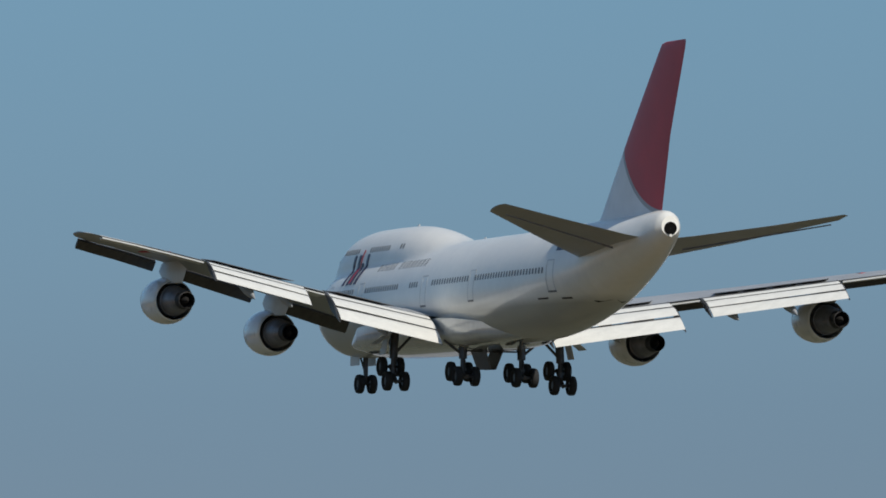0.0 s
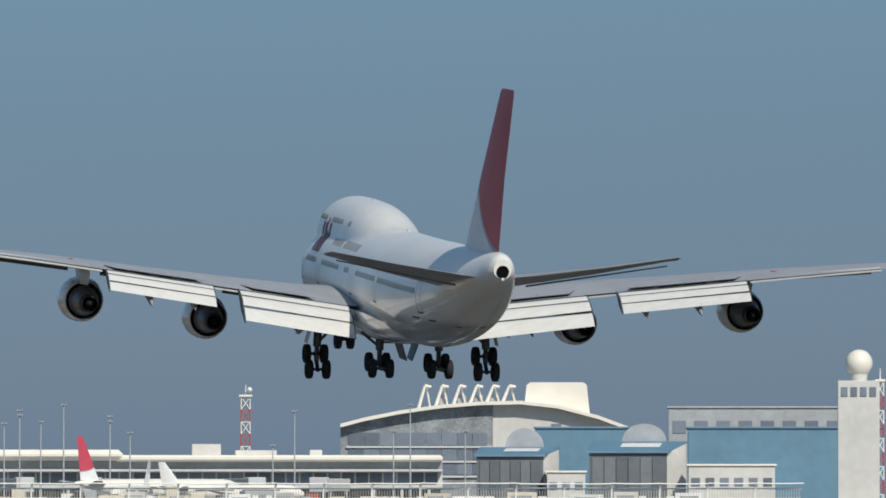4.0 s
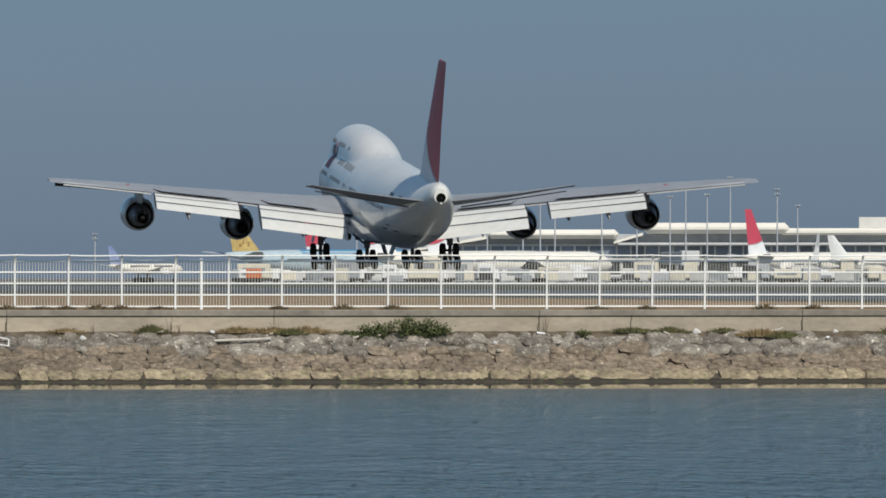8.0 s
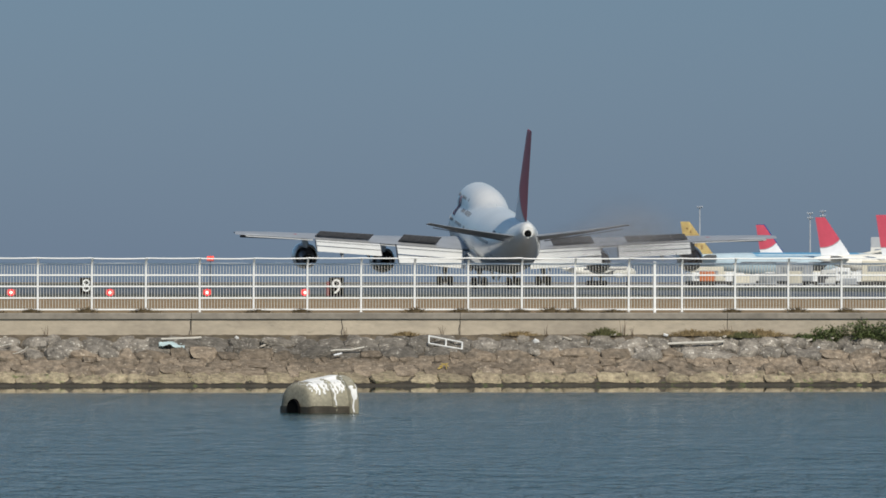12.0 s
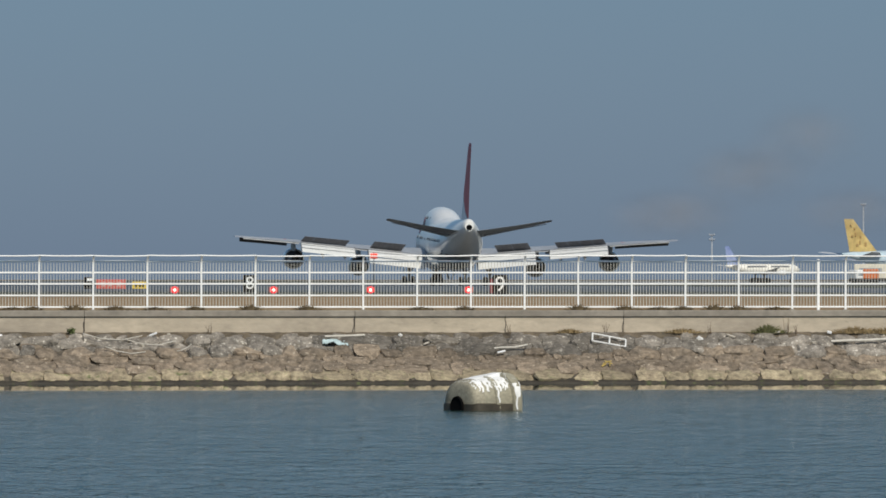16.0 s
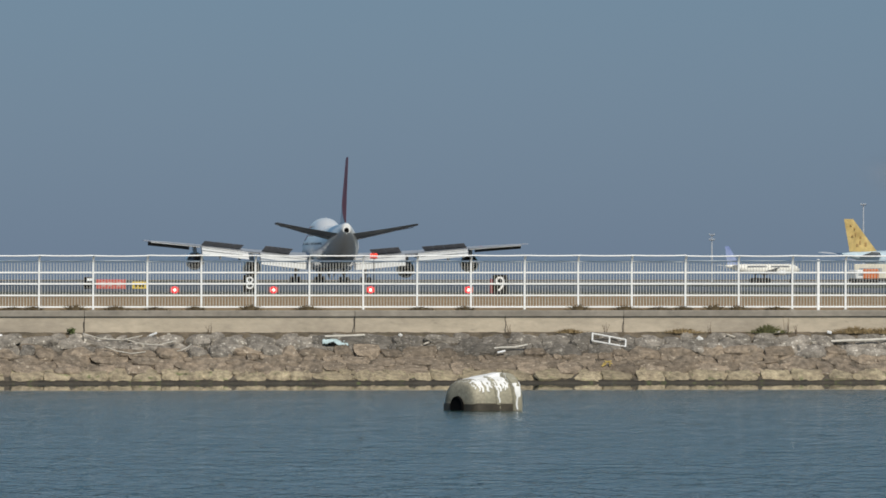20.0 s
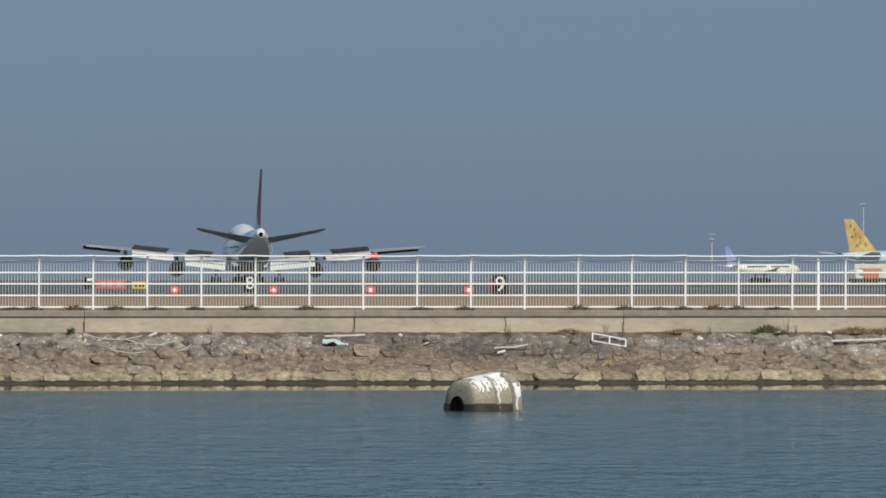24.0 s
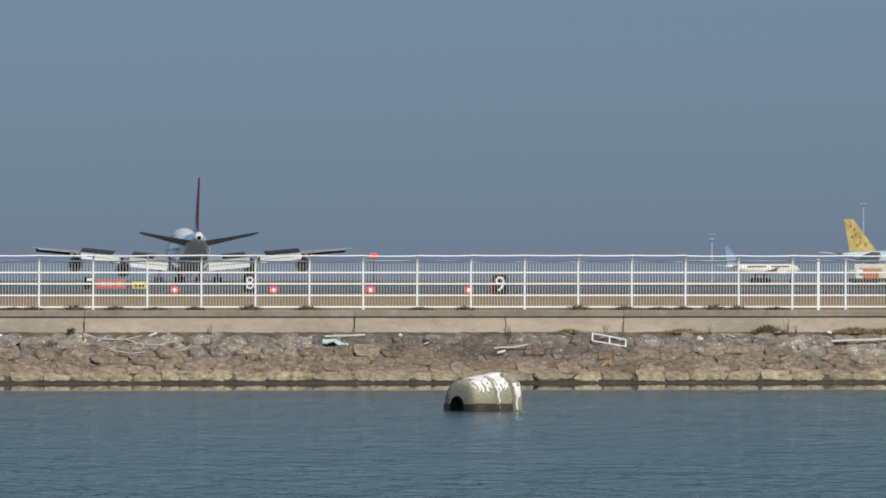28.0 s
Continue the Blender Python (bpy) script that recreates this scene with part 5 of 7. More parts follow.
def obstruction_lamp(bearing, distance, height):
    """A slim pole with a red warning lamp on top."""
    thing = holder("obstruction_lamp", sight(bearing, distance))
    tagged(thing, "slim dark pole with a red warning lamp on the airfield grass", "lamp")
    bm = bmesh.new()
    rod(bm, (0, 0, -0.05), (0, 0, height - 0.5), 0.045, 0.035, 8)
    part("pole", bm, STRUT, thing)
    bm = bmesh.new()
    block(bm, -0.30, 0.30, -0.2, 0.2, height - 0.52, height - 0.40, 0.02)
    part("bracket", bm, SIGN_RED, thing, "red lamp bracket")
    for x in (-0.17, 0.17):
        bm = bmesh.new()
        block(bm, x - 0.12, x + 0.12, -0.14, 0.14, height - 0.40, height - 0.10, 0.04)
        part("lamp", bm, glowing("warning_lamp_glow", (1.0, 0.06, 0.03), 0.9), thing, "red glass lamp")
    bm = bmesh.new()
    rod(bm, (0, 0, height - 0.4), (0, 0, height), 0.1, 0.02, 10)
    part("finial", bm, SIGN_RED, thing)


def shore_place(bearing):
    """How far along the shore the wall is met at a bearing from the eye."""
    way = Vector((math.sin(radians(bearing)), math.cos(radians(bearing)), 0))
    return (SHORE_M.inverted() @ (way * (WALL_D / way.dot(Vector(shore_n))))).x


def stalks():
    """Thin dry stalks that stand at the foot of the wall."""
    rng = random.Random(31)
    for bearing, tall in ((5.312, 0.7), (5.803, 0.5), (6.17, 0.75), (6.21, 0.6), (6.66, 0.5), (7.93, 0.8), (3.45, 0.5), (4.86, 0.5)):
        bm = bmesh.new()
        for _ in range(4):
            x, lean = rng.gauss(0, 0.05), rng.gauss(0, 0.09)
            high = tall * rng.uniform(0.5, 1.0)
            rod(bm, (x, 0, -0.1), (x + lean * 0.4, 0.02, high * 0.55), 0.011, 0.009, 5)
            rod(bm, (x + lean * 0.4, 0.02, high * 0.55), (x + lean, 0.03, high), 0.009, 0.004, 5)
        tuft = part("dry_stalks", bm, TWIG)
        tuft.matrix_basis = SHORE_M @ pose(shore_place(bearing), -0.72, 1.74)
        tagged(tuft, "thin dry brown stalks standing at the wall", "dry plant", "dry stalks along the wall")


def scraps():
    """Pale scraps of wood and plastic caught between the rocks."""
    rng = random.Random(77)
    for k in range(26):
        length = rng.uniform(0.12, 0.38)
        bm = bmesh.new()
        block(bm, -length / 2, length / 2, -0.05, 0.05, -0.03, rng.uniform(0.03, 0.07), 0.02)
        for v in bm.verts:
            v.co.z += 0.12 * (v.co.x / length) ** 2 * rng.uniform(0.6, 1.2)
        wood = k % 3
        scrap = part("driftwood_scrap" if wood else "plastic_scrap", bm, surface("bleached_wood", (0.50, 0.45, 0.37), 0.9, vary=0.3, scale=6) if wood else SIGN_WHITE)
        f = rng.choice((0.06, 0.12, 0.18, 0.22, 0.3, 0.42))
        y, z = slope_at(f)
        scrap.matrix_basis = SHORE_M @ pose(rng.uniform(38, 104), y - 0.12, z + 0.12, rng.uniform(-15, 25), rng.uniform(-25, 25), rng.uniform(-35, 35))
        tagged(scrap, "small bleached driftwood scrap among the rocks" if wood else "small white plastic scrap among the rocks", "debris", "scraps on the rocks")


stones()
fence()
weeds()
bush(78.5, -0.95, 1.62, 4.0, 0.76, 4600, 15, "low green shrub growing at the foot of the wall", 0.55)
wall_weeds()
bush(98.9, -1.7, 1.10, 1.7, 0.5, 420, 6, "small patchy green shrub among the rocks")
bush(109.9, -0.9, 1.68, 1.8, 0.75, 700, 7, "straggly olive shrub at the foot of the wall")
bush(43.6, -0.75, 1.84, 0.4, 0.14, 120, 9, "tiny green plant at the foot of the wall")
bush(85.5, -0.95, 1.66, 0.7, 0.24, 160, 10, "tiny green plant growing by the wall")
debris()
buoy()
distance_sign(4.8275, 800, "9", 0.98, 1.32)
guidance_sign(4.7905, 806, 0.30, 0.95, MARKER_RED, (), "narrow red marker board beside the distance sign")
distance_sign(3.6467, 945, "8", 1.0, 1.32)
distance_sign(2.889, 1190, "", 0.95, 1.16)
guidance_sign(2.993, 1100, 2.7, 0.85, SIGN_RED, ((-0.9, -0.5), (-0.3, 0.1), (0.5, 0.9)), "red taxiway guidance sign standing on the grass")
guidance_sign(3.125, 1100, 1.35, 0.65, SIGN_YELLOW, ((-0.4, -0.2), (0.0, 0.15), (0.3, 0.45)), "yellow taxiway guidance sign standing on the grass")
for bearing in (3.2923, 3.7586, 4.217, 4.678):
    approach_lamp(bearing, 900)

stalks()
scraps()


# ---- the airport far off ----
FACADE = surface("facade_pale", (0.66, 0.65, 0.61), 0.7, vary=0.12, scale=0.08)
ROOF_WHITE = surface("roof_white", (0.86, 0.82, 0.72), 0.55, vary=0.06, scale=0.05)
# SOFFIT, GLASS_DARK, RECESS and HANGAR_DOOR are lightened bluish: distance haze in the base colour
SOFFIT = surface("hazed_soffit_grey", (0.41, 0.43, 0.45), 0.8, vary=0.2, scale=0.1)
GLASS_DARK = surface("facade_glass", (0.195, 0.23, 0.28), 0.35, vary=0.12, scale=0.2, per_object=0.35)
RECESS = surface("hazed_recess_grey", (0.32, 0.345, 0.365), 0.8, vary=0.5, scale=0.2)
BLUE_ROOF = surface("roof_blue", (0.14, 0.27, 0.37), 0.6, vary=0.15, scale=0.06)
HANGAR_DOOR = surface("hangar_door", (0.17, 0.19, 0.21), 0.7, vary=0.2, scale=0.1, per_object=0.25)
# mast grey drawn close to the sky's tone, haze included in the colour
MAST_GREY = surface("hazed_mast_grey", (0.46, 0.48, 0.50), 0.6, metal=0.0, vary=0.15)
PARKED_WHITE = surface("parked_white_paint", (0.85, 0.815, 0.72), 0.5, vary=0.08, scale=0.3)
# crane red paled to pink, the distance haze mixed into its colour
MAST_HAZED_RED = surface("hazed_mast_red", (0.46, 0.27, 0.27), 0.6, vary=0.15)
MAST_RED = surface("mast_red", (0.50, 0.09, 0.06), 0.6, vary=0.15)
YELLOW_PAINT = surface("tail_yellow", (0.64, 0.48, 0.19), 0.5, vary=0.25, scale=0.9, second=(0.46, 0.32, 0.11), amount=0.9)
MOTIF_BROWN = surface("motif_brown", (0.40, 0.26, 0.10), 0.5, vary=0.2, scale=0.8)
SKY_BLUE = surface("livery_sky_blue", (0.10, 0.32, 0.52), 0.45, vary=0.1)
LIVERY_BLUE = surface("livery_blue", (0.03, 0.06, 0.22), 0.45, vary=0.1)
# tail red softened towards pink to carry the haze of the distance
TAIL_RED = surface("hazed_tail_red", (0.55, 0.07, 0.11), 0.4, vary=0.1, scale=0.3)
ORANGE = surface("vehicle_orange", (0.62, 0.17, 0.05), 0.5, vary=0.15)
CREAM = surface("vehicle_cream", (0.74, 0.68, 0.54), 0.5, vary=0.12)


def parked_airliner(m, length, fin_top, paint, label, stripe=None, girth=0.053, fin_chord=0.84, skin=None, motifs=()):
    """A twin-engined airliner on its wheels; its nose along its own y."""
    plane = holder("parked_airliner", m)
    tagged(plane, label, "airliner", "parked airliners")
    r = length * girth
    zc = r + 1.75
    half = length / 2
    bm = bmesh.new()
    rings = []
    for f, w, up in ((0, 0.03, -0.25), (0.012, 0.35, -0.2), (0.04, 0.68, -0.1), (0.09, 0.93, -0.02), (0.14, 1, 0), (0.62, 1, 0), (0.74, 0.88, 0.1), (0.86, 0.58, 0.32), (0.95, 0.27, 0.56), (1, 0.06, 0.66)):
        rings.append([Vector((r * w * math.cos(a), half - f * length, zc + up * r + r * w * math.sin(a))) for a in (k * math.tau / 20 for k in range(20))])
    loft(bm, rings)
    body = part("body", bm, skin or PARKED_WHITE, plane, angle=50)
    if stripe:
        bm = bmesh.new()
        rings = []
        for f in (0.16, 0.4, 0.62, 0.66):
            rings.append([Vector((s * (r + 0.02) * math.cos(a), half - f * length, zc + (r + 0.02) * math.sin(a))) for s, a in ((1, 0.75), (1, 1.2), (1, 1.5), (-1, 1.5), (-1, 1.2), (-1, 0.75))])
        loft(bm, rings)
        part("livery_stripe", bm, stripe, body)
    for side in (-1, 1):
        for k in range(2):
            bm = bmesh.new()
            f0, f1 = (0.17, 0.42) if k == 0 else (0.48, 0.74)
            loft(bm, [[Vector((side * (r - 0.03), half - f * length, zc + 0.35)), Vector((side * (r + 0.012), half - f * length, zc + 0.35)), Vector((side * (r + 0.012), half - f * length, zc + 0.62)), Vector((side * (r - 0.06), half - f * length, zc + 0.62))] for f in (f0, f1)])
            part("window_band", bm, WINDOW_DARK, body)
    # fin: white root and coloured upper part
    base = zc + r * 0.85
    tall = fin_top - base
    chord = tall * fin_chord

    def fin_ring(f):
        y0, c, t = -half + length * 0.035 + chord * (1 - f * 0.87), chord * (1 - 0.67 * f), 0.45 * (1 - 0.6 * f)
        return [Vector((p.z, p.y, base + tall * f)) for p in foil(0, y0 + 0.0, c, 0, t * 0.8)]
    bm = bmesh.new()
    loft(bm, [fin_ring(0), fin_ring(0.3), fin_ring(0.6), fin_ring(1.0)])
    if paint is TAIL_RED:
        # the same haze-softened red goes into the disc
        paint = fin_paint(-half + length * 0.035 + chord * 0.0, base + tall * 0.95, tall * 0.74, (0.55, 0.07, 0.11, 1))
    fin = part("fin", bm, paint, plane, "coloured fin of the parked airliner")
    for f, back, wide, high in motifs:
        for side in (-1, 1):
            y0, c = -half + length * 0.035 + chord * (1 - f * 0.87), chord * (1 - 0.67 * f)
            y, z = y0 - c * back, base + tall * f
            bm = bmesh.new()
            block(bm, min(side * 0.1, side * 0.42), max(side * 0.1, side * 0.42), y - wide / 2, y + wide / 2, z - high / 2, z + high / 2, 0.05)
            part("tail_motif", bm, MOTIF_BROWN, fin, "small brown painted motif")
    for side in (-1, 1):
        bm = bmesh.new()
        loft(bm, [[Vector((side * p.x, p.y, p.z)) for p in foil(x, y, c, z, t)] for x, y, c, z, t in ((r * 0.4, -half + length * 0.17, length * 0.1, zc + r * 0.5, 0.3), (length * 0.17, -half + length * 0.05, length * 0.04, zc + r * 0.8, 0.1))])
        part("tailplane", bm, PALE_GREY, plane)
        bm = bmesh.new()
        loft(bm, [[Vector((side * p.x, p.y, p.z)) for p in foil(x, y, c, z, t)] for x, y, c, z, t in ((r * 0.8, length * 0.16, length * 0.19, zc - r * 0.6, 0.7), (length * 0.18, length * 0.05, length * 0.11, zc - r * 0.3, 0.4), (length * 0.46, -length * 0.13, length * 0.035, zc + r * 0.25, 0.15))])
        part("wing", bm, GREY_PAINT, plane)
        bm = bmesh.new()
        er = length * 0.026
        turned(bm, [(er * 1.9, er * 0.8), (er * 2.0, er * 0.92), (er * 1.3, er * 1.08), (0, er), (-er * 1.4, er * 0.6), (-er * 1.5, er * 0.3), (er * 1.2, er * 0.3), (er * 1.3, er * 0.8)], Matrix.Translation((side * length * 0.155, length * 0.13, zc - r * 0.75)), 18)
        part("engine", bm, WHITE, plane)
        bm = bmesh.new()
        rod(bm, (side * length * 0.08, -length * 0.03, 0.5), (side * length * 0.07, -length * 0.03, zc - r * 0.5), 0.15, sides=8)
        for dy in (-0.6, 0.6):
            rod(bm, (side * length * 0.08 - 0.5, -length * 0.03 + dy, 0.5), (side * length * 0.08 + 0.5, -length * 0.03 + dy, 0.5), 0.5, sides=12)
        part("main_gear", bm, TYRE, plane)
    bm = bmesh.new()
    rod(bm, (0, half - length * 0.11, 0.4), (0, half - length * 0.11, zc - r * 0.7), 0.12, sides=8)
    rod(bm, (-0.3, half - length * 0.11, 0.4), (0.3, half - length * 0.11, 0.4), 0.4, sides=12)
    part("nose_gear", bm, TYRE, plane)
    return plane


def parked(bearing, distance, heading, length, fin_top, paint, label, **more):
    """Stands an airliner so that the middle of its tail comes at the bearing; heading to the right of the runway's direction."""
    h = radians(heading)
    tail = spot(bearing, distance, GROUND_Z)
    mid = tail + Vector((math.sin(h), math.cos(h), 0)) * length * 0.42
    return parked_airliner(Matrix.Translation(mid) @ pose(0, 0, 0, 0, 0, -heading), length, fin_top, paint, label, **more)


def lamp_mast(bearing, distance, height, heads=1, width=0.22):
    thing = holder("lamp_mast", sight(bearing, distance))
    tagged(thing, "tall grey apron floodlight mast" if heads > 1 else "slim grey lamp mast on the apron", "lamp mast", "apron lamp masts")
    bm = bmesh.new()
    rod(bm, (0, 0, 0), (0, 0, height - 0.6), width, width * 0.55, 10)
    part("pole", bm, MAST_GREY, thing)
    for k in range(heads):
        bm = bmesh.new()
        z = height - 0.7 - 1.1 * k
        block(bm, -0.6, 0.6, -0.4, 0.4, z, z + 0.18, 0.03)
        for x in (-0.5, 0.0, 0.5):
            block(bm, x - 0.15, x + 0.15, -0.7, -0.3, z + 0.18, z + 0.45, 0.03)
        part("lamp_head", bm, MAST_GREY, thing, "grey floodlight bank")


def terminal():
    """Long low terminal: white roof slabs over a dark soffit, a glazed upper floor and an open lower one whose shade is
    a dark wall.
    """
    thing = holder("terminal", sight(9.122, 2900))
    tagged(thing, "long low airport terminal with white roofs and a glazed upper floor", "building", kind="structure")

    def slab(name, x0, x1, y0, y1, z0, z1, mat, bevel=0.25, label=""):
        bm = bmesh.new()
        block(bm, x0, x1, y0, y1, z0, z1, bevel)
        return part(name, bm, mat, thing, label)
    slab("roof", -73.2, -42.0, -3, 20, 10.2, 12.4, ROOF_WHITE, 0.9, "white rounded roof slab")
    slab("roof", -36, -1.2, -3, 20, 11.4, 14.0, ROOF_WHITE, 1.0, "white rounded roof slab")
    slab("roof", -3.2, 76, -2, 20, 11.1, 12.7, ROOF_WHITE, 0.5, "long white roof slab")
    # sloped canopies between the slabs
    for x0, x1, z0, z1 in ((-92, -73, 7.0, 10.2), (-43, -36, 9.0, 11.0)):
        bm = bmesh.new()
        loft(bm, [[Vector((x0, -2, z0)), Vector((x1, -2, z1)), Vector((x1, -2, z1 + 0.7)), Vector((x0, -2, z0 + 0.5))], [Vector((x0, 15, z0)), Vector((x1, 15, z1)), Vector((x1, 15, z1 + 0.7)), Vector((x0, 15, z0 + 0.5))]])
        part("canopy", bm, ROOF_WHITE, thing, smooth=False)
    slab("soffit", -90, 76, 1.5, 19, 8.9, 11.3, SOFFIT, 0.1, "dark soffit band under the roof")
    slab("upper_wall", -90, 76, 1.0, 18, 5.4, 8.9, FACADE, 0.05)
    # darker wall colour stands in for the shade inside the open lower floor
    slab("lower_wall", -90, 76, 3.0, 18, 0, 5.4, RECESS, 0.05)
    slab("floor_band", -90, 76, -1.2, 3.0, 4.7, 5.5, FACADE, 0.05)
    slab("eave", -42, 76, -2.6, 1.2, 8.7, 9.3, PALE_GREY, 0.05)
    slab("roof_plant", 15.5, 22.5, 6, 14, 12.7, 15.4, FACADE, 0.1)
    slab("roof_plant", 26, 36, 6, 14, 12.7, 13.9, FACADE, 0.1)
    slab("roof_plant", 44, 47, 6, 12, 12.7, 14.0, FACADE, 0.1)
    bm = bmesh.new()
    block(bm, -1.45, 1.45, 0.86, 0.99, 5.75, 8.45)
    pane = part("window", bm, GLASS_DARK, thing, smooth=False)
    me = pane.data
    bpy.data.objects.remove(pane)
    x = -87.5
    while x < 75:
        shared("window", me, thing, pose(x, 0, 0))
        x += 3.35
    bm = bmesh.new()
    block(bm, -0.35, 0.35, -0.8, 0.6, 0, 4.7, 0.05)
    col = part("column", bm, FACADE, thing, smooth=False)
    me = col.data
    bpy.data.objects.remove(col)
    x = -88
    while x < 76:
        shared("column", me, thing, pose(x, 0, 0))
        x += 6.7
    # boarding bridges
    for k, bx in enumerate((-58, -30, -4, 24, 52)):
        bridge = holder("boarding_bridge", sight(9.122, 2900) @ pose(bx, -3, 0, 0, 0, (-18, 12, -10, 15, -14)[k]))
        tagged(bridge, "pale boarding bridge on a dark wheeled leg", "boarding bridge", "boarding bridges")
        bm = bmesh.new()
        block(bm, -1.6, 1.6, -24, 0.5, 4.0, 7.0, 0.1)
        part("tunnel", bm, FACADE, bridge)
        bm = bmesh.new()
        block(bm, -2.2, 2.2, -27, -24.05, 3.7, 7.3, 0.2)
        part("cab", bm, PALE_GREY, bridge)
        bm = bmesh.new()
        block(bm, -1.7, -1.2, -20, -19.3, 0, 4.0)
        block(bm, 1.2, 1.7, -20, -19.3, 0, 4.0)
        part("leg", bm, SOFFIT, bridge)


def terminal_hall():
    """Tall hall with a bowed white roof, a row of raking roof frames and a white roof house."""
    thing = holder("terminal_hall", sight(10.706, 2980))
    tagged(thing, "tall terminal hall with a bowed white roof and roof frames", "building", kind="structure")
    roof_line = [(-29.8, 19.9), (-24, 21.4), (-15, 23.2), (-5, 24.6), (5, 25.4), (15, 25.6), (24, 24.6), (34, 22.0), (46, 17.5)]
    bm = bmesh.new()
    loft(bm, [[Vector((x, y, z)) for y, z in ((-3, h), (-3, h + 0.9), (42, h + 0.9), (42, h))] for x, h in roof_line])
    part("roof", bm, ROOF_WHITE, thing, "bowed white roof", angle=40)
    bm = bmesh.new()
    loft(bm, [[Vector((x, y, z)) for y, z in ((0, 0), (0, h - 0.05), (40, h - 0.05), (40, 0))] for x, h in roof_line[:4] + [(8.0, 25.5)]])
    part("front_wall", bm, RECESS, thing, smooth=False)
    bm = bmesh.new()
    loft(bm, [[Vector((x, y, z)) for y, z in ((0.4, 0), (0.4, h - 0.05), (40, h - 0.05), (40, 0))] for x, h in [(8.02, 25.5), (15, 25.6), (24, 24.6), (34, 22.0), (44, 18.1)]])
    part("side_wall", bm, FACADE, thing, "pale gable wall", smooth=False)
    for z0, z1 in ((15.5, 18.6), (11.8, 14.6), (8.2, 11.0)):
        for k in range(9):
            bm = bmesh.new()
            block(bm, -27.8 + k * 3.85, -24.2 + k * 3.85, -0.25, -0.01, z0, z1)
            part("window", bm, GLASS_DARK, thing, smooth=False)
    for z in (15.05, 11.4, 7.7):
        bm = bmesh.new()
        block(bm, -28.4, 7.8, -0.6, -0.02, z - 0.25, z + 0.25)
        part("floor_band", bm, PALE_GREY, thing, smooth=False)
    for x in (-10.5, -6.2, -1.8, 2.4, 6.5, 10.5):
        bm = bmesh.new()
        base = blend([(a, b) for a, b in roof_line], x)[0] + 0.85
        rod(bm, (x, 6, base), (x + 1.6, 6, 30.3), 0.45, 0.35, 8)
        rod(bm, (x + 1.6, 6, 30.3), (x + 3.2, 6, 30.0), 0.4, 0.3, 8)
        rod(bm, (x + 2.9, 8, base + 0.2), (x + 2.0, 7, 29.9), 0.25, 0.25, 8)
        part("roof_frame", bm, ROOF_WHITE, thing, "white raking roof frame")
    for x in (-4.4, 0.3, 4.4, 8.4):
        bm = bmesh.new()
        block(bm, x - 1.1, x + 1.1, 8.5, 12, blend(roof_line, x)[0] + 0.9, 27.9, 0.1)
        part("roof_vent", bm, SOFFIT, thing, "dark roof vent")
    bm = bmesh.new()
    loft(bm, [[Vector((x, y, z)) for x, y in ((15.5 + d, 3), (32.2 - d, 3), (32.2 - d, 20), (15.5 + d, 20))] for z, d in ((22.0, 0.0), (30.5, 0.9), (31.1, 1.8))])
    part("roof_house", bm, ROOF_WHITE, thing, "white roof house", smooth=False)
    bm = bmesh.new()
    block(bm, 22.5, 25.0, 0.1, 0.38, 18.2, 20.8)
    part("window", bm, GLASS_DARK, thing, smooth=False)


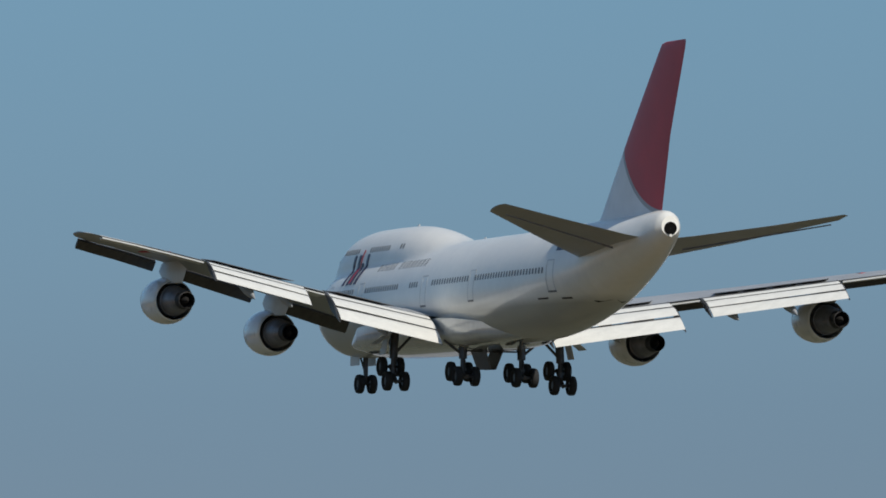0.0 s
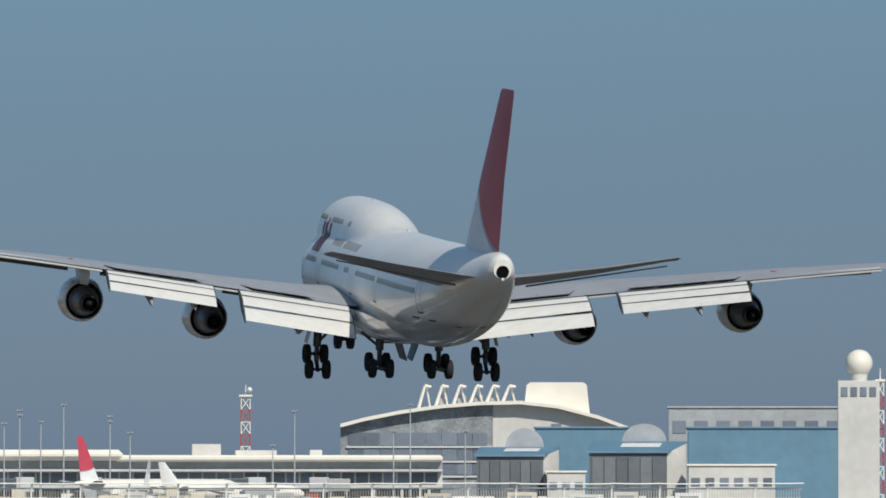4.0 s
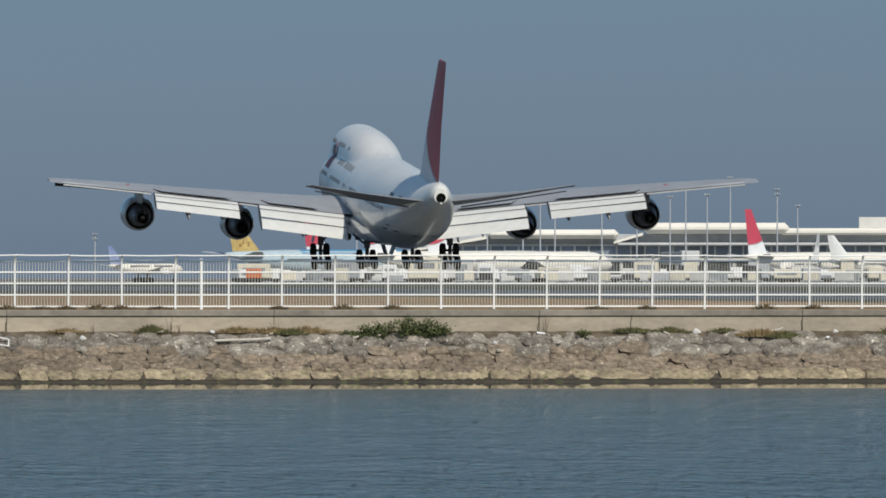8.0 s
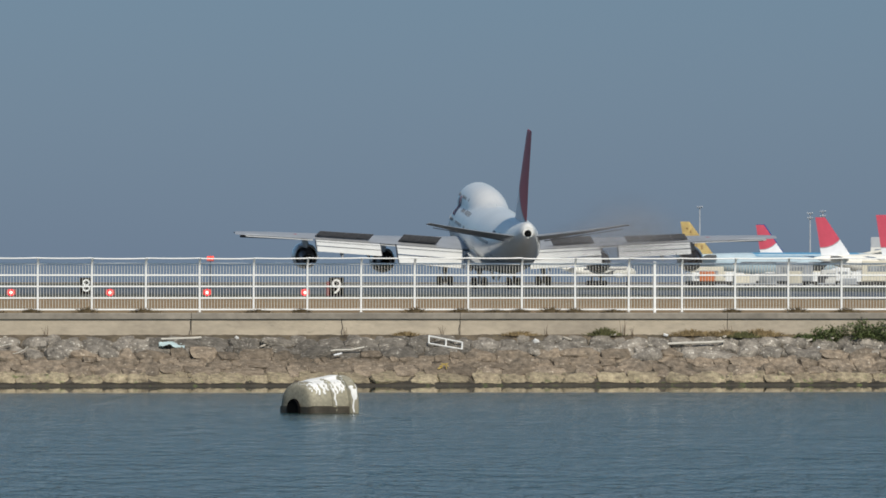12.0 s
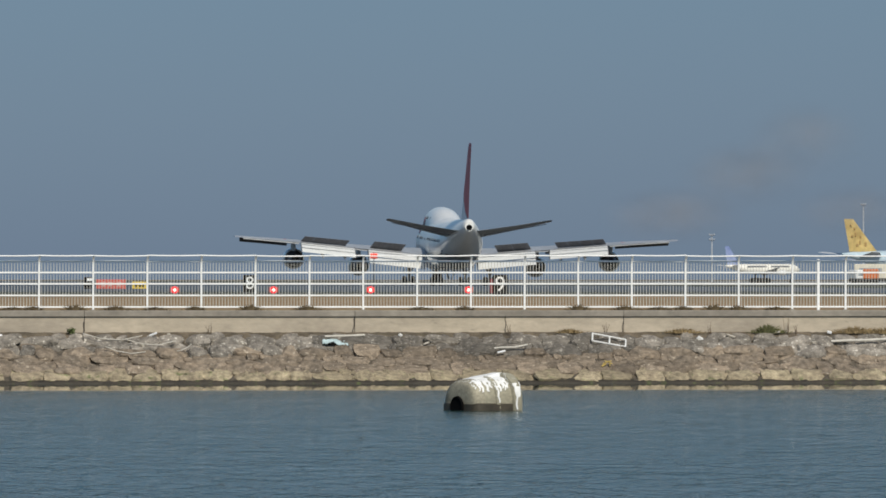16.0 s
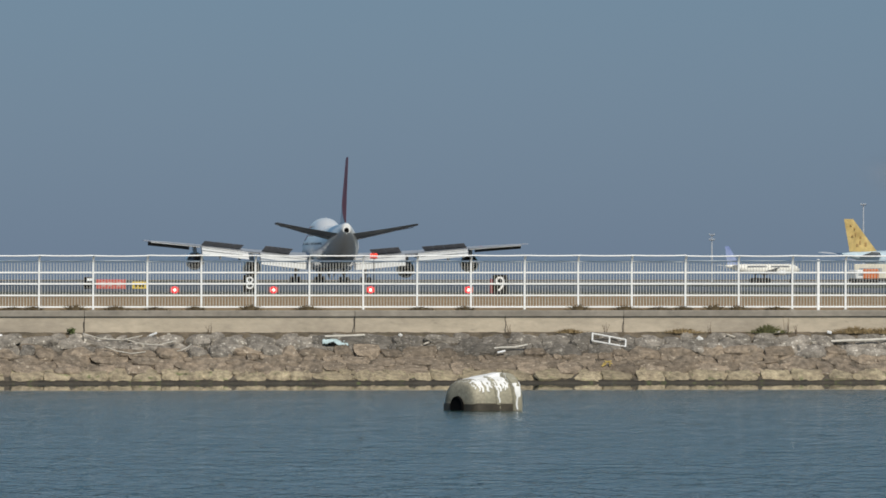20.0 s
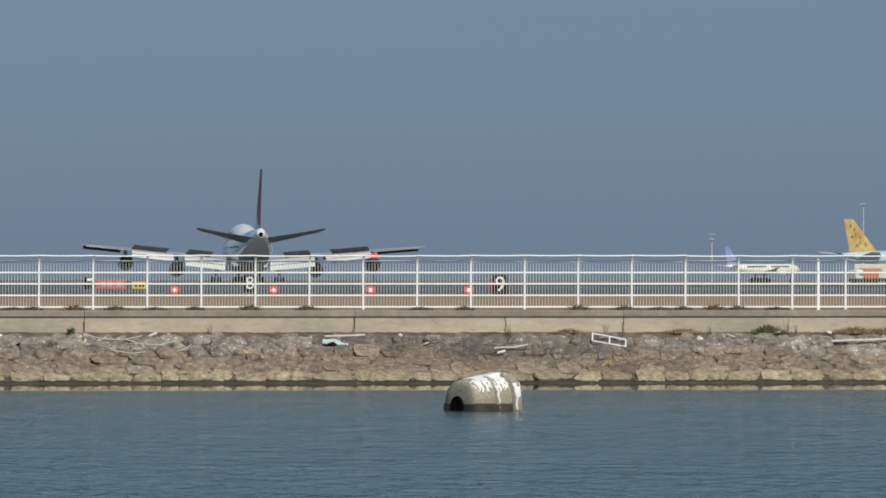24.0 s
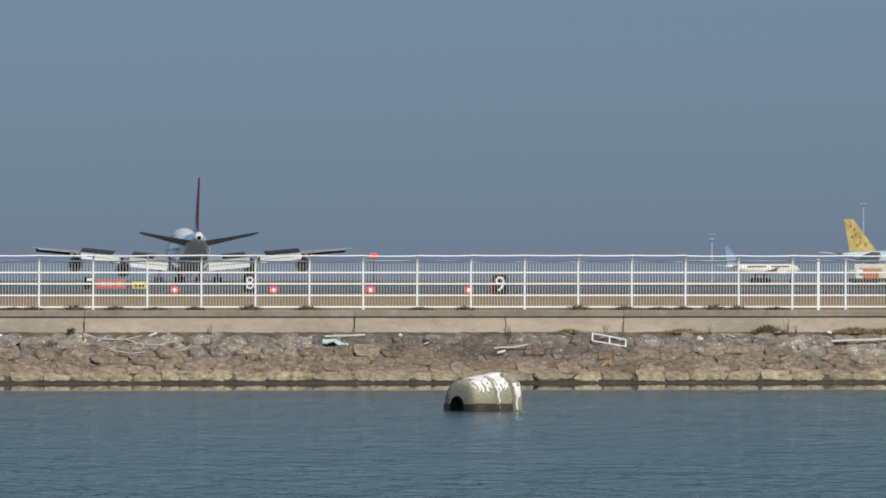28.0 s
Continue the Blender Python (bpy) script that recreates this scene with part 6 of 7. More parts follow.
def hangar(bearing, distance, x0, x1, x2, eave, top, p0, p1, ptop, label):
    """Hangar with a blue roof edge, tall sliding doors, a pale side and a domed gable house behind."""
    thing = holder("hangar", sight(bearing, distance))
    tagged(thing, label, "hangar", kind="structure")
    bm = bmesh.new()
    block(bm, x0, x1, 0, 30, 0, eave)
    part("front_wall", bm, HANGAR_DOOR, thing, smooth=False)
    bm = bmesh.new()
    loft(bm, [[Vector((x1 + 0.01, 0.2, 0)), Vector((x2, 6, 0)), Vector((x2, 6, top - 0.2)), Vector((x1 + 0.01, 0.2, eave))], [Vector((x1 + 0.01, 30, 0)), Vector((x2, 30, 0)), Vector((x2, 30, top - 0.2)), Vector((x1 + 0.01, 30, eave))]])
    part("side_wall", bm, FACADE, thing, "pale side wall", smooth=False)
    bm = bmesh.new()
    loft(bm, [[Vector((x0 - 0.6, -0.8, eave)), Vector((x0 + 0.8, 14, top)), Vector((x0 + 0.8, 14, top + 0.4)), Vector((x0 - 0.6, -0.8, eave + 0.5))], [Vector((x1 + 0.4, -0.8, eave)), Vector((x2 + 0.3, 14, top)), Vector((x2 + 0.3, 14, top + 0.4)), Vector((x1 + 0.4, -0.8, eave + 0.5))]])
    part("roof", bm, BLUE_ROOF, thing, "blue sheet-metal roof", smooth=False)
    count = 6
    for k in range(count):
        a = x0 + 0.6 + (x1 - x0 - 1.2) * k / count
        b = x0 + 0.6 + (x1 - x0 - 1.2) * (k + 1) / count
        bm = bmesh.new()
        block(bm, a + 0.06, b - 0.06, -0.25 - 0.12 * (k % 2), -0.02, 0.1, eave - 1.0, 0.04)
        part("door_leaf", bm, HANGAR_DOOR, thing, smooth=False)
    bm = bmesh.new()
    mid, half = (p0 + p1) / 2, (p1 - p0) / 2
    ring = [(mid + half * math.cos(math.pi * k / 14), top - 0.5 + (ptop - top + 0.5) * math.sin(math.pi * k / 14) ** 0.8) for k in range(15)]
    loft(bm, [[Vector((x, y, z)) for x, z in ring] for y in (14.5, 28)])
    part("gable_house", bm, SOFFIT, thing, "dark domed roof house", angle=40)
    bm = bmesh.new()
    for k in range(5):
        w = (x1 - x0) * 0.05
        c = mid - half * 0.9 + half * 1.4 * k / 4
        loft(bm, [[Vector((c - w, 4, eave + (top - eave) * 0.32 + 0.62)), Vector((c + w, 4, eave + (top - eave) * 0.32 + 0.62)), Vector((c + w, 4, eave + (top - eave) * 0.32 + 0.70)), Vector((c - w, 4, eave + (top - eave) * 0.32 + 0.70))],
                  [Vector((c - w + 0.6, 10, eave + (top - eave) * 0.73 + 0.5)), Vector((c + w + 0.6, 10, eave + (top - eave) * 0.73 + 0.5)), Vector((c + w + 0.6, 10, eave + (top - eave) * 0.73 + 0.58)), Vector((c - w + 0.6, 10, eave + (top - eave) * 0.73 + 0.58))]])
    part("roof_lettering_bar", bm, SIGN_WHITE, thing, smooth=False)


def control_tower():
    thing = holder("control_tower", Matrix.Translation((666.7, 2510, GROUND_Z)) @ pose(0, 0, 0, 0, 0, -15))
    tagged(thing, "white airport control tower with a glazed cab and a ball", "control tower", kind="structure")

    def ring(sides, r, z):
        return [Vector((r * math.cos(k * math.tau / sides + math.pi / sides), r * math.sin(k * math.tau / sides + math.pi / sides), z)) for k in range(sides)]
    bm = bmesh.new()
    loft(bm, [ring(8, r, z) for r, z in ((3.9, 0), (3.5, 28), (3.35, 33.6), (3.9, 35.0))])
    part("shaft", bm, ROOF_WHITE, thing, "white tapering shaft", smooth=False)
    bm = bmesh.new()
    loft(bm, [ring(8, r, z) for r, z in ((3.9, 35.0), (5.1, 35.4), (5.1, 36.2), (4.6, 36.21))])
    part("gallery", bm, ROOF_WHITE, thing, smooth=False)
    bm = bmesh.new()
    loft(bm, [ring(8, r, z) for r, z in ((4.5, 36.2), (5.0, 38.6))])
    part("cab_glass", bm, GLASS_DARK, thing, "dark cab glazing", smooth=False)
    for k in range(8):
        a = k * math.tau / 8 + math.pi / 8
        bm = bmesh.new()
        rod(bm, (4.52 * math.cos(a), 4.52 * math.sin(a), 36.2), (5.02 * math.cos(a), 5.02 * math.sin(a), 38.6), 0.16, sides=6)
        part("mullion", bm, ROOF_WHITE, thing)
    bm = bmesh.new()
    loft(bm, [ring(8, r, z) for r, z in ((5.3, 38.6), (5.3, 39.6), (4.0, 39.8), (3.9, 41.0), (2.2, 41.2), (2.0, 41.9))])
    part("cab_roof", bm, ROOF_WHITE, thing, "white stepped cab roof", smooth=False)
    bm = bmesh.new()
    bmesh.ops.create_uvsphere(bm, u_segments=20, v_segments=12, radius=1.8, matrix=Matrix.Translation((0, 0, 43.1)))
    part("radar_ball", bm, ROOF_WHITE, thing, "white radar ball")


def radome():
    thing = holder("radome", Matrix.Translation((567.5, 2533.5, GROUND_Z)) @ pose(0, 0, 0, 0, 0, -12))
    tagged(thing, "white spherical radar dome on a pale rooftop", "radome", kind="structure")
    bm = bmesh.new()
    block(bm, -4.6, 4.4, -4, 6, 0, 27.6, 0.1)
    part("tower_block", bm, FACADE, thing, smooth=False)
    for k in range(4):
        bm = bmesh.new()
        block(bm, -3.9 + k * 2.05, -2.5 + k * 2.05, -4.2, -4.02, 24.2, 26.2)
        part("window", bm, GLASS_DARK, thing, smooth=False)
    bm = bmesh.new()
    bmesh.ops.create_uvsphere(bm, u_segments=28, v_segments=18, radius=2.95, matrix=Matrix.Translation((0, 0, 31.4)))
    part("dome", bm, ROOF_WHITE, thing, "white dome")
    bm = bmesh.new()
    rod(bm, (0, 0, 27.5), (0, 0, 29.0), 1.7, 1.9, 16)
    part("neck", bm, FACADE, thing)


def banded_mast(m, height, width, label, dish=True):
    """Square lattice mast with red and white bands."""
    thing = holder("banded_mast", m)
    tagged(thing, label, "mast", kind="structure")
    bands = 9
    for k in range(bands):
        z0, z1 = height * 0.9 * k / bands, height * 0.9 * (k + 1) / bands
        bm = bmesh.new()
        for sx in (-1, 1):
            for sy in (-1, 1):
                rod(bm, (sx * width, sy * width, z0), (sx * width, sy * width, z1), 0.16, sides=5)
            rod(bm, (sx * width, -width, z0), (-sx * width, -width, z1), 0.12, sides=5)
            rod(bm, (sx * width, width, z0), (-sx * width, width, z1), 0.12, sides=5)
        block(bm, -width, width, -width, width, z1 - 0.2, z1)
        part("band", bm, MAST_RED if k % 2 == bands % 2 else ROOF_WHITE, thing)
    bm = bmesh.new()
    block(bm, -width * 1.5, width * 1.5, -width * 1.5, width * 1.5, height * 0.9, height * 0.9 + 0.6, 0.1)
    rod(bm, (0, 0, height * 0.9), (0, 0, height), 0.2, 0.1, 8)
    part("platform", bm, ROOF_WHITE, thing)
    if dish:
        bm = bmesh.new()
        bmesh.ops.create_uvsphere(bm, u_segments=12, v_segments=8, radius=0.7, matrix=Matrix.Translation((width * 0.9, -width, height * 0.96)))
        part("dish", bm, ROOF_WHITE, thing)


def service_vehicle(bearing, distance, length, height, paint, label, turn=90):
    thing = holder("service_vehicle", sight(bearing, distance) @ pose(0, 0, 0, 0, 0, turn))
    tagged(thing, label, "vehicle", "apron vehicles")
    h = length / 2
    bm = bmesh.new()
    block(bm, -1.2, 1.2, -h, h * 0.45, 0.9, height, 0.12)
    part("box_body", bm, paint, thing)
    bm = bmesh.new()
    loft(bm, [[Vector((x, y, z)) for y, z in ((h * 0.5, 0.7), (h, 0.7), (h, 1.5), (h * 0.9, min(2.5, height)), (h * 0.5, min(2.5, height)))] for x in (-1.1, 1.1)])
    part("cab", bm, SIGN_WHITE, thing, smooth=False)
    bm = bmesh.new()
    block(bm, -1.0, 1.0, h * 0.93, h * 0.985, 1.55, 2.2)
    part("windscreen", bm, WINDOW_DARK, thing, smooth=False)
    bm = bmesh.new()
    block(bm, -1.22, 1.22, -h * 0.98, h * 0.9, 0.45, 0.88, 0.04)
    part("chassis", bm, SOOT, thing, "dark chassis")
    for x in (-1, 1):
        bm = bmesh.new()
        block(bm, min(x * 1.19, x * 1.23), max(x * 1.19, x * 1.23), -h * 0.8, h * 0.2, height * 0.58, height * 0.8, 0.01)
        part("side_panel", bm, RECESS, thing, "grey side panel")
    for x in (-1.0, 1.0):
        for y in (-h * 0.6, h * 0.7):
            bm = bmesh.new()
            rod(bm, (x - 0.15, y, 0.45), (x + 0.15, y, 0.45), 0.45, sides=12)
            part("wheel", bm, TYRE, thing)


def plain_block(name, bearing, distance, x0, x1, depth, height, mat, label, windows=0, sill=0.0, rise=2.0):
    thing = holder(name, sight(bearing, distance))
    tagged(thing, label, "building", kind="structure")
    bm = bmesh.new()
    block(bm, x0, x1, 0, depth, 0, height, 0.1)
    part("wall", bm, mat, thing, smooth=False)
    bm = bmesh.new()
    block(bm, x0 - 0.4, x1 + 0.4, -0.4, depth + 0.4, height, height + 0.5, 0.1)
    part("roof", bm, ROOF_WHITE if mat is FACADE else mat, thing, smooth=False)
    for k in range(windows):
        w = (x1 - x0) / windows
        bm = bmesh.new()
        block(bm, x0 + w * (k + 0.2), x0 + w * (k + 0.8), -0.2, -0.02, sill, sill + rise)
        part("window", bm, GLASS_DARK, thing, smooth=False)


terminal()
terminal_hall()
hangar(10.969, 2700, -8.2, 6.8, 10.3, 11.6, 13.4, -1.9, 7.0, 18.1, "hangar with dark sliding doors and a blue roof edge")
hangar(11.495, 2700, -7.7, 9.8, 14.1, 12.4, 14.7, -0.4, 9.8, 19.1, "larger hangar with grey sliding doors and a blue roof")
plain_block("blue_hall", 11.495, 2790, -20.7, 3.4, 40, 18.4, BLUE_ROOF, "large blue sheet-metal hall behind the hangars")
plain_block("blue_hall", 11.495, 2791, 14.8, 60, 40, 18.4, BLUE_ROOF, "large blue sheet-metal hall behind the hangars")
plain_block("office_block", 11.75, 2900, -2.5, 40, 25, 24.0, SOFFIT, "grey office block behind the hangars", 8, 18, 3)
plain_block("service_building", 10.969, 2690, 7.6, 16.2, 10, 7.9, FACADE, "small white service building beside the hangar", 3, 4.2, 1.6)
plain_block("service_building", 11.495, 2690, 14.6, 34, 12, 9.4, FACADE, "white service building beside the hangar", 6, 5.0, 1.8)
plain_block("rooftop_block", 15.064, 2767, -4.0, 4.2, 10, 32.0, FACADE, "pale building top beside the control tower", 3, 27.5, 1.8)
control_tower()
radome()
banded_mast(sight(9.6766, 3100), 31.6, 1.15, "red and white banded lattice mast with a dish")
banded_mast(sight(12.72, 2700), 31.5, 0.8, "red and white banded mast far off", False)

# masts: bearing, height, banks of lamps
for bearing, height, heads in ((7.676, 18.3, 1), (7.844, 20.4, 3), (7.926, 18.7, 1), (7.995, 18.7, 1), (8.216, 19.4, 1), (8.381, 19.4, 1), (8.538, 19.7, 1), (8.612, 22.7, 2),
                               (8.713, 20.1, 1), (8.822, 24.0, 1), (9.043, 21.3, 2), (9.139, 17.6, 1), (9.820, 14.7, 1), (9.924, 22.5, 1), (10.396, 18.0, 1), (10.476, 24.0, 1), (10.738, 18.0, 1),
                               (5.826, 11.2, 2), (6.54, 18.0, 1), (7.06, 16.6, 2), (7.12, 17.0, 2)):
    lamp_mast(bearing, 2740, height, heads)

parked(6.52, 2560, 60, 56, 13.4, YELLOW_PAINT, "parked wide-bodied airliner with a yellow tail and blue crown", stripe=SKY_BLUE, girth=0.046, fin_chord=1.05,
       skin=surface("pale_blue_skin", (0.47, 0.58, 0.63), 0.5, vary=0.12, scale=0.3), motifs=((0.22, 0.3, 0.5, 0.9), (0.27, 0.5, 0.3, 0.8), (0.2, 0.66, 0.5, 0.5), (0.44, 0.35, 0.35, 0.5), (0.52, 0.55, 0.3, 0.8), (0.47, 0.75, 0.4, 0.4), (0.7, 0.45, 0.3, 0.5), (0.8, 0.6, 0.35, 0.3)))
parked(6.87, 2600, 76, 46, 12.9, TAIL_RED, "parked white airliner with a red tail")
parked(6.872, 2680, 74, 46, 13.35, LIVERY_BLUE, "parked white airliner with a dark blue tail")
parked(7.155, 2560, 74, 46, 14.3, TAIL_RED, "parked white airliner with a red tail")
parked(7.44, 2520, 72, 44, 14.6, TAIL_RED, "parked white airliner with a red tail")
parked(8.945, 2600, 66, 44, 15.6, TAIL_RED, "parked white airliner with a red tail", fin_chord=0.5)
parked(9.23, 2590, 205, 30, 10.5, WHITE, "small white airliner parked with its nose out")
parked(9.33, 2600, 100, 32, 10.0, WHITE, "small white airliner parked by the terminal")
parked(5.915, 2300, 58, 18, 7.0, surface("pale_blue_tail", (0.42, 0.48, 0.62), 0.45, vary=0.15, scale=0.6, second=(0.16, 0.22, 0.45), amount=0.9), "small parked airliner with a pale blue tail")

rng = random.Random(21)
paints = [(CREAM, "cream apron service truck"), (SIGN_WHITE, "white apron service truck"), (SKY_BLUE, "blue apron service truck"), (FACADE, "pale grey cargo loader truck"), (MAST_RED, "red airport fire truck"), (ORANGE, "orange apron tow truck"), (SOFFIT, "dark grey apron service truck")]
for k in range(22):
    bearing = 6.7 + 5.1 * k / 21 + rng.uniform(-0.06, 0.06)
    mat, label = paints[(0, 1, 3, 1, 6, 0, 1, 3, 6, 1, 3, 0, 1, 6, 4, 3, 0, 1)[k % 18]]
    service_vehicle(bearing, rng.uniform(2150, 2480), rng.uniform(5.5, 9.5), rng.uniform(2.2, 3.4), mat, label, rng.choice((90, -90, 70, -60, 0)))
service_vehicle(6.575, 1800, 5.0, 2.4, ORANGE, "orange apron tow truck", 0)

obstruction_lamp(4.232, 1000, 3.25)
# a second line of apron vehicles and loaders nearer the terminal
for k in range(26):
    mat, label = paints[(1, 0, 3, 6, 0, 1, 0, 0, 3, 1, 6, 0, 1, 3, 0)[k % 15]]
    service_vehicle(6.5 + 3.4 * k / 25 + rng.uniform(-0.06, 0.06), rng.uniform(1950, 2200), rng.uniform(2.6, 8.5), rng.uniform(1.5, 4.4), mat, label, rng.choice((90, -90, 70, -60, 0)))


def baggage_cart(bearing, distance, length, height, paint, turn):
    thing = holder("baggage_cart", sight(bearing, distance) @ pose(0, 0, 0, 0, 0, turn))
    tagged(thing, "small loaded baggage cart on the apron", "cart", "baggage carts on the apron")
    h = length / 2
    bm = bmesh.new()
    block(bm, -0.75, 0.75, -h, h, 0.4, 0.6, 0.03)
    part("deck", bm, SOFFIT, thing)
    bm = bmesh.new()
    block(bm, -0.65, 0.65, -h * 0.9, h * 0.75, 0.6, height, 0.08)
    part("load", bm, paint, thing)
    for x in (-0.6, 0.6):
        for y in (-h * 0.65, h * 0.65):
            bm = bmesh.new()
            rod(bm, (x - 0.1, y, 0.25), (x + 0.1, y, 0.25), 0.25, sides=10)
            part("wheel", bm, TYRE, thing)


for k in range(44):
    baggage_cart(6.62 + 3.9 * k / 43 + rng.uniform(-0.05, 0.05), rng.uniform(1880, 2060), rng.uniform(1.6, 3.6), rng.uniform(1.2, 2.6),
                 (SOFFIT, CREAM, FACADE, RECESS, CREAM, STRUT, FACADE)[k % 7], rng.choice((90, 90, -80, 70)))


def jib_crane(bearing, distance):
    """A mobile crane behind the roofs: mast, cab, red and white lattice jib and back stay."""
    thing = holder("jib_crane", sight(bearing, distance))
    tagged(thing, "crane with a red and white lattice jib behind the roofs", "crane")
    foot = Vector((0, 0, 32.6))
    tip = Vector((3.5, 0, 43.0))
    bm = bmesh.new()
    for x in (-0.7, 0.7):
        rod(bm, (x, 0, 0), (x, 0, 32), 0.16, sides=6)
    for k in range(15):
        rod(bm, (-0.7, 0, k * 2.1), (0.7, 0, k * 2.1 + 2.1), 0.07, sides=5)
    part("mast", bm, MAST_GREY, thing, "grey lattice mast")
    bm = bmesh.new()
    block(bm, -1.6, 1.4, -1.0, 1.0, 31.4, 33.2, 0.2)
    part("cab", bm, SOFFIT, thing, "dark crane cab")
    for k, mat in enumerate((MAST_GREY, MAST_GREY, MAST_HAZED_RED, MAST_GREY, MAST_HAZED_RED)):
        a, b = foot.lerp(tip, k / 5), foot.lerp(tip, (k + 1) / 5)
        bm = bmesh.new()
        for dx in (-0.4, 0.4):
            rod(bm, a + Vector((dx, 0, 0)), b + Vector((dx, 0, 0)), 0.13, sides=6)
        rod(bm, a + Vector((-0.4, 0, 0)), b + Vector((0.4, 0, 0)), 0.09, sides=5)
        rod(bm, a + Vector((0.4, 0, 0)), b + Vector((-0.4, 0, 0)), 0.09, sides=5)
        part("jib_section", bm, mat, thing)
    bm = bmesh.new()
    rod(bm, foot, (-2.8, 0, 36.6), 0.16, sides=6)
    part("back_stay", bm, MAST_GREY, thing)


jib_crane(15.261, 2774)
plain_block("rooftop_block", 15.30, 2790, -0.5, 7.0, 12, 32.0, SOFFIT, "grey building top behind the crane")


# ---- smoke and spray that the landing leaves over the runway ----
def smoke_material(rx, rz, dense):
    """Thin grey-brown smoke that thins out towards the rim of its puff and drifts in wisps."""
    m = bpy.data.materials.new("tyre_smoke")
    m.use_nodes = True
    n, l = m.node_tree.nodes, m.node_tree.links
    b = n["Principled BSDF"]
    b.inputs["Base Color"].default_value = (0.22, 0.215, 0.22, 1)
    b.inputs["Roughness"].default_value, b.inputs["Specular IOR Level"].default_value = 1.0, 0.0
    co = n.new("ShaderNodeTexCoord")
    flat = n.new("ShaderNodeMapping")
    flat.inputs["Scale"].default_value = (1 / rx, 0, 1 / rz)
    l.new(co.outputs["Object"], flat.inputs[0])
    far = n.new("ShaderNodeVectorMath")
    far.operation = "LENGTH"
    l.new(flat.outputs[0], far.inputs[0])
    fade = n.new("ShaderNodeMapRange")
    fade.interpolation_type = "SMOOTHSTEP"
    for i, v in zip((1, 2, 3, 4), (0.0, 0.95, dense, 0.0)):
        fade.inputs[i].default_value = v
    l.new(far.outputs["Value"], fade.inputs[0])
    wisp = n.new("ShaderNodeTexNoise")
    wisp.inputs["Scale"].default_value, wisp.inputs["Detail"].default_value = 0.22, 4.0
    l.new(co.outputs["Object"], wisp.inputs["Vector"])
    uneven = n.new("ShaderNodeMapRange")
    for i, v in zip((1, 2, 3, 4), (0.3, 0.7, 0.25, 1.0)):
        uneven.inputs[i].default_value = v
    l.new(wisp.outputs["Fac"], uneven.inputs[0])
    alpha = n.new("ShaderNodeMath")
    alpha.operation = "MULTIPLY"
    l.new(fade.outputs[0], alpha.inputs[0])
    l.new(uneven.outputs[0], alpha.inputs[1])
    l.new(alpha.outputs[0], b.inputs["Alpha"])
    return m


def smoke_puff(seed, rx, ry, rz, dense):
    """One rounded, uneven puff of thin smoke."""
    bm = bmesh.new()
    bmesh.ops.create_icosphere(bm, subdivisions=4, radius=1.0)
    for v in bm.verts:
        v.co *= 1 + 0.18 * noise.noise(v.co * 1.7 + Vector((seed, 0, 0)))
        v.co = Vector((v.co.x * rx, v.co.y * ry, v.co.z * rz))
    return tagged(part("smoke_puff", bm, smoke_material(rx, rz, dense)), "thin grey-brown tyre smoke hanging over the runway", "smoke", "smoke over the runway")


# smoke puffs with their places when fresh, drawn out and thinned
puffs = [(smoke_puff(3, 8.5, 4.0, 3.6, 0.30), (127.4, 1203, 5.6), (127.5, 1204, 7.4), (119.0, 1206, 10.0)),
         (smoke_puff(4, 8.0, 4.0, 4.2, 0.26), (128.6, 1198, 6.2), (131.0, 1198, 7.8), (125.5, 1198, 14.0)),
         (smoke_puff(5, 7.0, 3.6, 4.6, 0.20), (127.8, 1193, 5.2), (129.4, 1192, 9.6), (130.6, 1190, 17.5)),
         (smoke_puff(6, 8.0, 3.6, 3.4, 0.22), (129.6, 1208, 4.4), (134.6, 1210, 6.2), (138.0, 1212, 10.5))]


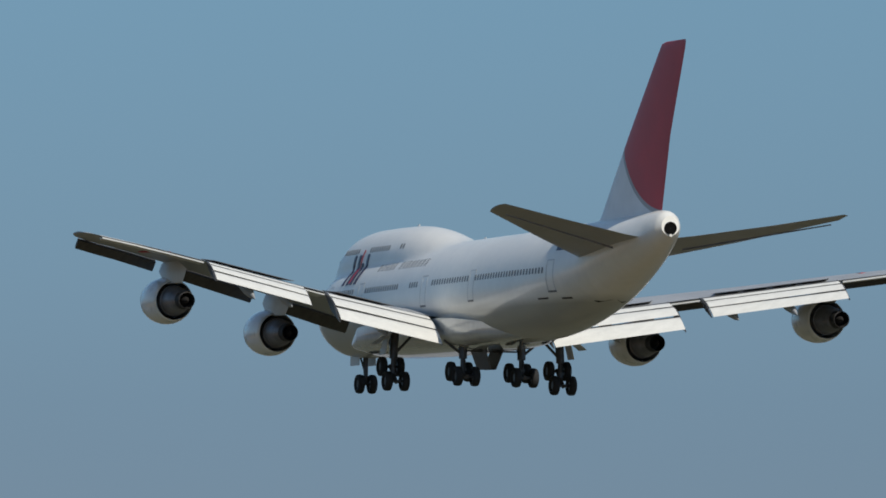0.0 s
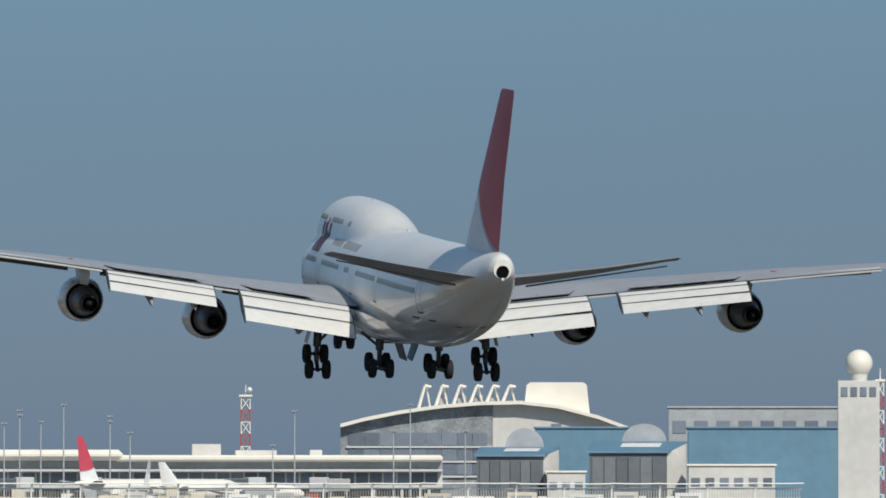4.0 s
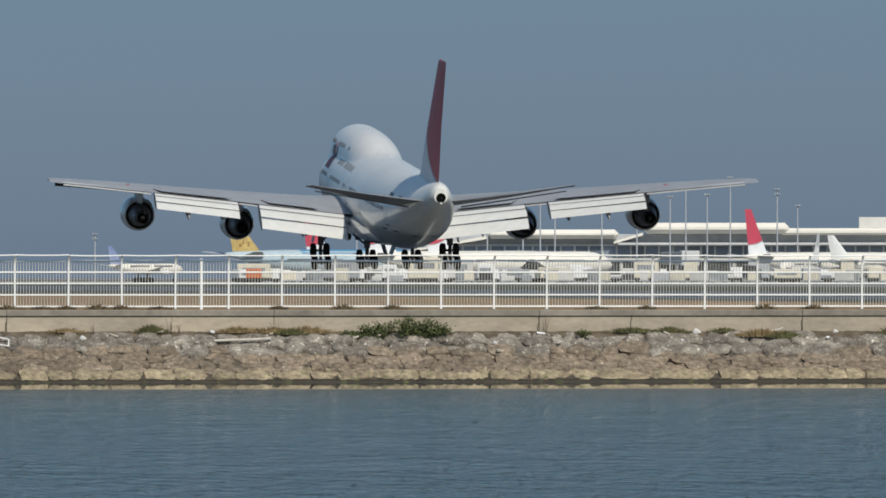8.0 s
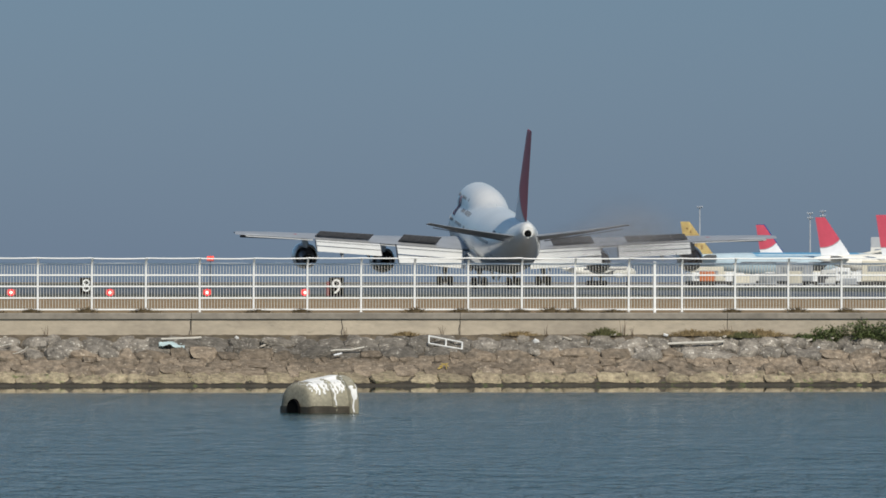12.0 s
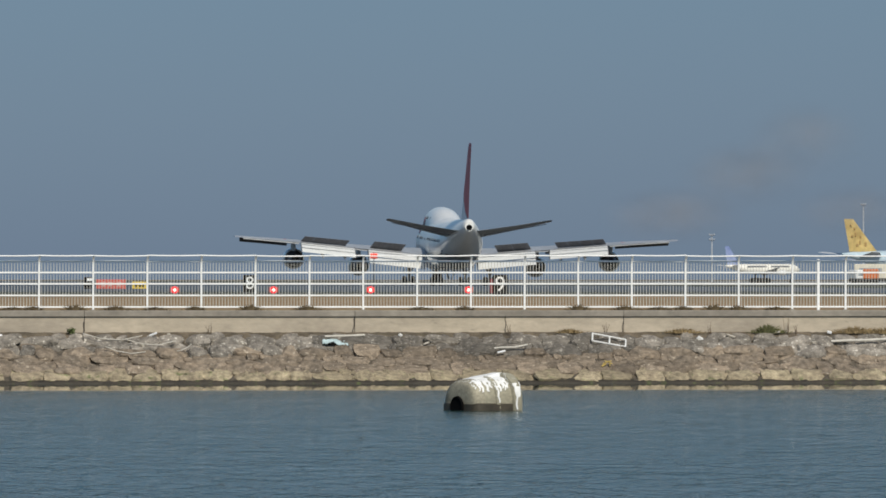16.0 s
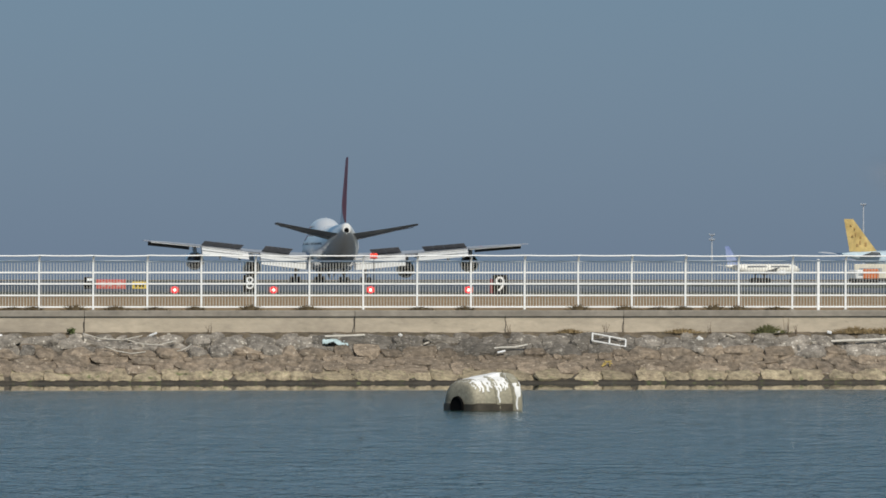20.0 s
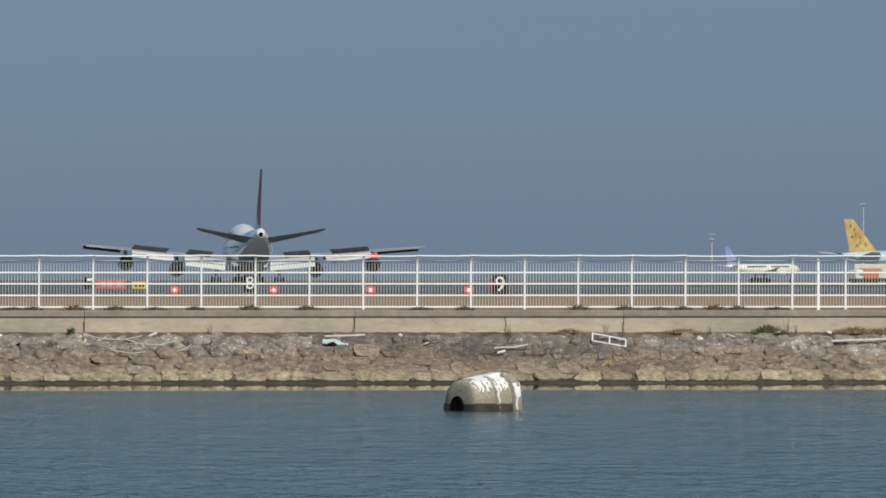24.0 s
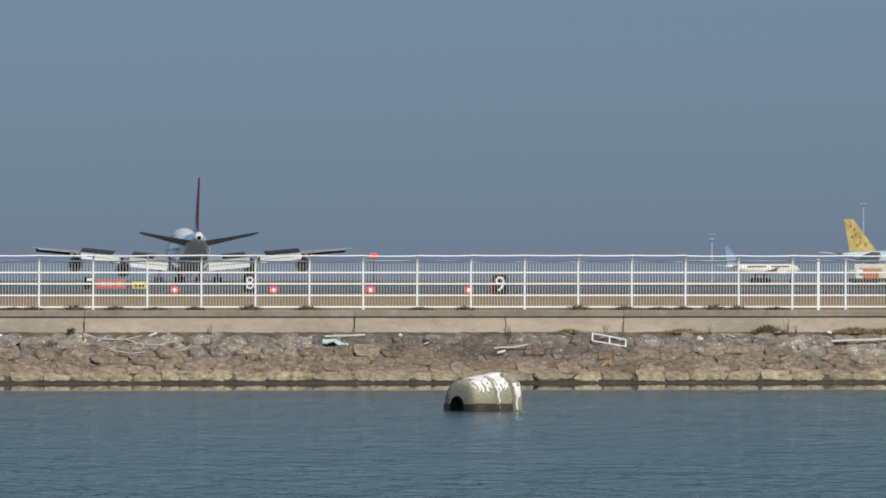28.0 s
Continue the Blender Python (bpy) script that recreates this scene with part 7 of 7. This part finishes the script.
# ---- motion ----
JUMBO_ROWS = [  # seconds, x, y, z, turn to the left, nose up, lean to the right
    (0, 207.68, 594.8, 28.54, 2.27, 0.13, 0.92), (0.5, 204.24, 626.0, 27.31, 1.09, 0.92, -0.18), (1, 197.99, 655.7, 25.27, 0.13, 1.65, -0.80),
    (1.5, 191.95, 681.2, 23.55, -0.39, 2.32, -1.02), (2, 183.84, 704.1, 21.27, -0.62, 2.89, -0.82), (2.5, 176.99, 723.2, 18.95, -0.93, 3.29, -0.46),
    (4.5, 130.25, 740.1, 10.53, -0.80, 4.14, 0.95), (5, 126.72, 770.0, 9.38, -0.75, 4.12, 0.77), (5.5, 126.24, 809.8, 8.39, -0.78, 4.30, 0.35),
    (6, 126.75, 851.2, 7.60, -0.68, 4.25, -0.26), (6.5, 127.21, 892.3, 6.86, -0.65, 4.25, -0.66), (7, 127.63, 933.1, 6.15, -0.60, 4.22, -0.70),
    (7.5, 128.06, 974.1, 5.51, -0.40, 4.46, -0.35), (8, 128.35, 1015.2, 4.85, -0.22, 4.74, -0.04), (8.5, 128.52, 1055.4, 4.29, -0.15, 4.90, 0.04),
    (9, 128.54, 1095.6, 3.87, 0.05, 4.94, -0.02), (9.5, 128.82, 1136.5, 3.42, 0.15, 4.92, -0.02), (10, 129.44, 1178.0, 2.98, 0.15, 4.73, -0.04),
    (10.5, 129.76, 1219.6, 2.93, 0.12, 4.56, 0.05), (11, 130.13, 1260.7, 2.92, 0.10, 4.19, 0.24), (11.5, 130.53, 1301.4, 2.90, 0.05, 4.13, 0.35),
    (12, 130.96, 1341.4, 2.96, 0.00, 4.02, 0.41), (12.5, 131.33, 1380.7, 2.93, -0.02, 3.44, 0.54), (13, 131.52, 1419.8, 2.85, -0.03, 3.08, 0.66),
    (13.5, 131.71, 1458.5, 2.67, -0.05, 2.49, 0.76), (15.5, 131.95, 1608.0, 2.65, -0.40, 1.10, 0.60), (17, 131.58, 1707.0, 2.65, -0.75, 0.70, 0.45),
    (18.5, 132.35, 1801.0, 2.65, -0.50, 0.25, 0.45), (20, 133.17, 1890.0, 2.65, -0.30, 0.00, 0.50), (21.5, 133.74, 1974.3, 2.65, -0.20, -0.10, 0.50),
    (23.5, 133.78, 2078.8, 2.65, -0.20, -0.10, 0.40), (25, 133.81, 2151.0, 2.65, -0.20, -0.10, 0.30),
    (26.5, 134.02, 2218.5, 2.65, -0.20, -0.10, 0.20), (28, 133.82, 2280.7, 2.65, -0.20, -0.10, 0.10)]


def motions():
    walk(jumbo, [(t, pose(x, y, z, 0, 0, turn) @ pose(0, 0, 0, up, 0, 0) @ pose(0, 0, 0, 0, lean, 0)) for t, x, y, z, turn, up, lean in JUMBO_ROWS])

    def sag(side, degrees):
        root = Matrix.Translation((side * 2.6, 0, 3.4))
        return root @ pose(0, 0, 0, 0, side * degrees, 0) @ root.inverted()

    for ob, side, lift in [(*w, -1.0) for w in jumbo_wings] + [(*e, -0.7) for e in jumbo_engines]:
        walk(ob, [(0, sag(side, lift)), (5, sag(side, -0.6)), (9.9, sag(side, -0.4)), (11.6, sag(side, 2.4)), (28, sag(side, 2.4))])
    for ob, hinge in jumbo_spoilers:
        rest, raised = hinge @ pose(0, 0, 0, 4.5), hinge @ pose(0, 0, 0, -34)
        walk(ob, [(0, rest), (10.1, rest), (10.9, raised), (28, raised)])
    for ob, fresh, drawn, thin in puffs:
        under = (fresh[0], fresh[1], -16.0)
        gone = (thin[0] + 48.0, thin[1], thin[2] + 6)
        walk(ob, [(0, pose(*under)), (10.1, pose(*under)), (10.6, pose(*fresh)), (11.1, pose(*fresh)), (12.1, pose(*drawn)), (16, pose(*thin)), (18.5, pose(thin[0] + 12, thin[1], thin[2] + 2)), (22, pose(*gone)), (28, pose(gone[0] + 80, gone[1], gone[2]))])
    for ob, x, y, tilt in jumbo_bogies:
        hang, level = pose(x, y, 0.62 - 0.03, tilt), pose(x, y, 0.62)
        walk(ob, [(0, hang), (9.5, hang), (10.1, level), (28, level)])


motions()
